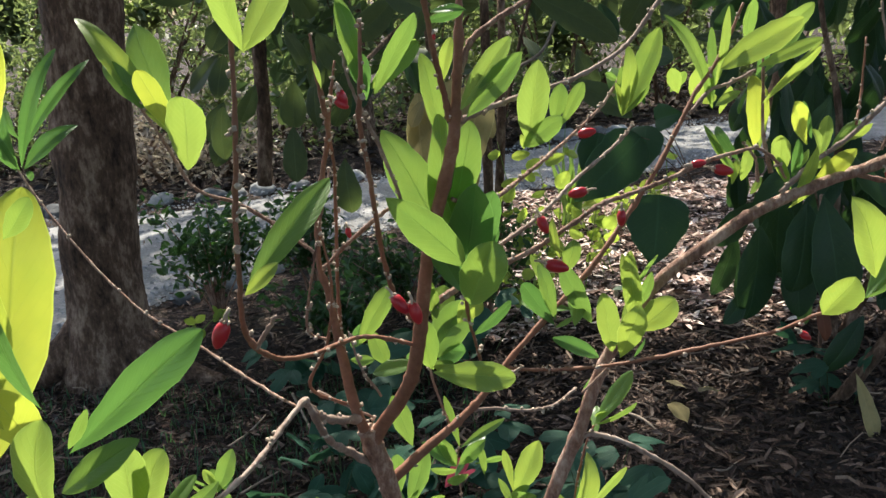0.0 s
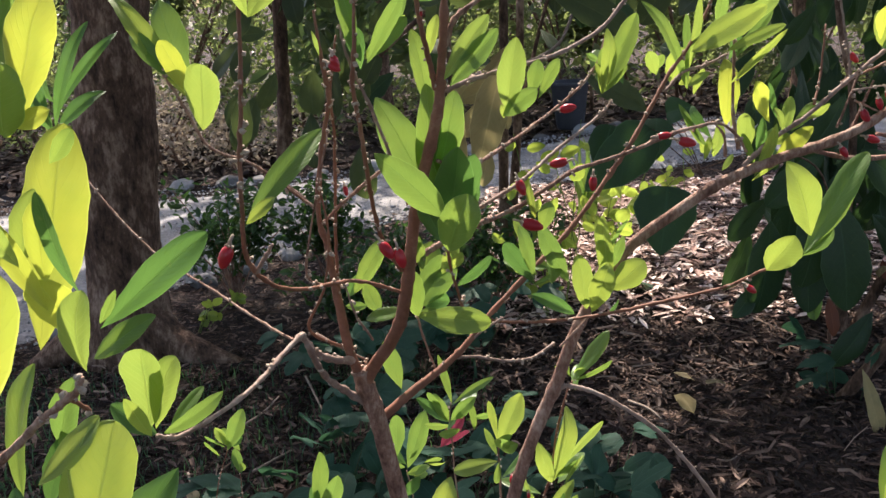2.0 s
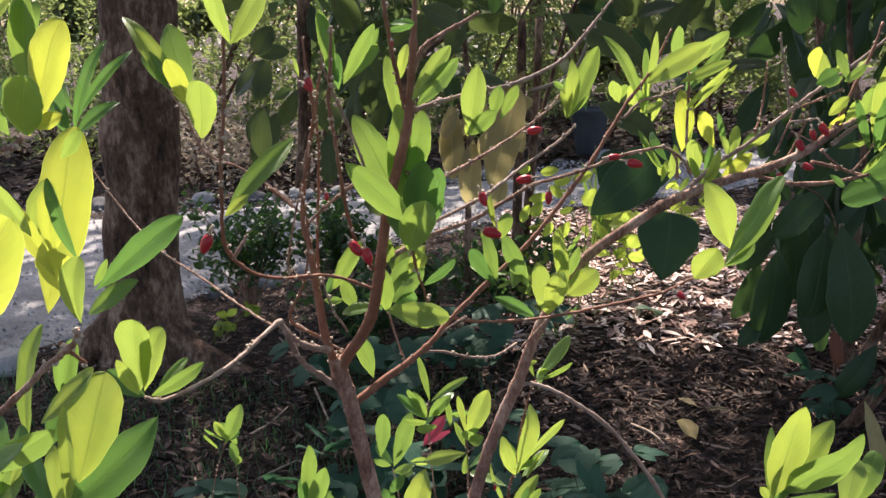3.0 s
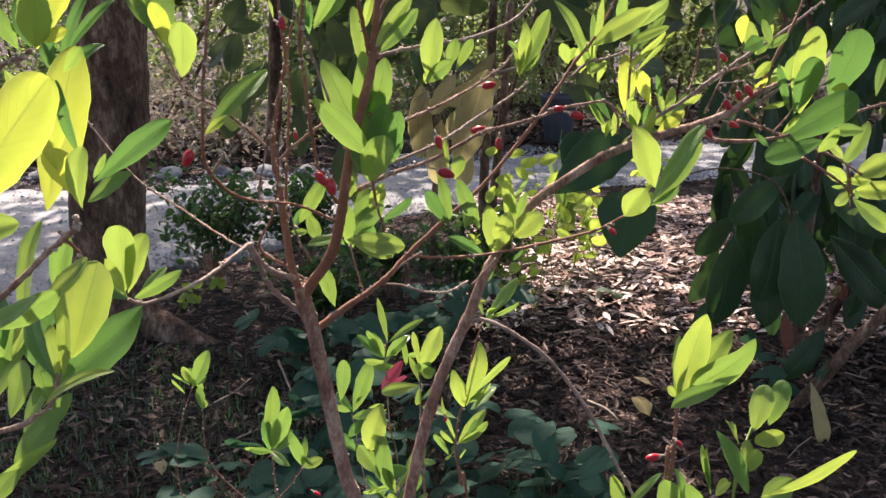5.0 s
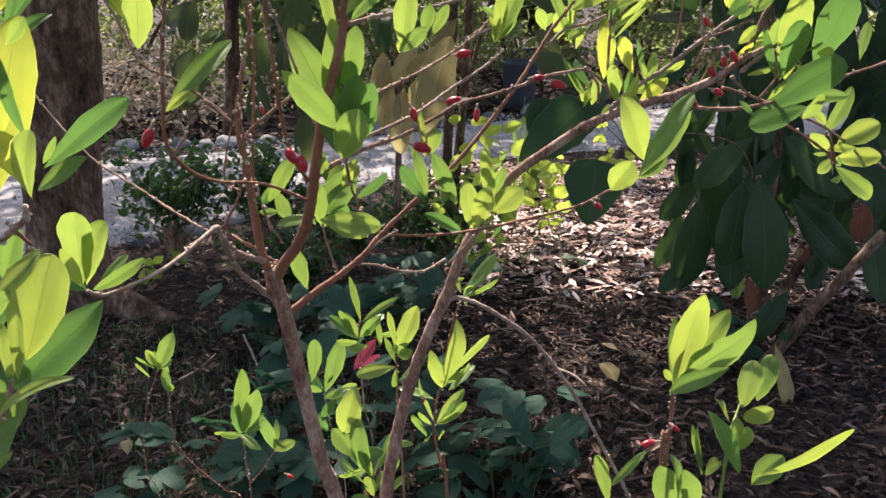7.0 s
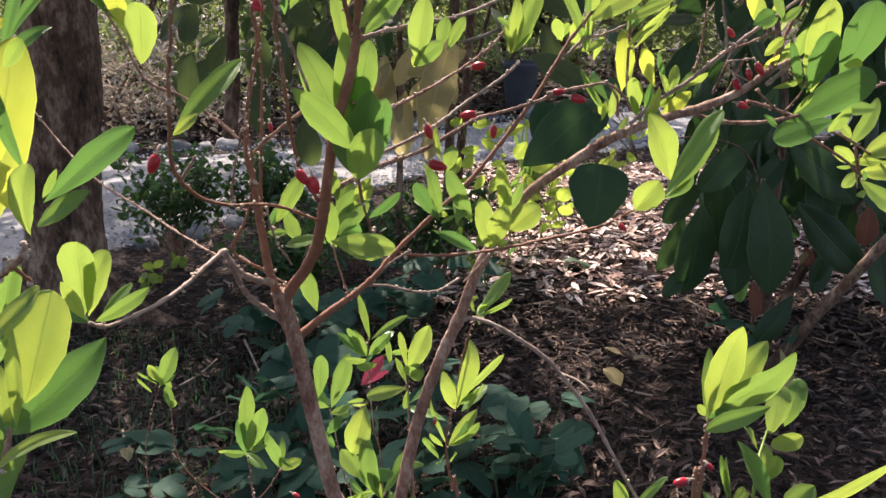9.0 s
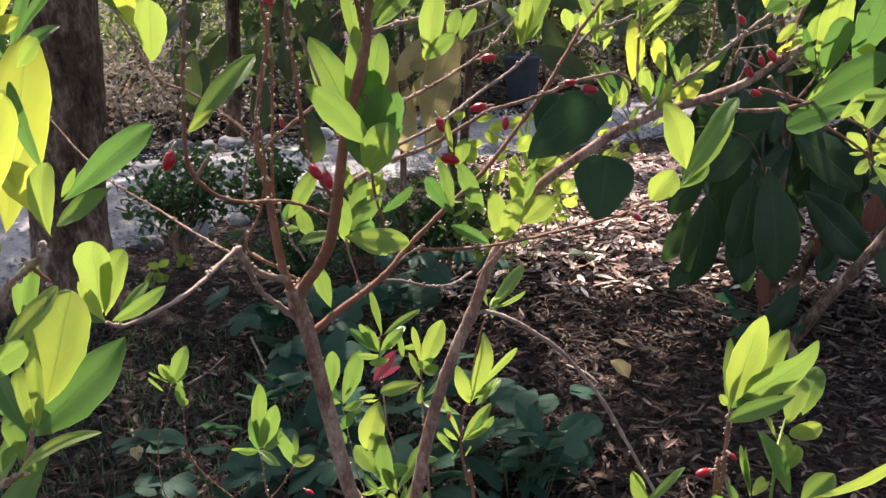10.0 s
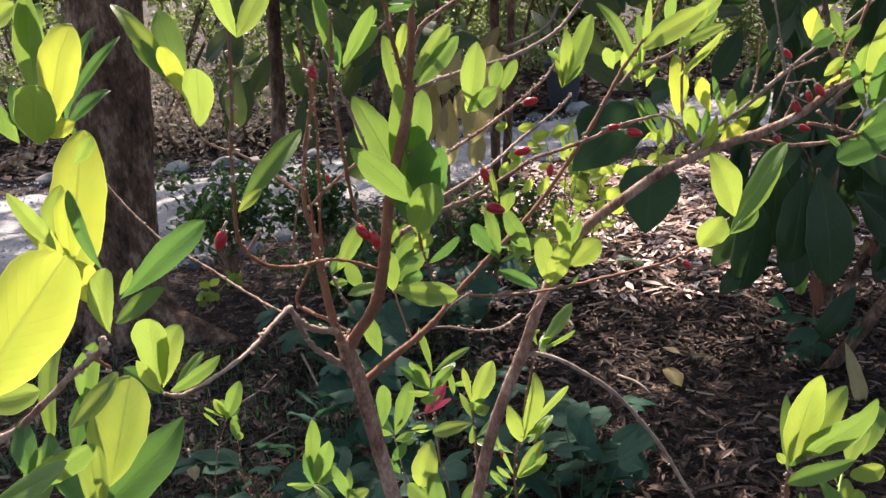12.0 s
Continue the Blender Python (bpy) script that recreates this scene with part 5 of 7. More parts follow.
br = branch(shrub, [(0.0082, 0.444, 1.1625, 0.715), (-0.0037, 0.44, 1.1746, 0.715), (-0.0158, 0.436, 1.1853, 0.66), (-0.0277, 0.432, 1.1912, 0.66), (-0.0336, 0.43, 1.1975, 0.66), (-0.0373, 0.43, 1.2064, 0.715), (-0.0427, 0.432, 1.2169, 0.66), (-0.0503, 0.437, 1.2282, 0.55)], SHRUB_BARK, 0.8)
leaf(br, (-0.031, 0.424, 1.203), (-0.024, 0.41, 1.233), 0.0154, 6, "y", point=0.45, ends=0.75)
leaf(br, (-0.04, 0.437, 1.216), (-0.073, 0.446, 1.266), 0.0103, 25, "y")
leaf(br, (-0.043, 0.437, 1.222), (-0.064, 0.442, 1.247), 0.0086, 6, "m")
leaf(br, (-0.036, 0.43, 1.217), (-0.045, 0.425, 1.243), 0.0101, -7, "s", point=0.5)
leaf(br, (-0.039, 0.44, 1.222), (-0.052, 0.45, 1.26), 0.0161, -6, "m", point=0.75)
leaf(br, (-0.035, 0.44, 1.219), (-0.027, 0.442, 1.225), 0.0069, 30, "d")
# leaves on and under the middle of the stem
br = stem_c
leaf(br, (0.0445, 0.455, 1.0587), (0.0374, 0.453, 1.0865), 0.0098, 7, "m")
leaf(br, (0.0592, 0.4151, 1.1136), (0.0925, 0.4075, 1.1121), 0.0123, -1, "y", point=0.55)
leaf(br, (0.0576, 0.436, 1.1078), (0.0837, 0.4296, 1.1003), 0.0092, -1, "y")
leaf(br, (0.0575, 0.436, 1.1057), (0.0557, 0.43, 1.1321), 0.011, 2, "m")
leaf(br, (0.0585, 0.44, 1.1094), (0.0758, 0.444, 1.1338), 0.0162, 7, "m")
leaf(br, (0.0587, 0.445, 1.1136), (0.0727, 0.4444, 1.1094), 0.0125, -2, "d")
leaf(br, (0.0601, 0.446, 1.1203), (0.0656, 0.4546, 1.1375), 0.0107, -2, "m")
leaf(br, (0.0759, 0.44, 1.1185), (0.0943, 0.445, 1.1314), 0.0062, 33, "d")
leaf(br, (0.0705, 0.43, 1.1283), (0.0793, 0.4273, 1.144), 0.0066, -3, "y")
leaf(br, (0.057, 0.432, 1.1409), (0.0611, 0.4318, 1.1468), 0.006, -1, "m")
leaf(br, (0.0249, 0.45, 1.1134), (0.0421, 0.446, 1.1418), 0.0094, 0, "m")
leaf(br, (0.0303, 0.452, 1.1206), (0.0367, 0.45, 1.1037), 0.0086, 8, "m")
leaf(br, (0.0219, 0.44, 1.1112), (0.0331, 0.4351, 1.1126), 0.0047, 2, "m")
leaf(br, (0.0261, 0.455, 1.122), (0.0215, 0.4532, 1.1112), 0.0051, 0, "d")
leaf(br, (0.0714, 0.436, 1.1725), (0.0764, 0.4286, 1.1989), 0.0136, 7, "d")
leaf(br, (0.0776, 0.43, 1.1665), (0.0736, 0.4333, 1.1886), 0.0119, -6, "m")
leaf(br, (0.0839, 0.436, 1.154), (0.0875, 0.4343, 1.1742), 0.009, -4, "d")
br = branch(shrub, [(0.075, 0.41, 1.1482, 0.715), (0.0755, 0.425, 1.1311, 0.66), (0.0775, 0.437, 1.1165, 0.66), (0.0791, 0.447, 1.1035, 0.605), (0.0804, 0.455, 1.0913, 0.55)], RED_BARK, 1.2)
leaf(br, (0.076, 0.42, 1.1339), (0.0809, 0.4153, 1.1427), 0.0053, 5, "y")
br = branch(shrub, [(0.0558, 0.45, 1.1025, 0.55), (0.0569, 0.455, 1.0904, 0.55), (0.0599, 0.462, 1.0736, 0.55), (0.0628, 0.466, 1.0618, 0.495)], SHRUB_BARK, 1.0)
leaf(br, (0.0568, 0.447, 1.1026), (0.0668, 0.4363, 1.1081), 0.005, -4, "m")
# long slanting branch
br = branch(shrub, [(0.0331, 0.446, 1.0463, 2.496), (0.0501, 0.452, 1.0584, 2.34), (0.0665, 0.458, 1.0687, 1.856), (0.0782, 0.463, 1.0779, 1.728), (0.092, 0.47, 1.0921, 1.375), (0.1123, 0.48, 1.1094, 1.32), (0.1343, 0.49, 1.1278, 1.265), (0.1486, 0.497, 1.1433, 1.21), (0.163, 0.505, 1.1602, 1.21), (0.174, 0.512, 1.1738, 1.155), (0.1873, 0.522, 1.1929, 1.1), (0.1955, 0.528, 1.2047, 1.045), (0.2047, 0.532, 1.2152, 0.935), (0.2137, 0.536, 1.2286, 0.825), (0.2225, 0.54, 1.2462, 0.715)], RED_BARK, 0.7)
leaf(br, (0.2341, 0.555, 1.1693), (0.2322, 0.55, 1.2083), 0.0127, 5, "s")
leaf(br, (0.2261, 0.55, 1.1532), (0.2287, 0.5467, 1.1753), 0.0068, 6, "y")
leaf(br, (0.221, 0.55, 1.1514), (0.2249, 0.552, 1.1653), 0.0041, -3, "y")
leaf(br, (0.237, 0.555, 1.1684), (0.2402, 0.5569, 1.1973), 0.004, 0, "y")
leaf(br, (0.2182, 0.545, 1.1605), (0.2054, 0.5465, 1.1854), 0.004, -8, "m")
leaf(br, (0.2401, 0.555, 1.1961), (0.2607, 0.5368, 1.2238), 0.0033, 1, "y")
leaf(br, (0.208, 0.545, 1.196), (0.183, 0.53, 1.244), 0.0080, 20, "m", arch=0.1)
leaf(br, (0.211, 0.55, 1.197), (0.208, 0.545, 1.235), 0.0048, -25, "m")
leaf(br, (0.209, 0.54, 1.206), (0.212, 0.53, 1.246), 0.0051, 10, "y")
leaf(br, (0.207, 0.525, 1.216), (0.238, 0.5, 1.239), 0.0138, -4, "y", point=0.6, ends=0.8)
leaf(br, (0.229, 0.545, 1.223), (0.254, 0.53, 1.243), 0.0093, 8, "y")
leaf(br, (0.228, 0.55, 1.225), (0.226, 0.535, 1.248), 0.0085, 15, "m")
leaf(br, (0.227, 0.53, 1.215), (0.253, 0.515, 1.228), 0.0068, -8, "y", arch=0.08)
leaf(br, (0.226, 0.52, 1.198), (0.249, 0.505, 1.224), 0.0045, 25, "y")
leaf(br, (0.238, 0.555, 1.208), (0.257, 0.55, 1.234), 0.0063, -15, "m")
leaf(br, (0.236, 0.56, 1.207), (0.24, 0.555, 1.227), 0.0059, 10, "d")
leaf(br, (0.206, 0.53, 1.197), (0.215, 0.52, 1.205), 0.0051, -20, "y", arch=0.1)
leaf(br, (0.206, 0.545, 1.182), (0.219, 0.54, 1.162), 0.0034, 20, "m")
leaf(br, (0.212, 0.555, 1.192), (0.205, 0.55, 1.213), 0.0034, -10, "m")
leaf(br, (0.243, 0.505, 1.179), (0.23, 0.485, 1.202), 0.0097, 6, "s", point=0.55)
leaf(br, (0.235, 0.515, 1.161), (0.23, 0.505, 1.185), 0.0092, -20, "y", point=0.6)
leaf(br, (0.242, 0.52, 1.159), (0.243, 0.515, 1.18), 0.0061, 12, "d")
leaf(br, (0.235, 0.5, 1.152), (0.242, 0.49, 1.181), 0.0067, 15, "y")
leaf(br, (0.245, 0.505, 1.157), (0.26, 0.49, 1.178), 0.0085, -15, "s")
leaf(br, (0.257, 0.525, 1.168), (0.259, 0.52, 1.19), 0.0070, -30, "y", point=0.55)
leaf(br, (0.255, 0.53, 1.177), (0.249, 0.525, 1.197), 0.0042, 10, "d")
leaf(br, (0.258, 0.515, 1.172), (0.27, 0.51, 1.188), 0.0069, -25, "m")
leaf(br, (0.263, 0.51, 1.179), (0.274, 0.505, 1.187), 0.0045, 20, "y")
leaf(br, (0.238, 0.51, 1.156), (0.229, 0.505, 1.174), 0.0046, -10, "m")
leaf(br, (0.235, 0.505, 1.148), (0.25, 0.5, 1.162), 0.0041, 28, "y")
leaf(br, (0.2948, 0.5, 1.2186), (0.2891, 0.485, 1.2348), 0.009, 8, "s", point=0.4, cup=0.1)
leaf(br, (0.2949, 0.498, 1.2144), (0.3033, 0.49, 1.2213), 0.01, -6, "d", point=0.42)
leaf(br, (0.3129, 0.5, 1.2168), (0.3064, 0.5012, 1.2331), 0.0059, 5, "m")
leaf(br, (0.3112, 0.5, 1.2156), (0.3213, 0.4962, 1.2248), 0.0053, -7, "m")
leaf(br, (0.3072, 0.5, 1.2002), (0.3115, 0.4925, 1.2083), 0.0033, 4, "m")
leaf(br, (0.2078, 0.56, 1.1948), (0.2145, 0.5574, 1.1989), 0.0047, 7, "y")
leaf(br, (0.2461, 0.51, 1.1667), (0.2532, 0.5027, 1.1723), 0.0056, -6, "y")
leaf(br, (0.2431, 0.53, 1.166), (0.241, 0.5306, 1.173), 0.0039, 7, "m")
leaf(br, (0.048, 0.395, 1.23), (0.065, 0.385, 1.256), 0.0066, 20, "m")
leaf(br, (0.048, 0.4, 1.231), (0.065, 0.396, 1.247), 0.0072, -10, "m")
leaf(br, (0.043, 0.4, 1.231), (0.038, 0.4, 1.264), 0.0072, 15, "m")
leaf(br, (0.044, 0.405, 1.227), (0.044, 0.405, 1.244), 0.0061, -10, "d")
leaf(br, (0.067, 0.41, 1.253), (0.081, 0.4, 1.256), 0.0040, 30, "d")
# berry-bearing side branches
br = branch(shrub, [(0.055, 0.43, 1.1308, 1.32), (0.0614, 0.432, 1.137, 1.265), (0.0693, 0.435, 1.1413, 1.21), (0.0836, 0.44, 1.1473, 1.155), (0.1029, 0.445, 1.1531, 1.1), (0.1218, 0.45, 1.1623, 1.045), (0.1355, 0.454, 1.1694, 1.045), (0.1521, 0.458, 1.1732, 0.99), (0.1662, 0.462, 1.1767, 0.99), (0.1807, 0.466, 1.1813, 0.935), (0.1961, 0.47, 1.1845, 0.88), (0.2082, 0.473, 1.1853, 0.77), (0.2186, 0.478, 1.1783, 0.66), (0.226, 0.485, 1.1679, 0.605)], SHRUB_BARK, 1.2)
berry(br, (0.1094, 0.442, 1.1485), (0.1195, 0.4412, 1.1454))
berry(br, (0.1453, 0.458, 1.1656), (0.1448, 0.457, 1.1583))
berry(br, (0.1771, 0.465, 1.1817), (0.1839, 0.4649, 1.1824))
berry(br, (0.1875, 0.467, 1.179), (0.1964, 0.4666, 1.1768))
leaf(br, (0.116, 0.445, 1.1493), (0.1133, 0.4456, 1.1675), 0.0044, -37, "y")
leaf(br, (0.1193, 0.447, 1.1422), (0.1231, 0.4455, 1.1568), 0.008, 5, "m")
br = branch(shrub, [(0.0684, 0.43, 1.1495, 1.045), (0.0833, 0.445, 1.153, 0.99), (0.0973, 0.462, 1.1561, 0.935), (0.1087, 0.475, 1.1595, 0.935), (0.119, 0.487, 1.1644, 0.88), (0.1303, 0.5, 1.1707, 0.88), (0.1441, 0.512, 1.1779, 0.825), (0.1576, 0.523, 1.1854, 0.77), (0.1649, 0.53, 1.1913, 0.66)], GREY_BARK, 1.3)
berry(br, (0.1085, 0.45, 1.1675), (0.1115, 0.4481, 1.1599))
berry(br, (0.138, 0.51, 1.1632), (0.1281, 0.5091, 1.1619))
leaf(br, (0.1597, 0.53, 1.1956), (0.1631, 0.525, 1.2305), 0.0096, 28, "y")
leaf(br, (0.1609, 0.533, 1.1959), (0.1776, 0.5249, 1.2381), 0.0124, -19, "m")
leaf(br, (0.1594, 0.53, 1.1956), (0.1554, 0.5275, 1.2132), 0.0039, 28, "y")
leaf(br, (0.1603, 0.53, 1.1964), (0.1734, 0.5275, 1.2102), 0.0032, 27, "m")
leaf(br, (0.1592, 0.532, 1.1962), (0.1604, 0.5325, 1.2203), 0.0052, -28, "m")
br = branch(shrub, [(0.0721, 0.425, 1.1834, 0.935), (0.0839, 0.44, 1.1752, 0.88), (0.0916, 0.452, 1.1769, 0.88), (0.1053, 0.475, 1.1807, 0.88), (0.1188, 0.495, 1.1856, 0.825), (0.1337, 0.512, 1.1928, 0.825), (0.1478, 0.525, 1.2018, 0.77), (0.1583, 0.535, 1.2134, 0.66), (0.1627, 0.54, 1.2247, 0.55)], SHRUB_BARK, 1.1)
berry(br, (0.1351, 0.52, 1.1896), (0.1444, 0.5191, 1.1911))
br = branch(shrub, [(0.0736, 0.42, 1.2132, 1.265), (0.0804, 0.424, 1.2154, 1.155), (0.0897, 0.432, 1.2177, 1.1), (0.102, 0.445, 1.2193, 1.045), (0.1232, 0.465, 1.2217, 1.045), (0.1403, 0.48, 1.2265, 0.99), (0.154, 0.492, 1.2326, 0.99), (0.1648, 0.5, 1.2426, 0.935), (0.175, 0.508, 1.2536, 0.825), (0.1841, 0.515, 1.2644, 0.66)], GREY_BARK, 0.9)
leaf(br, (0.1042, 0.44, 1.2017), (0.1093, 0.428, 1.2347), 0.0123, -4, "y")
leaf(br, (0.1159, 0.445, 1.207), (0.1197, 0.4441, 1.2236), 0.0074, 7, "m")
leaf(br, (0.1195, 0.45, 1.2053), (0.1289, 0.4473, 1.223), 0.0062, 1, "m")
leaf(br, (0.1025, 0.44, 1.1994), (0.1172, 0.4285, 1.2116), 0.009, 7, "m")
leaf(br, (0.103, 0.442, 1.1983), (0.102, 0.4397, 1.2047), 0.0026, 4, "y")
# twig out to the right-hand leaf tuft
br = branch(shrub, [(0.0899, 0.47, 1.0895, 0.88), (0.1002, 0.468, 1.0884, 0.825), (0.1162, 0.462, 1.0899, 0.825), (0.1368, 0.452, 1.0949, 0.77), (0.1598, 0.442, 1.1022, 0.77), (0.1846, 0.43, 1.1119, 0.715), (0.2017, 0.418, 1.1209, 0.66), (0.2131, 0.408, 1.1309, 0.605), (0.2221, 0.4, 1.1373, 0.55)], RED_BARK, 1.0)
berry(br, (0.2049, 0.407, 1.124), (0.2092, 0.4068, 1.1205))
leaf(br, (0.225, 0.39, 1.1505), (0.211, 0.375, 1.1836), 0.0145, 8, "y")
leaf(br, (0.2239, 0.395, 1.1403), (0.2489, 0.3999, 1.1832), 0.0113, -39, "m")
leaf(br, (0.2265, 0.4, 1.1392), (0.2533, 0.4132, 1.1705), 0.0117, 28, "m")
leaf(br, (0.225, 0.4, 1.1386), (0.2425, 0.4072, 1.1479), 0.0057, 30, "m")
leaf(br, (0.2126, 0.405, 1.1313), (0.2213, 0.3965, 1.1479), 0.0142, 2, "y")
br = branch(shrub, [(0.0734, 0.461, 1.0726, 0.825), (0.0843, 0.466, 1.0703, 0.77), (0.0963, 0.475, 1.0636, 0.77), (0.1069, 0.485, 1.0588, 0.77), (0.1161, 0.49, 1.0587, 0.77), (0.1265, 0.497, 1.0628, 0.825)], GREY_BARK, 1.3)
br = branch(shrub, [(0.0809, 0.465, 1.0795, 0.715), (0.09, 0.462, 1.0878, 0.66), (0.0988, 0.46, 1.0936, 0.55)], GREY_BARK, 1.5)
br = branch(shrub, [(0.1302, 0.496, 1.0612, 0.66), (0.1381, 0.49, 1.0722, 0.55), (0.1452, 0.487, 1.0816, 0.495)], SHRUB_BARK, 0.5)
br = stem_b
berry(br, (0.1020, 0.535, 0.9590), (0.1030, 0.534, 0.9470))
leaf(br, (0.1444, 0.487, 1.0862), (0.1396, 0.482, 1.1191), 0.0115, 7, "y")
leaf(br, (0.1443, 0.4648, 1.0925), (0.1521, 0.4557, 1.1202), 0.0123, 1, "y")
leaf(br, (0.1565, 0.487, 1.0961), (0.1733, 0.4791, 1.1138), 0.0148, -2, "y")
leaf(br, (0.1558, 0.488, 1.0973), (0.1503, 0.4718, 1.141), 0.0105, -39, "y")
leaf(br, (0.1575, 0.49, 1.1073), (0.1637, 0.4843, 1.1271), 0.0061, 6, "m")
leaf(br, (0.1159, 0.478, 1.1056), (0.1011, 0.4747, 1.1294), 0.0093, -8, "d")
leaf(br, (0.1166, 0.478, 1.1078), (0.1099, 0.4745, 1.1377), 0.0083, 26, "m")
leaf(br, (0.1346, 0.487, 1.1023), (0.1203, 0.4822, 1.1351), 0.0101, -6, "m")
leaf(br, (0.1379, 0.488, 1.0832), (0.116, 0.4786, 1.0988), 0.0077, 19, "d")
leaf(br, (0.1159, 0.478, 1.1045), (0.1248, 0.4774, 1.1095), 0.0027, 8, "m")
leaf(br, (0.1515, 0.485, 1.1108), (0.1647, 0.4755, 1.1385), 0.0037, 39, "m")
leaf(br, (0.1549, 0.485, 1.1164), (0.1499, 0.4853, 1.1367), 0.0057, -14, "y")
br = branch(shrub, [(0.2625, 0.496, 1.1651, 1.21), (0.2849, 0.502, 1.1583, 1.155), (0.3119, 0.51, 1.1569, 1.1), (0.3397, 0.518, 1.1602, 1.1), (0.3606, 0.524, 1.1639, 1.045), (0.3848, 0.532, 1.1734, 0.99), (0.4091, 0.54, 1.1793, 0.935), (0.4426, 0.55, 1.189, 0.77)], SHRUB_BARK, 0.3)
leaf(br, (0.3626, 0.53, 1.1609), (0.39, 0.5329, 1.1606), 0.0085, 0, "m")
br = branch(shrub, [(0.2956, 0.497, 1.1716, 1.045), (0.3183, 0.51, 1.1642, 0.935), (0.3487, 0.53, 1.1525, 0.88), (0.3831, 0.55, 1.1377, 0.825), (0.4159, 0.57, 1.1188, 0.77), (0.4503, 0.585, 1.099, 0.66)], SHRUB_BARK, 0.6)
leaf(br, (0.3898, 0.56, 1.132), (0.4063, 0.5642, 1.1625), 0.0111, 5, "m")
leaf(br, (0.3901, 0.56, 1.136), (0.3763, 0.5531, 1.1482), 0.0067, 3, "y")
leaf(br, (0.4011, 0.565, 1.123), (0.4286, 0.5641, 1.1372), 0.0165, -7, "y")
leaf(br, (0.4032, 0.57, 1.1112), (0.4358, 0.569, 1.1126), 0.0138, 3, "y")
leaf(br, (0.4039, 0.57, 1.1062), (0.4331, 0.5676, 1.0826), 0.0131, 3, "m")
leaf(br, (0.4031, 0.57, 1.1121), (0.391, 0.5651, 1.1022), 0.0084, -3, "y")
leaf(br, (0.4066, 0.56, 1.1801), (0.4107, 0.5636, 1.2057), 0.0073, -5, "m")
br = branch(shrub, [(0.3921, 0.558, 1.1324, 0.66), (0.3981, 0.565, 1.1156, 0.605), (0.4031, 0.57, 1.0999, 0.495)], SHRUB_BARK, 0.4)
br = branch(shrub, [(0.3053, 0.497, 1.1863, 1.1), (0.3118, 0.5, 1.1998, 1.045), (0.3191, 0.503, 1.215, 0.99), (0.3283, 0.508, 1.2318, 0.88), (0.3342, 0.512, 1.2468, 0.715)], RED_BARK, 0.7)
br = branch(shrub, [(0.3060, 0.497, 1.1810, 1.31), (0.3200, 0.505, 1.1890, 1.09), (0.3320, 0.510, 1.1930, 0.86)], GREY_BARK, 0.5)
br = branch(shrub, [(0.2810, 0.508, 1.1980, 0.83), (0.2980, 0.513, 1.2030, 0.69), (0.3180, 0.520, 1.2100, 0.54)], SHRUB_BARK, 0.8)
br = branch(shrub, [(0.2640, 0.500, 1.1880, 0.65), (0.2700, 0.510, 1.2020, 0.55), (0.2730, 0.515, 1.2270, 0.43)], RED_BARK, 1.0)
br = branch(shrub, [(0.2740, 0.495, 1.1760, 0.73), (0.2820, 0.500, 1.1920, 0.61), (0.2880, 0.505, 1.2030, 0.48)], SHRUB_BARK, 0.9)
br = branch(shrub, [(0.2830, 0.500, 1.1940, 0.57), (0.2980, 0.497, 1.1960, 0.37)], GREY_BARK, 1.0)
br = branch(shrub, [(0.2840, 0.500, 1.1890, 0.57), (0.2950, 0.496, 1.1830, 0.37)], SHRUB_BARK, 0.8)
br = branch(shrub, [(0.2350, 0.530, 1.1610, 1.05), (0.2340, 0.540, 1.1790, 0.93), (0.2350, 0.545, 1.2020, 0.81), (0.2360, 0.550, 1.2260, 0.68)], SHRUB_BARK, 0.9)
br = branch(shrub, [(0.3000, 0.497, 1.1780, 0.82), (0.3150, 0.505, 1.1660, 0.54)], SHRUB_BARK, 0.6)
br = branch(shrub, [(0.3580, 0.550, 1.1390, 1.10), (0.3870, 0.560, 1.1220, 0.93), (0.4000, 0.565, 1.1110, 0.75)], RED_BARK, 0.6)
br = branch(shrub, [(0.3930, 0.560, 1.1330, 0.94), (0.4020, 0.565, 1.1080, 0.62)], RED_BARK, 0.5)
br = branch(shrub, [(0.1940, 0.530, 1.1950, 1.03), (0.2060, 0.540, 1.2040, 0.92), (0.2200, 0.550, 1.2060, 0.81), (0.2340, 0.555, 1.2110, 0.69)], GREY_BARK, 1.2)
br = branch(shrub, [(0.2250, 0.520, 1.1590, 0.86), (0.2250, 0.525, 1.1700, 0.71), (0.2200, 0.530, 1.1780, 0.56)], SHRUB_BARK, 1.0)
br = branch(shrub, [(0.3210, 0.505, 1.1630, 0.67), (0.3300, 0.505, 1.1750, 0.55), (0.3320, 0.505, 1.1810, 0.43)], SHRUB_BARK, 0.5)
leaf(br, (0.203, 0.56, 1.195), (0.205, 0.545, 1.216), 0.0128, 6, "y", point=0.5)
leaf(br, (0.195, 0.56, 1.201), (0.189, 0.55, 1.216), 0.0078, -12, "y")
leaf(br, (0.214, 0.55, 1.19), (0.217, 0.54, 1.205), 0.0049, 10, "y")
leaf(br, (0.193, 0.57, 1.201), (0.2, 0.565, 1.212), 0.0065, 15, "m")
leaf(br, (0.339, 0.512, 1.174), (0.336, 0.49, 1.228), 0.0189, -4, "y", point=0.55, ends=0.75, cup=0.15)
leaf(br, (0.363, 0.53, 1.178), (0.369, 0.505, 1.226), 0.0248, 5, "d", point=0.55, cup=0.15)
leaf(br, (0.331, 0.5, 1.175), (0.334, 0.48, 1.211), 0.0160, 3, "d", point=0.45, cup=0.2)
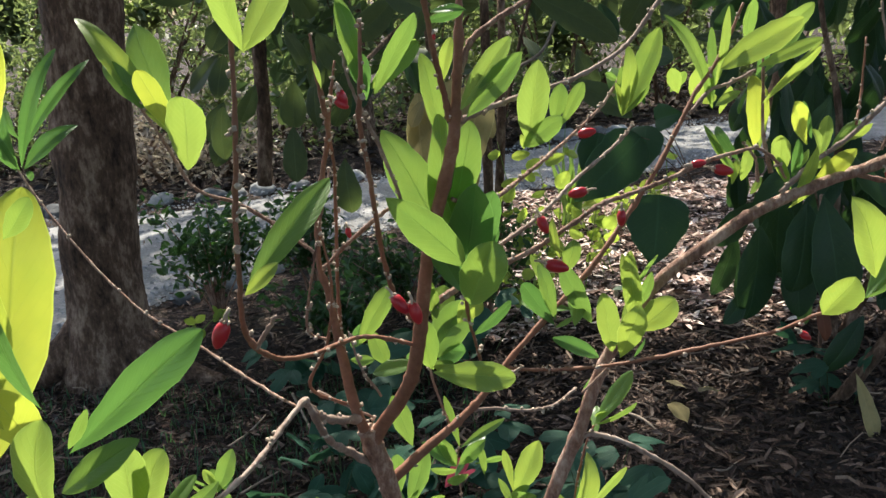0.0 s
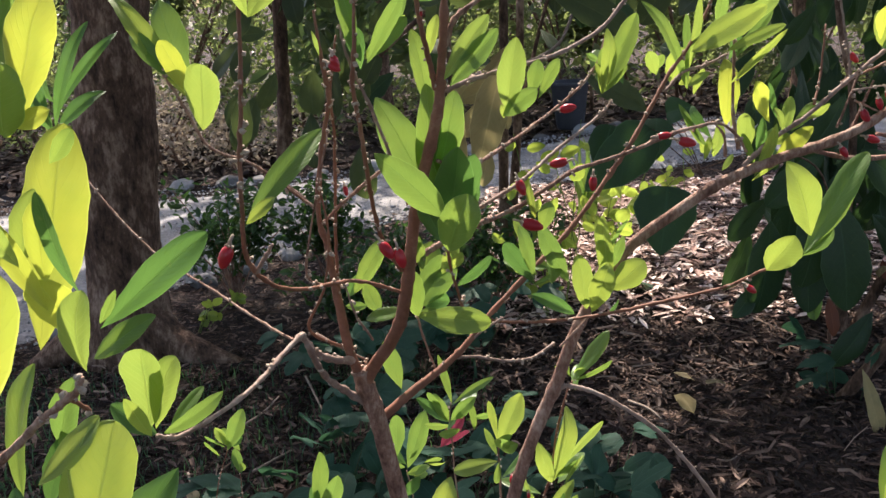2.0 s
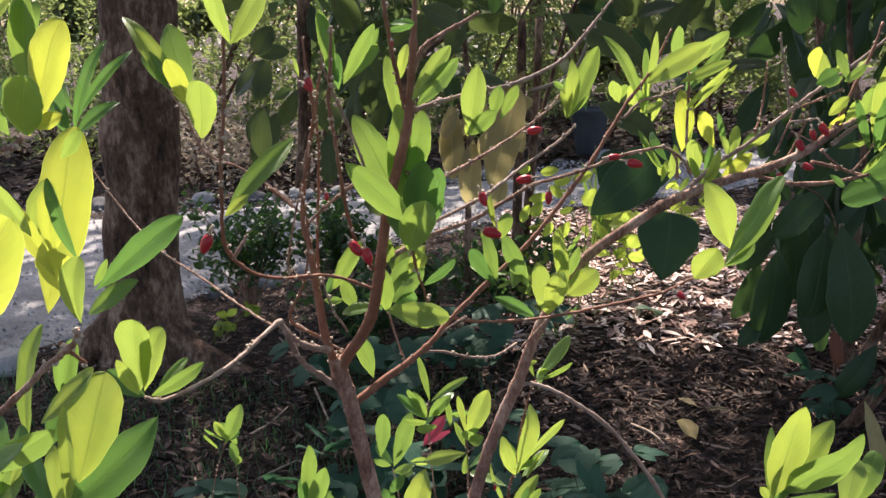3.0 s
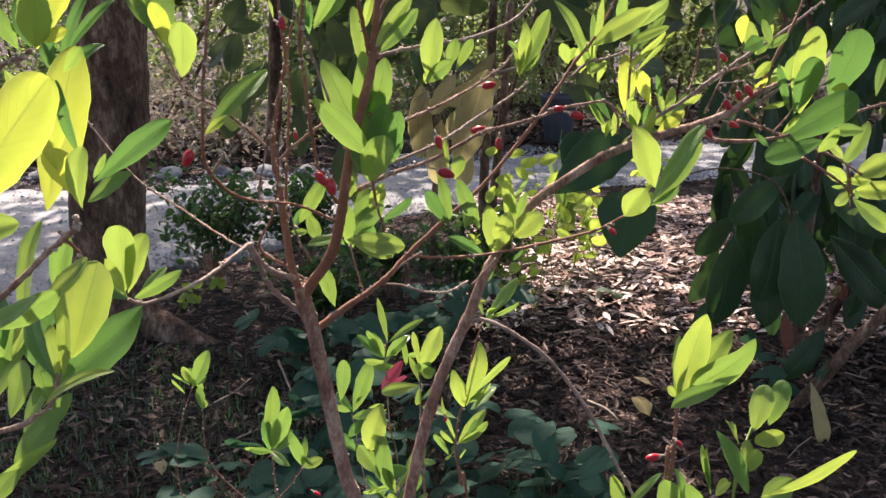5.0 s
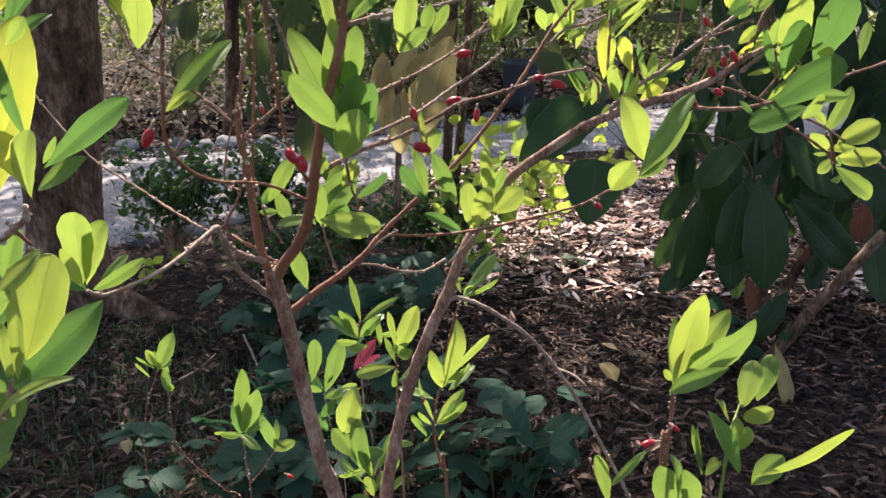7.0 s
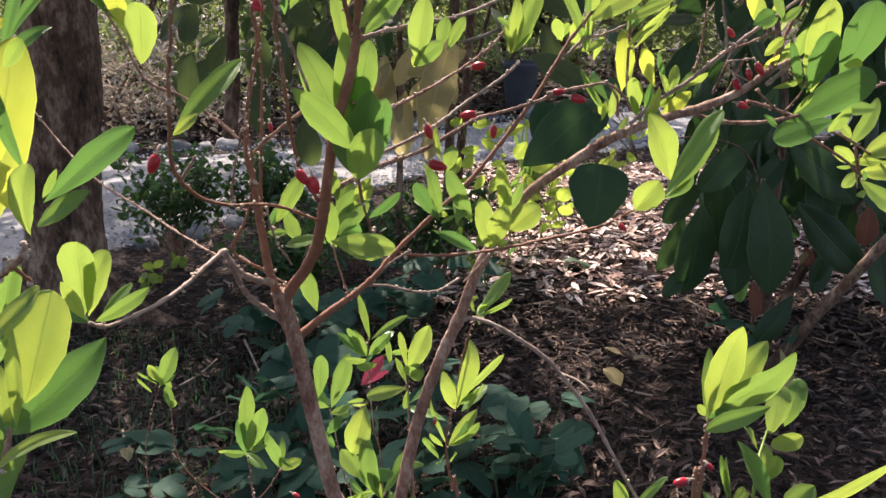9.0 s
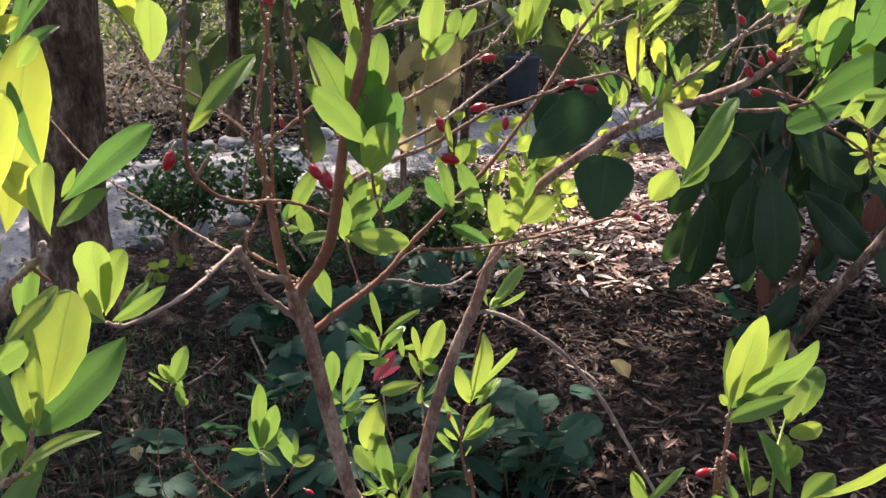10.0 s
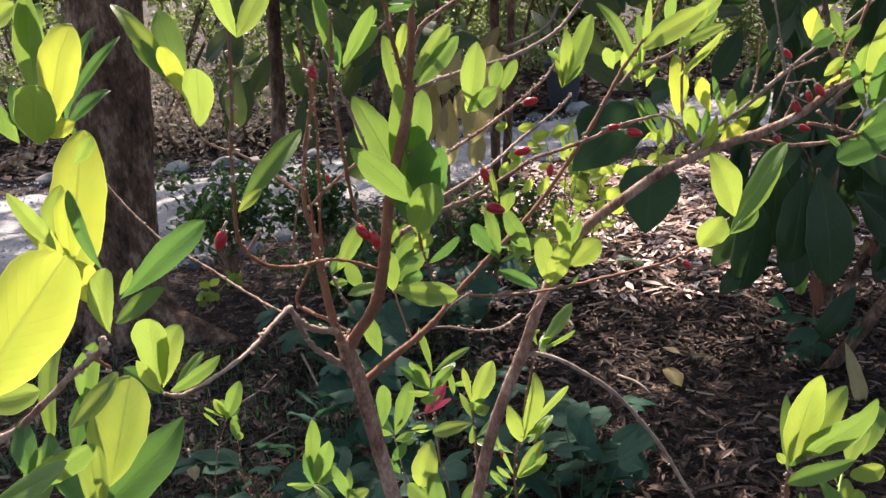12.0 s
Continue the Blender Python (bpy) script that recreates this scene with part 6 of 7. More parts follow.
leaf(br, (0.327, 0.495, 1.176), (0.315, 0.49, 1.207), 0.0052, -30, "d")
leaf(br, (0.309, 0.495, 1.179), (0.322, 0.485, 1.185), 0.0039, 20, "y")
leaf(br, (0.338, 0.485, 1.194), (0.346, 0.48, 1.2), 0.0038, 55, "d")
leaf(br, (0.329, 0.52, 1.155), (0.365, 0.49, 1.187), 0.0207, -6, "d", point=0.42, ends=0.8, cup=0.12)
leaf(br, (0.363, 0.53, 1.154), (0.323, 0.52, 1.144), 0.0168, 7, "d", point=0.5, cup=0.15)
leaf(br, (0.304, 0.5, 1.197), (0.31, 0.49, 1.208), 0.0064, -10, "y")
leaf(br, (0.306, 0.505, 1.188), (0.311, 0.495, 1.198), 0.0052, 12, "s")
leaf(br, (0.32, 0.515, 1.189), (0.322, 0.505, 1.205), 0.0080, 5, "y")
leaf(br, (0.334, 0.525, 1.194), (0.334, 0.515, 1.212), 0.0088, -12, "m")
leaf(br, (0.36, 0.52, 1.189), (0.369, 0.515, 1.19), 0.0074, 10, "s", point=0.5)
leaf(br, (0.362, 0.535, 1.145), (0.369, 0.525, 1.164), 0.0106, 20, "m")
leaf(br, (0.325, 0.5, 1.163), (0.333, 0.495, 1.176), 0.0053, 35, "m")
leaf(br, (0.322, 0.51, 1.152), (0.31, 0.505, 1.162), 0.0041, 10, "d")
br = branch(shrub, [(0.2271, 0.494, 1.1588, 1.32), (0.2416, 0.495, 1.1715, 1.21), (0.2597, 0.498, 1.1824, 1.155), (0.278, 0.505, 1.195, 1.1), (0.3008, 0.515, 1.209, 1.045), (0.3234, 0.525, 1.2219, 0.99), (0.3396, 0.53, 1.233, 0.88), (0.3539, 0.535, 1.2434, 0.715)], GREY_BARK, 0.7)
leaf(br, (0.3106, 0.53, 1.211), (0.3049, 0.5279, 1.2315), 0.0102, 6, "y")
leaf(br, (0.3126, 0.53, 1.2096), (0.3169, 0.5269, 1.2211), 0.0096, -7, "m")
leaf(br, (0.3191, 0.535, 1.215), (0.3213, 0.5277, 1.2288), 0.0048, 0, "y")
berry(br, (0.2859, 0.515, 1.2115), (0.2906, 0.5144, 1.2065))
br = branch(shrub, [(0.2849, 0.508, 1.1983, 0.715), (0.2834, 0.51, 1.2127, 0.66), (0.2812, 0.512, 1.2263, 0.605), (0.2788, 0.514, 1.2432, 0.55)], GREY_BARK, 0.9)
br = branch(shrub, [(0.2812, 0.496, 1.1723, 0.715), (0.2875, 0.5, 1.1841, 0.66), (0.296, 0.507, 1.1974, 0.605)], SHRUB_BARK, 0.5)
berry(br, (0.2867, 0.496, 1.1847), (0.2896, 0.4941, 1.1777))
berry(br, (0.298, 0.495, 1.1935), (0.3025, 0.4936, 1.1865))
berry(br, (0.293, 0.493, 1.1905), (0.2945, 0.492, 1.1843))
berry(br, (0.289, 0.494, 1.1704), (0.296, 0.4939, 1.1679))
berry(br, (0.2755, 0.492, 1.1666), (0.2791, 0.4912, 1.1609))
br = branch(shrub, [(0.1268, 0.5, 1.0329, 1.664), (0.1344, 0.497, 1.0365, 1.32), (0.1472, 0.493, 1.0345, 1.265), (0.1623, 0.49, 1.0265, 1.21), (0.1806, 0.487, 1.0137, 1.21), (0.197, 0.484, 0.9951, 1.155), (0.2127, 0.48, 0.9722, 1.155), (0.2291, 0.476, 0.9413, 1.1), (0.2449, 0.472, 0.9125, 1.1), (0.2577, 0.468, 0.885, 1.045), (0.2756, 0.465, 0.8463, 0.88)], GREY_BARK, 0.25)
leaf(br, (0.1399, 0.528, 1.0254), (0.1625, 0.5315, 1.0548), 0.0099, -37, "m")
leaf(br, (0.1407, 0.528, 1.0254), (0.1633, 0.5235, 1.0387), 0.0045, 36, "m")
leaf(br, (0.1387, 0.528, 1.0275), (0.1349, 0.5308, 1.0426), 0.004, -39, "m")
leaf(br, (0.1334, 0.52, 1.0512), (0.1449, 0.5201, 1.0628), 0.0044, 29, "d")

# ---- low shoots round the shrub ----
def low_shoot(points, label, mat=SHRUB_BARK, buds=0.25):
    """A thin shoot from the earth: its stem and, later, its leaves."""
    x, y = points[0][0], points[0][1]
    owner = thing("shoot", (x, y, 0), label, "plant", "low shoots under the shrub")
    return branch(owner, points, mat, buds, "stem", bud_size=0.55)


SHOOT = "thin young shoot with light green leaves"
br = low_shoot([(0.1, 0.58, -0.02, 2.2), (0.105, 0.56, 0.4, 2), (0.0959, 0.535, 0.872, 0.88), (0.0937, 0.53, 0.9231, 0.77), (0.0931, 0.528, 0.9565, 0.66), (0.0933, 0.526, 0.9853, 0.55)], SHOOT)
leaf(br, (0.0937, 0.526, 0.9853), (0.1084, 0.522, 1.0214), 0.0136, -7, "y")
leaf(br, (0.0929, 0.526, 0.9879), (0.0889, 0.5208, 1.0178), 0.0064, -40, "y")
leaf(br, (0.092, 0.526, 0.9777), (0.085, 0.5301, 0.9949), 0.0051, -25, "m")
leaf(br, (0.0933, 0.526, 0.9733), (0.0908, 0.5251, 0.9579), 0.0046, 2, "m")
br = low_shoot([(0.16, 0.6, -0.02, 2.2), (0.155, 0.57, 0.4, 2), (0.1292, 0.545, 0.8511, 0.935), (0.1236, 0.54, 0.8841, 0.88), (0.1194, 0.538, 0.9143, 0.825), (0.1205, 0.535, 0.9395, 0.77), (0.1254, 0.532, 0.9595, 0.715), (0.1292, 0.53, 0.9875, 0.66), (0.1353, 0.528, 1.0146, 0.55), (0.1399, 0.528, 1.025, 0.495)], SHOOT, RED_BARK, 0.4)
leaf(br, (0.1266, 0.53, 0.956), (0.1378, 0.526, 1.0064), 0.014, 29, "y")
leaf(br, (0.1295, 0.53, 0.9642), (0.1587, 0.5347, 0.9938), 0.007, 34, "y")
leaf(br, (0.1254, 0.528, 0.956), (0.1174, 0.5151, 0.9886), 0.0097, -11, "y")
leaf(br, (0.1279, 0.53, 0.9583), (0.1416, 0.5247, 0.9731), 0.0056, 22, "m")
leaf(br, (0.1207, 0.545, 0.9173), (0.1415, 0.5513, 0.9429), 0.0096, -6, "y")
leaf(br, (0.1215, 0.545, 0.9173), (0.1431, 0.5427, 0.9368), 0.0079, 28, "m")
leaf(br, (0.1193, 0.545, 0.9192), (0.1069, 0.5408, 0.956), 0.0039, -33, "y")
berry(br, (0.1032, 0.53, 0.9614), (0.1045, 0.5284, 0.9544))
berry(br, (0.1112, 0.54, 0.9421), (0.1112, 0.5391, 0.9377))
br = low_shoot([(0.05, 0.68, -0.02, 2), (0.04, 0.64, 0.4, 1.8), (0.0727, 0.6, 0.809, 0.825), (0.0694, 0.585, 0.8511, 0.715), (0.0636, 0.58, 0.875, 0.605), (0.0604, 0.578, 0.8915, 0.55)], SHOOT)
leaf(br, (0.0476, 0.578, 0.8914), (0.0594, 0.572, 0.9351), 0.0195, -4, "y")
leaf(br, (0.0638, 0.575, 0.8582), (0.0597, 0.57, 0.9144), 0.0153, -13, "m")
leaf(br, (0.0566, 0.575, 0.8716), (0.0393, 0.5794, 0.8956), 0.0154, -4, "m")
leaf(br, (0.0703, 0.575, 0.8583), (0.0946, 0.5698, 0.9005), 0.0132, -40, "m")
leaf(br, (0.0702, 0.575, 0.8546), (0.06, 0.5648, 0.8837), 0.0088, 34, "m")
leaf(br, (0.07, 0.575, 0.8361), (0.0646, 0.5752, 0.8544), 0.0095, -1, "y")
leaf(br, (0.0747, 0.575, 0.8468), (0.0915, 0.5663, 0.8772), 0.0083, -27, "m")
leaf(br, (0.0794, 0.58, 0.8804), (0.1023, 0.5821, 0.8795), 0.0062, -32, "m")
br = low_shoot([(0, 0.82, -0.02, 1.8), (0, 0.8, 0.4, 1.6), (0.0225, 0.78, 0.69, 0.77), (0.0177, 0.77, 0.7517, 0.66), (0.0124, 0.76, 0.8037, 0.55), (0.008, 0.76, 0.8326, 0.495)], SHOOT)
leaf(br, (0.0029, 0.72, 0.8665), (0.0092, 0.712, 0.9138), 0.0143, -6, "m")
leaf(br, (0.0092, 0.76, 0.8346), (0.0284, 0.75, 0.8948), 0.0173, -4, "m")
leaf(br, (0.0069, 0.76, 0.8358), (-0.0085, 0.7526, 0.8456), 0.0076, -6, "m")
leaf(br, (0.0073, 0.76, 0.8282), (0.0278, 0.7594, 0.8364), 0.0087, -3, "m")
leaf(br, (0.0052, 0.75, 0.8122), (0.0211, 0.7418, 0.8356), 0.0108, -4, "d")
leaf(br, (0.0117, 0.75, 0.7961), (-0.0013, 0.7477, 0.8165), 0.0119, -7, "d")
br = low_shoot([(0.03, 0.7, -0.02, 1.8), (0.03, 0.68, 0.4, 1.6), (0.0648, 0.64, 0.7944, 0.66), (0.0607, 0.62, 0.8953, 0.605), (0.0603, 0.61, 0.9367, 0.55), (0.0593, 0.605, 0.9615, 0.495), (0.0618, 0.6, 0.9784, 0.44)], SHOOT, SHRUB_BARK, 0.2)
leaf(br, (0.0622, 0.6, 0.9769), (0.0549, 0.599, 1.0156), 0.0081, -41, "m")
leaf(br, (0.0627, 0.6, 0.9769), (0.0928, 0.5881, 1.002), 0.0061, -28, "m")
leaf(br, (0.059, 0.603, 0.9619), (0.0379, 0.5988, 0.9834), 0.0082, 27, "d")
leaf(br, (0.059, 0.603, 0.9629), (0.0499, 0.6016, 0.984), 0.0086, 0, "m")
leaf(br, (0.0604, 0.603, 0.9629), (0.0786, 0.5941, 0.9843), 0.0094, -3, "m")
leaf(br, (0.0631, 0.603, 0.9639), (0.0701, 0.597, 0.9724), 0.006, 4, "m")
leaf(br, (0.077, 0.6, 0.9564), (0.0758, 0.5946, 0.9807), 0.0062, -31, "m")
leaf(br, (0.045, 0.7, 0.888), (0.067, 0.69, 0.923), 0.0110, -1, "r")
leaf(br, (0.049, 0.7, 0.889), (0.07, 0.695, 0.906), 0.0065, 30, "r")
br = low_shoot([(-0.07, 0.72, -0.02, 1.8), (-0.07, 0.71, 0.4, 1.6), (-0.0555, 0.685, 0.7513, 0.715), (-0.0561, 0.682, 0.7905, 0.605), (-0.0567, 0.68, 0.8308, 0.55)], SHOOT, RED_BARK, 0.4)
leaf(br, (-0.0575, 0.68, 0.835), (-0.051, 0.676, 0.9006), 0.0153, 38, "m")
leaf(br, (-0.056, 0.678, 0.8361), (-0.0357, 0.6605, 0.8886), 0.0159, 21, "m")
leaf(br, (-0.0592, 0.682, 0.8315), (-0.0617, 0.6784, 0.8686), 0.0101, 4, "d")
leaf(br, (-0.0286, 0.68, 0.8175), (-0.0362, 0.666, 0.858), 0.0119, 1, "m")
leaf(br, (-0.0286, 0.68, 0.8163), (-0.0095, 0.6828, 0.8246), 0.01, -6, "y")
leaf(br, (-0.0296, 0.68, 0.8175), (-0.0266, 0.6878, 0.8448), 0.0072, 37, "m")
br = branch(br.parent, [(-0.0559, 0.683, 0.7776, 0.55), (-0.0406, 0.682, 0.7968, 0.495), (-0.0286, 0.68, 0.8163, 0.44)], RED_BARK, 0.8)
leaf(br, (-0.0544, 0.68, 0.8338), (-0.0355, 0.6709, 0.8595), 0.0089, -35, "m")
berry(br, (-0.0208, 0.69, 0.7845), (-0.0142, 0.6888, 0.7811))
br = low_shoot([(-0.16, 0.86, -0.02, 1.6), (-0.17, 0.84, 0.4, 1.4), (-0.1764, 0.79, 0.6806, 0.605), (-0.1867, 0.785, 0.7261, 0.55), (-0.1858, 0.782, 0.7692, 0.495), (-0.1758, 0.778, 0.8148, 0.44), (-0.1611, 0.775, 0.8521, 0.385)], SHOOT, RED_BARK, 0.4)
leaf(br, (-0.1611, 0.775, 0.8521), (-0.1411, 0.77, 0.8949), 0.0164, 0, "m")
leaf(br, (-0.1619, 0.775, 0.8572), (-0.1703, 0.7769, 0.8753), 0.0098, -1, "y")
leaf(br, (-0.1632, 0.775, 0.8553), (-0.1783, 0.766, 0.8712), 0.0053, -37, "m")
leaf(br, (-0.1579, 0.775, 0.8554), (-0.1461, 0.7771, 0.8641), 0.0066, -2, "d")
br = low_shoot([(-0.04, 0.86, -0.02, 1.6), (-0.05, 0.84, 0.45, 1.4), (-0.0878, 0.8, 0.6716, 0.605), (-0.109, 0.79, 0.7044, 0.55), (-0.1433, 0.785, 0.7461, 0.495), (-0.1536, 0.78, 0.7775, 0.44), (-0.1525, 0.775, 0.8264, 0.385)], SHOOT, RED_BARK, 0.4)
leaf(br, (-0.1524, 0.775, 0.8277), (-0.1552, 0.7771, 0.8525), 0.0099, 2, "m")
leaf(br, (-0.153, 0.775, 0.8277), (-0.1456, 0.7691, 0.841), 0.0066, -6, "m")

# ---- the neighbouring shrub that reaches in close by ----
side_shrub = thing("berry_shrub", (-0.32, 0.22, 0), "shrub with bright sunlit yellow-green leaves close by", "shrub")
br = branch(side_shrub, [(-0.32, 0.22, -0.03, 6), (-0.31, 0.225, 0.4, 5), (-0.27, 0.24, 0.8, 4), (-0.2, 0.25, 1.02, 3.4), (-0.13, 0.255, 1.11, 3)], SHRUB_BARK, 0.1, "stem")
br = branch(side_shrub, [(-0.15, 0.255, 1.09, 2.6), (-0.11, 0.256, 1.112, 2.3), (-0.0628, 0.252, 1.1269, 1.1), (-0.0423, 0.248, 1.1415, 1.045), (-0.0258, 0.242, 1.1556, 0.99), (-0.0137, 0.236, 1.1644, 0.88), (-0.0079, 0.23, 1.1714, 0.66)], SHRUB_BARK, 0.6, bud_size=0.8)
leaf(br, (-0.005, 0.232, 1.192), (-0.006, 0.222, 1.22), 0.0055, -18, "d", cup=0.4, arch=0.06)
leaf(br, (-0.002, 0.222, 1.176), (0.004, 0.212, 1.199), 0.0084, -8, "y", point=0.45, cup=0.4)
leaf(br, (-0.001, 0.23, 1.184), (0.026, 0.236, 1.205), 0.0085, 14, "d", point=0.6, cup=0.35, arch=0.05)
leaf(br, (-0.002, 0.226, 1.178), (0.015, 0.224, 1.189), 0.0059, -14, "m", cup=0.3)
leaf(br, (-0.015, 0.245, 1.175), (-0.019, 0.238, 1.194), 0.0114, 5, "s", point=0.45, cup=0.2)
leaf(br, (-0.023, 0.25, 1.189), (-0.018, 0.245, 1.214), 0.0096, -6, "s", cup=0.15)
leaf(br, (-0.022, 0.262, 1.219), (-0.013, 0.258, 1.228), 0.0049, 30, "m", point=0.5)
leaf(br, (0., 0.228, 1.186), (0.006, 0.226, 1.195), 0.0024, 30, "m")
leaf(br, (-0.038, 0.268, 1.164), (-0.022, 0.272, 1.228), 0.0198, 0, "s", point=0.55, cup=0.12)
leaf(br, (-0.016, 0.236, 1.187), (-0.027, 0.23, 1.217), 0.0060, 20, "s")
leaf(br, (-0.0345, 0.26, 1.1921), (-0.0272, 0.2616, 1.2127), 0.0087, 5, "y")
leaf(br, (-0.0093, 0.215, 1.2046), (-0.0106, 0.2, 1.2234), 0.0047, 37, "y")
leaf(br, (-0.0526, 0.268, 1.1143), (-0.0398, 0.262, 1.1616), 0.0131, -33, "m")
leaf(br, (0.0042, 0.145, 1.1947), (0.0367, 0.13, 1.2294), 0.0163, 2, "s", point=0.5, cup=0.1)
leaf(br, (-0.0148, 0.17, 1.1823), (0.0039, 0.1682, 1.1852), 0.0077, 1, "y")
br = branch(side_shrub, [(-0.0209, 0.242, 1.163, 0.715), (-0.0204, 0.248, 1.1569, 0.66), (-0.0194, 0.254, 1.151, 0.55)], RED_BARK, 1.0)
br = branch(side_shrub, [(-0.14, 0.25, 1.09, 2.6), (-0.11, 0.24, 1.07, 2.4), (-0.0383, 0.215, 1.0958, 1.1), (-0.024, 0.212, 1.1026, 0.99), (-0.0171, 0.212, 1.1074, 0.88), (-0.0147, 0.214, 1.115, 0.77), (-0.0144, 0.216, 1.1183, 0.66)], SHRUB_BARK, 0.4)
leaf(br, (-0.0328, 0.2488, 1.0978), (-0.0002, 0.2593, 1.1273), 0.0165, 10, "d", point=0.8, ends=0.85, cup=0.35)
leaf(br, (-0.023, 0.244, 1.112), (-0.012, 0.251, 1.149), 0.0177, 4, "y", point=0.5, ends=0.85, cup=0.2)
leaf(br, (-0.021, 0.232, 1.11), (-0.019, 0.233, 1.145), 0.0081, -25, "y", cup=0.4)
leaf(br, (-0.034, 0.246, 1.133), (-0.016, 0.252, 1.15), 0.0084, -25, "y")
leaf(br, (-0.0181, 0.22, 1.1143), (-0.0332, 0.2354, 1.1327), 0.0079, -3, "d")
leaf(br, (-0.0262, 0.2, 1.1412), (0.0019, 0.192, 1.1579), 0.0091, 33, "m")
leaf(br, (-0.0249, 0.2, 1.1087), (-0.0209, 0.205, 1.1279), 0.0081, -3, "m")
leaf(br, (-0.011, 0.196, 1.115), (0.015, 0.19, 1.132), 0.0040, -35, "y", arch=0.1)
leaf(br, (-0.0237, 0.195, 1.0888), (-0.0087, 0.2039, 1.1115), 0.0098, -7, "m")
leaf(br, (-0.0243, 0.19, 1.0939), (-0.0074, 0.1953, 1.1031), 0.0042, 40, "m")
leaf(br, (-0.0317, 0.19, 1.0812), (-0.0197, 0.1922, 1.0947), 0.007, 0, "m")
leaf(br, (-0.0411, 0.235, 1.1162), (-0.0355, 0.2367, 1.1294), 0.0051, -4, "y")
leaf(br, (-0.0223, 0.21, 1.1083), (-0.0202, 0.2123, 1.1147), 0.0033, -2, "m")
leaf(br, (-0.0439, 0.282, 1.123), (-0.0312, 0.2713, 1.1538), 0.0096, -2, "m")
leaf(br, (-0.048, 0.272, 1.1102), (-0.0401, 0.2759, 1.1325), 0.0087, 7, "d")
leaf(br, (-0.0294, 0.262, 1.1147), (-0.0364, 0.2677, 1.1382), 0.0077, -3, "m")
leaf(br, (-0.0291, 0.225, 1.0899), (-0.0165, 0.2269, 1.1055), 0.0066, -4, "m")
leaf(br, (-0.0259, 0.23, 1.099), (-0.0295, 0.2308, 1.1167), 0.0068, -3, "m")
leaf(br, (-0.0283, 0.24, 1.1028), (-0.0293, 0.2418, 1.1263), 0.0069, 6, "y")
leaf(br, (-0.0568, 0.25, 1.1025), (-0.042, 0.2447, 1.128), 0.009, 4, "m")
leaf(br, (-0.0241, 0.18, 1.1468), (-0.0004, 0.181, 1.1589), 0.0069, -32, "m")
leaf(br, (-0.0497, 0.245, 1.1146), (-0.0515, 0.2517, 1.1357), 0.009, -1, "d")
leaf(br, (-0.0365, 0.242, 1.1088), (-0.0408, 0.2449, 1.1325), 0.0082, -3, "d")
leaf(br, (-0.0634, 0.25, 1.088), (-0.0456, 0.2511, 1.1145), 0.0108, -5, "m")
leaf(br, (-0.0443, 0.24, 1.0788), (-0.0268, 0.2366, 1.1089), 0.0094, -34, "m")
br = branch(side_shrub, [(-0.16, 0.25, 1.1, 2.2), (-0.13, 0.25, 1.17, 2), (-0.0424, 0.25, 1.2201, 0.88), (-0.0326, 0.25, 1.224, 0.77), (-0.0272, 0.25, 1.2277, 0.66)], SHRUB_BARK, 0.5)
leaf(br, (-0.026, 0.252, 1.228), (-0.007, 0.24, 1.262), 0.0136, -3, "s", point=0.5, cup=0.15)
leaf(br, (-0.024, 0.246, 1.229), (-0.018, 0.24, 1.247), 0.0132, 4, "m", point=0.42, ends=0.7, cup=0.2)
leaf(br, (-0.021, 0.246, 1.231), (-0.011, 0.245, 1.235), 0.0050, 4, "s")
leaf(br, (-0.03, 0.262, 1.242), (-0.024, 0.258, 1.273), 0.0100, -6, "m")
leaf(br, (-0.03, 0.256, 1.228), (-0.036, 0.26, 1.246), 0.0074, -10, "d")
leaf(br, (-0.0251, 0.262, 1.2523), (-0.0268, 0.2582, 1.2709), 0.0084, -3, "m")
leaf(br, (-0.0367, 0.27, 1.2504), (-0.027, 0.2698, 1.269), 0.0083, 7, "m")
leaf(br, (-0.0362, 0.25, 1.2625), (-0.0229, 0.2477, 1.2694), 0.0069, 5, "y")
leaf(br, (-0.0368, 0.26, 1.227), (-0.041, 0.257, 1.2426), 0.0067, -6, "m")
# ---- the shoots before the dark bush ----
front_shoot = thing("berry_shrub", (0.26, 0.36, 0), "small shrub with pale sunlit leaves and a few red berries", "shrub")
br = branch(front_shoot, [(0.26, 0.36, -0.03, 3.2), (0.26, 0.36, 0.5, 2.8), (0.224, 0.31, 1.0018, 1.045), (0.2241, 0.306, 1.0287, 0.935), (0.2239, 0.303, 1.0481, 0.88), (0.2231, 0.3, 1.0653, 0.77), (0.2232, 0.298, 1.0732, 0.66)], RED_BARK, 0.5, "stem", bud_size=0.4)
leaf(br, (0.223, 0.298, 1.075), (0.23, 0.292, 1.117), 0.0142, 4, "y", point=0.85, cup=0.3)
leaf(br, (0.2308, 0.3128, 1.0726), (0.2444, 0.3034, 1.1041), 0.0115, -22, "y", point=0.7, cup=0.3)
leaf(br, (0.226, 0.302, 1.075), (0.252, 0.288, 1.104), 0.0161, 24, "m", point=0.75, ends=0.8, cup=0.2)
leaf(br, (0.2152, 0.2789, 1.0788), (0.2312, 0.2620, 1.0976), 0.0070, -30, "m", arch=0.12, cup=0.5)
leaf(br, (0.223, 0.3, 1.07), (0.223, 0.306, 1.101), 0.0046, -35, "m")
leaf(br, (0.224, 0.301, 1.072), (0.23, 0.302, 1.083), 0.0069, 20, "d")
leaf(br, (0.222, 0.3, 1.074), (0.218, 0.298, 1.08), 0.0034, 6, "y")
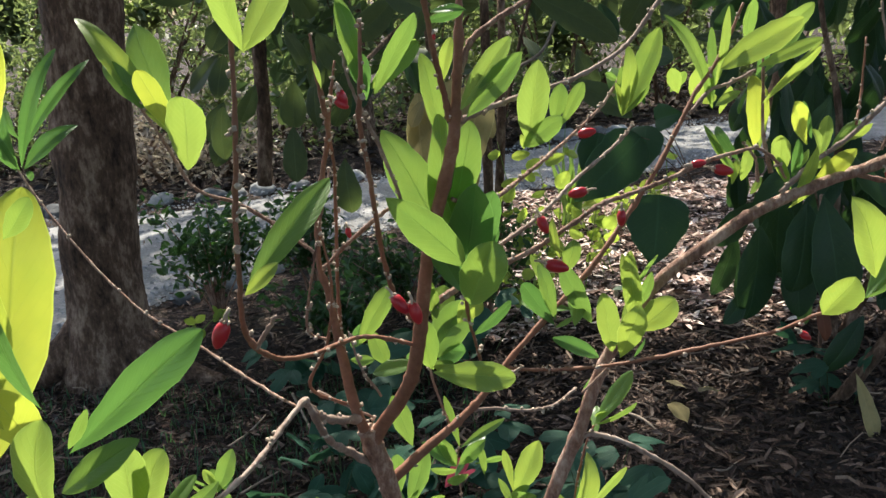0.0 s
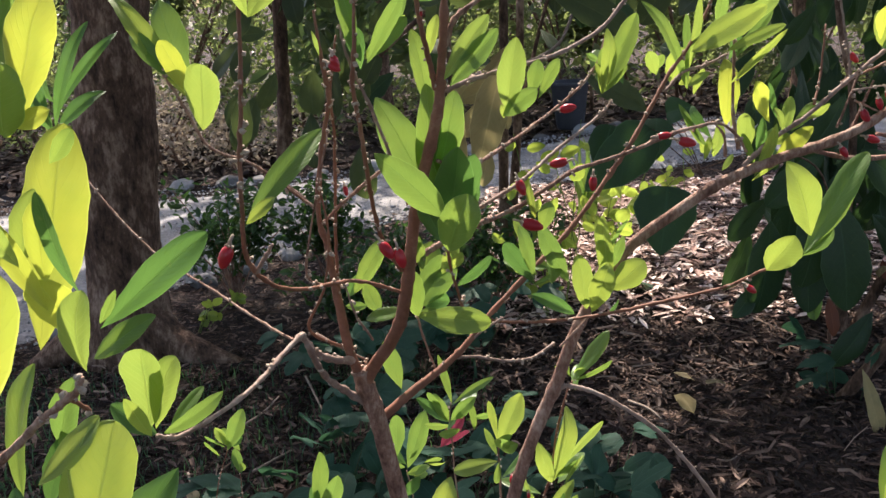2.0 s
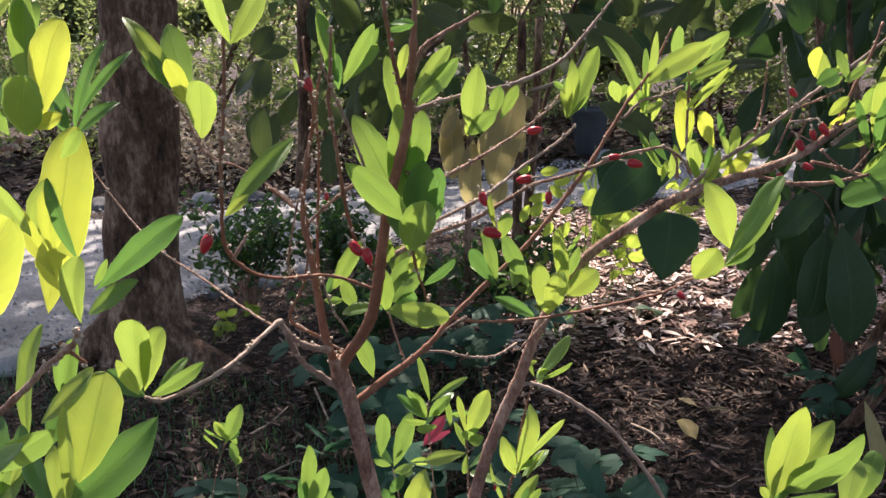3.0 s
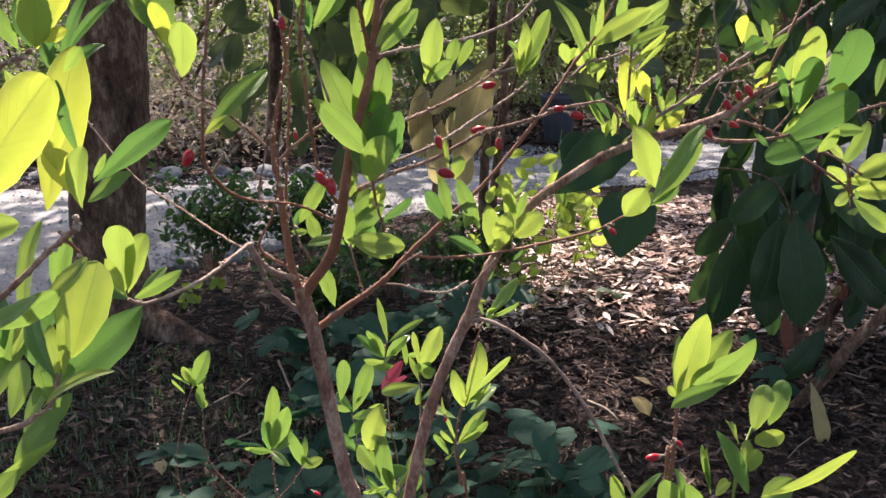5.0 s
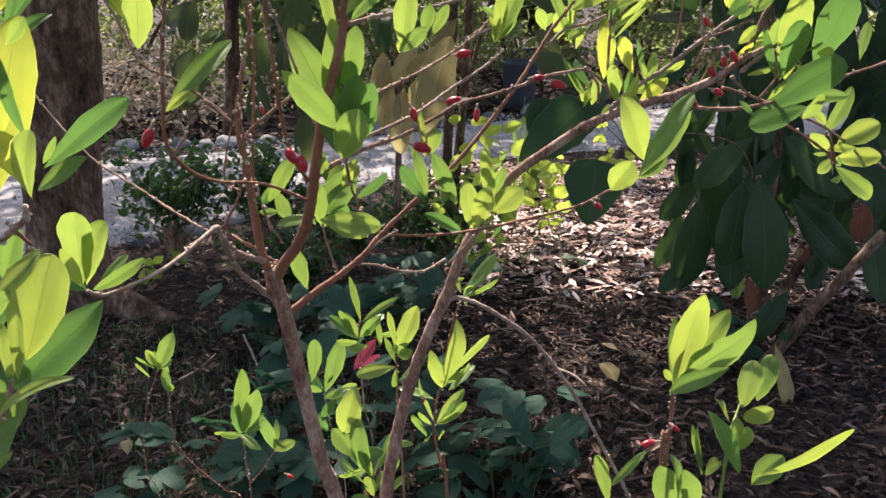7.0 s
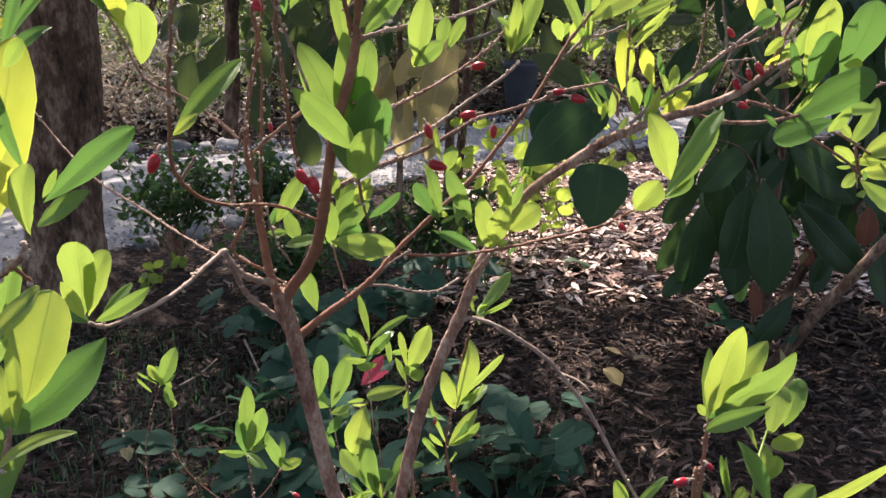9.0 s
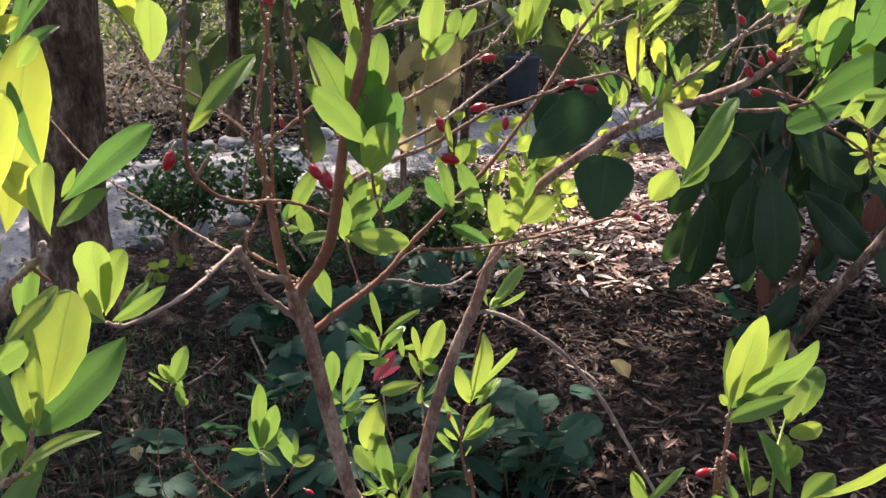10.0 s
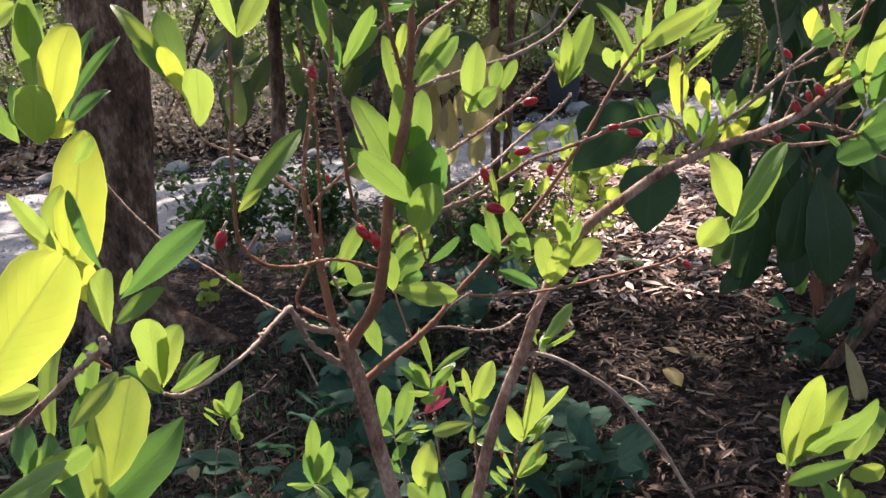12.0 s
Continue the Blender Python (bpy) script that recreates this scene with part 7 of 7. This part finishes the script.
berry(br, (0.2158, 0.296, 1.0464), (0.2094, 0.2942, 1.0461))
berry(br, (0.2222, 0.294, 1.0555), (0.2251, 0.2927, 1.0534))
br = branch(front_shoot, [(0.262, 0.36, 0.55, 2.4), (0.2794, 0.385, 0.9533, 0.99), (0.2821, 0.39, 0.9762, 0.825), (0.2868, 0.4, 0.9889, 0.715), (0.295, 0.415, 0.9957, 0.605), (0.3028, 0.425, 1.0056, 0.495)], GREEN_STEM, 0.3, "stem", bud_size=0.4)
leaf(br, (0.299, 0.418, 0.997), (0.306, 0.424, 1.024), 0.0139, -4, "y", point=0.5, cup=0.2)
leaf(br, (0.312, 0.43, 0.995), (0.321, 0.436, 1.022), 0.0129, -10, "m", point=0.5)
leaf(br, (0.299, 0.415, 0.992), (0.312, 0.406, 1.002), 0.0106, -6, "y", point=0.45, ends=0.7)
leaf(br, (0.283, 0.37, 0.984), (0.259, 0.362, 1.026), 0.0108, 28, "d", cup=0.5)
leaf(br, (0.287, 0.39, 0.988), (0.287, 0.392, 1.005), 0.0072, 0, "y")
leaf(br, (0.288, 0.386, 0.988), (0.291, 0.386, 1.003), 0.0089, -8, "m")
leaf(br, (0.283, 0.352, 0.993), (0.315, 0.322, 1.039), 0.0069, 8, "y", arch=0.08)
leaf(br, (0.296, 0.385, 0.967), (0.312, 0.385, 0.985), 0.0138, -20, "m")
leaf(br, (0.263, 0.37, 0.984), (0.255, 0.369, 1.013), 0.0037, -37, "m")
leaf(br, (0.272, 0.39, 0.97), (0.276, 0.39, 0.982), 0.0067, 7, "y")
leaf(br, (0.282, 0.39, 1.003), (0.274, 0.39, 1.018), 0.0027, 30, "y")
leaf(br, (0.2263, 0.303, 1.0095), (0.2193, 0.298, 1.034), 0.0128, 1, "m")
leaf(br, (0.2308, 0.303, 1.0095), (0.2261, 0.2997, 1.0377), 0.006, 41, "m")
leaf(br, (0.2383, 0.303, 1.009), (0.2285, 0.2918, 1.0343), 0.0094, -7, "m")
leaf(br, (0.2629, 0.37, 0.9826), (0.2571, 0.3686, 1.0115), 0.0031, -37, "m")
leaf(br, (0.2682, 0.38, 0.9777), (0.2769, 0.3814, 0.9841), 0.0036, -4, "y")
leaf(br, (0.2839, 0.4, 1.0016), (0.2793, 0.3973, 1.0134), 0.0033, 32, "y")
leaf(br, (0.2359, 0.47, 0.8968), (0.2259, 0.465, 0.9399), 0.0104, -33, "m")
leaf(br, (0.235, 0.47, 0.9101), (0.256, 0.4624, 0.9427), 0.006, -40, "m")

# small young leaves crowding the leaf tufts
def tuft(owner, place, count, seed, size=0.026, tones="mmdy"):
    rng = random.Random(seed)
    for _ in range(count):
        b = Vector(place) + Vector((rng.gauss(0, 0.006), rng.gauss(0, 0.006), rng.gauss(0, 0.008)))
        d = Vector((rng.uniform(-1, 1), rng.uniform(-0.8, 0.8), rng.uniform(-0.25, 1.0))).normalized() * size * rng.uniform(0.5, 1.15)
        leaf(owner, b, b + d, d.length * rng.uniform(0.24, 0.4), rng.uniform(-60, 60), rng.choice(tones))


shoots = sorted((o for o in bpy.data.objects if o.name.startswith("shoot") and o.parent is None), key=lambda o: o.name)


def nearest_shoot(place):
    return min(shoots, key=lambda o: abs(o.location.x - place[0]) + abs(o.location.y - place[1]))


for k, (place, count) in enumerate([((0.0936, 0.528, 0.9768), 5), ((0.128, 0.532, 0.9504), 6), ((0.0594, 0.604, 0.9644), 6), ((0.0088, 0.762, 0.8284), 6), ((-0.0551, 0.682, 0.828), 5), ((0.058, 0.578, 0.8605), 6), ((0.0698, 0.578, 0.8395), 6), ((0.1207, 0.545, 0.9163), 4), ((-0.1606, 0.777, 0.8512), 3), ((-0.0286, 0.68, 0.8163), 3)]):
    tuft(nearest_shoot(place), place, count, 300 + k)
for k, (place, count) in enumerate([((0.1166, 0.482, 1.1053), 3), ((0.146, 0.492, 1.0878), 3), ((0.0574, 0.446, 1.1088), 4), ((0.4011, 0.57, 1.1146), 5), ((0.2451, 0.515, 1.1662), 4), ((0.2274, 0.55, 1.159), 3), ((0.1619, 0.534, 1.1957), 3), ((0.1399, 0.528, 1.0254), 3)]):
    tuft(shrub, place, count, 330 + k, 0.023)
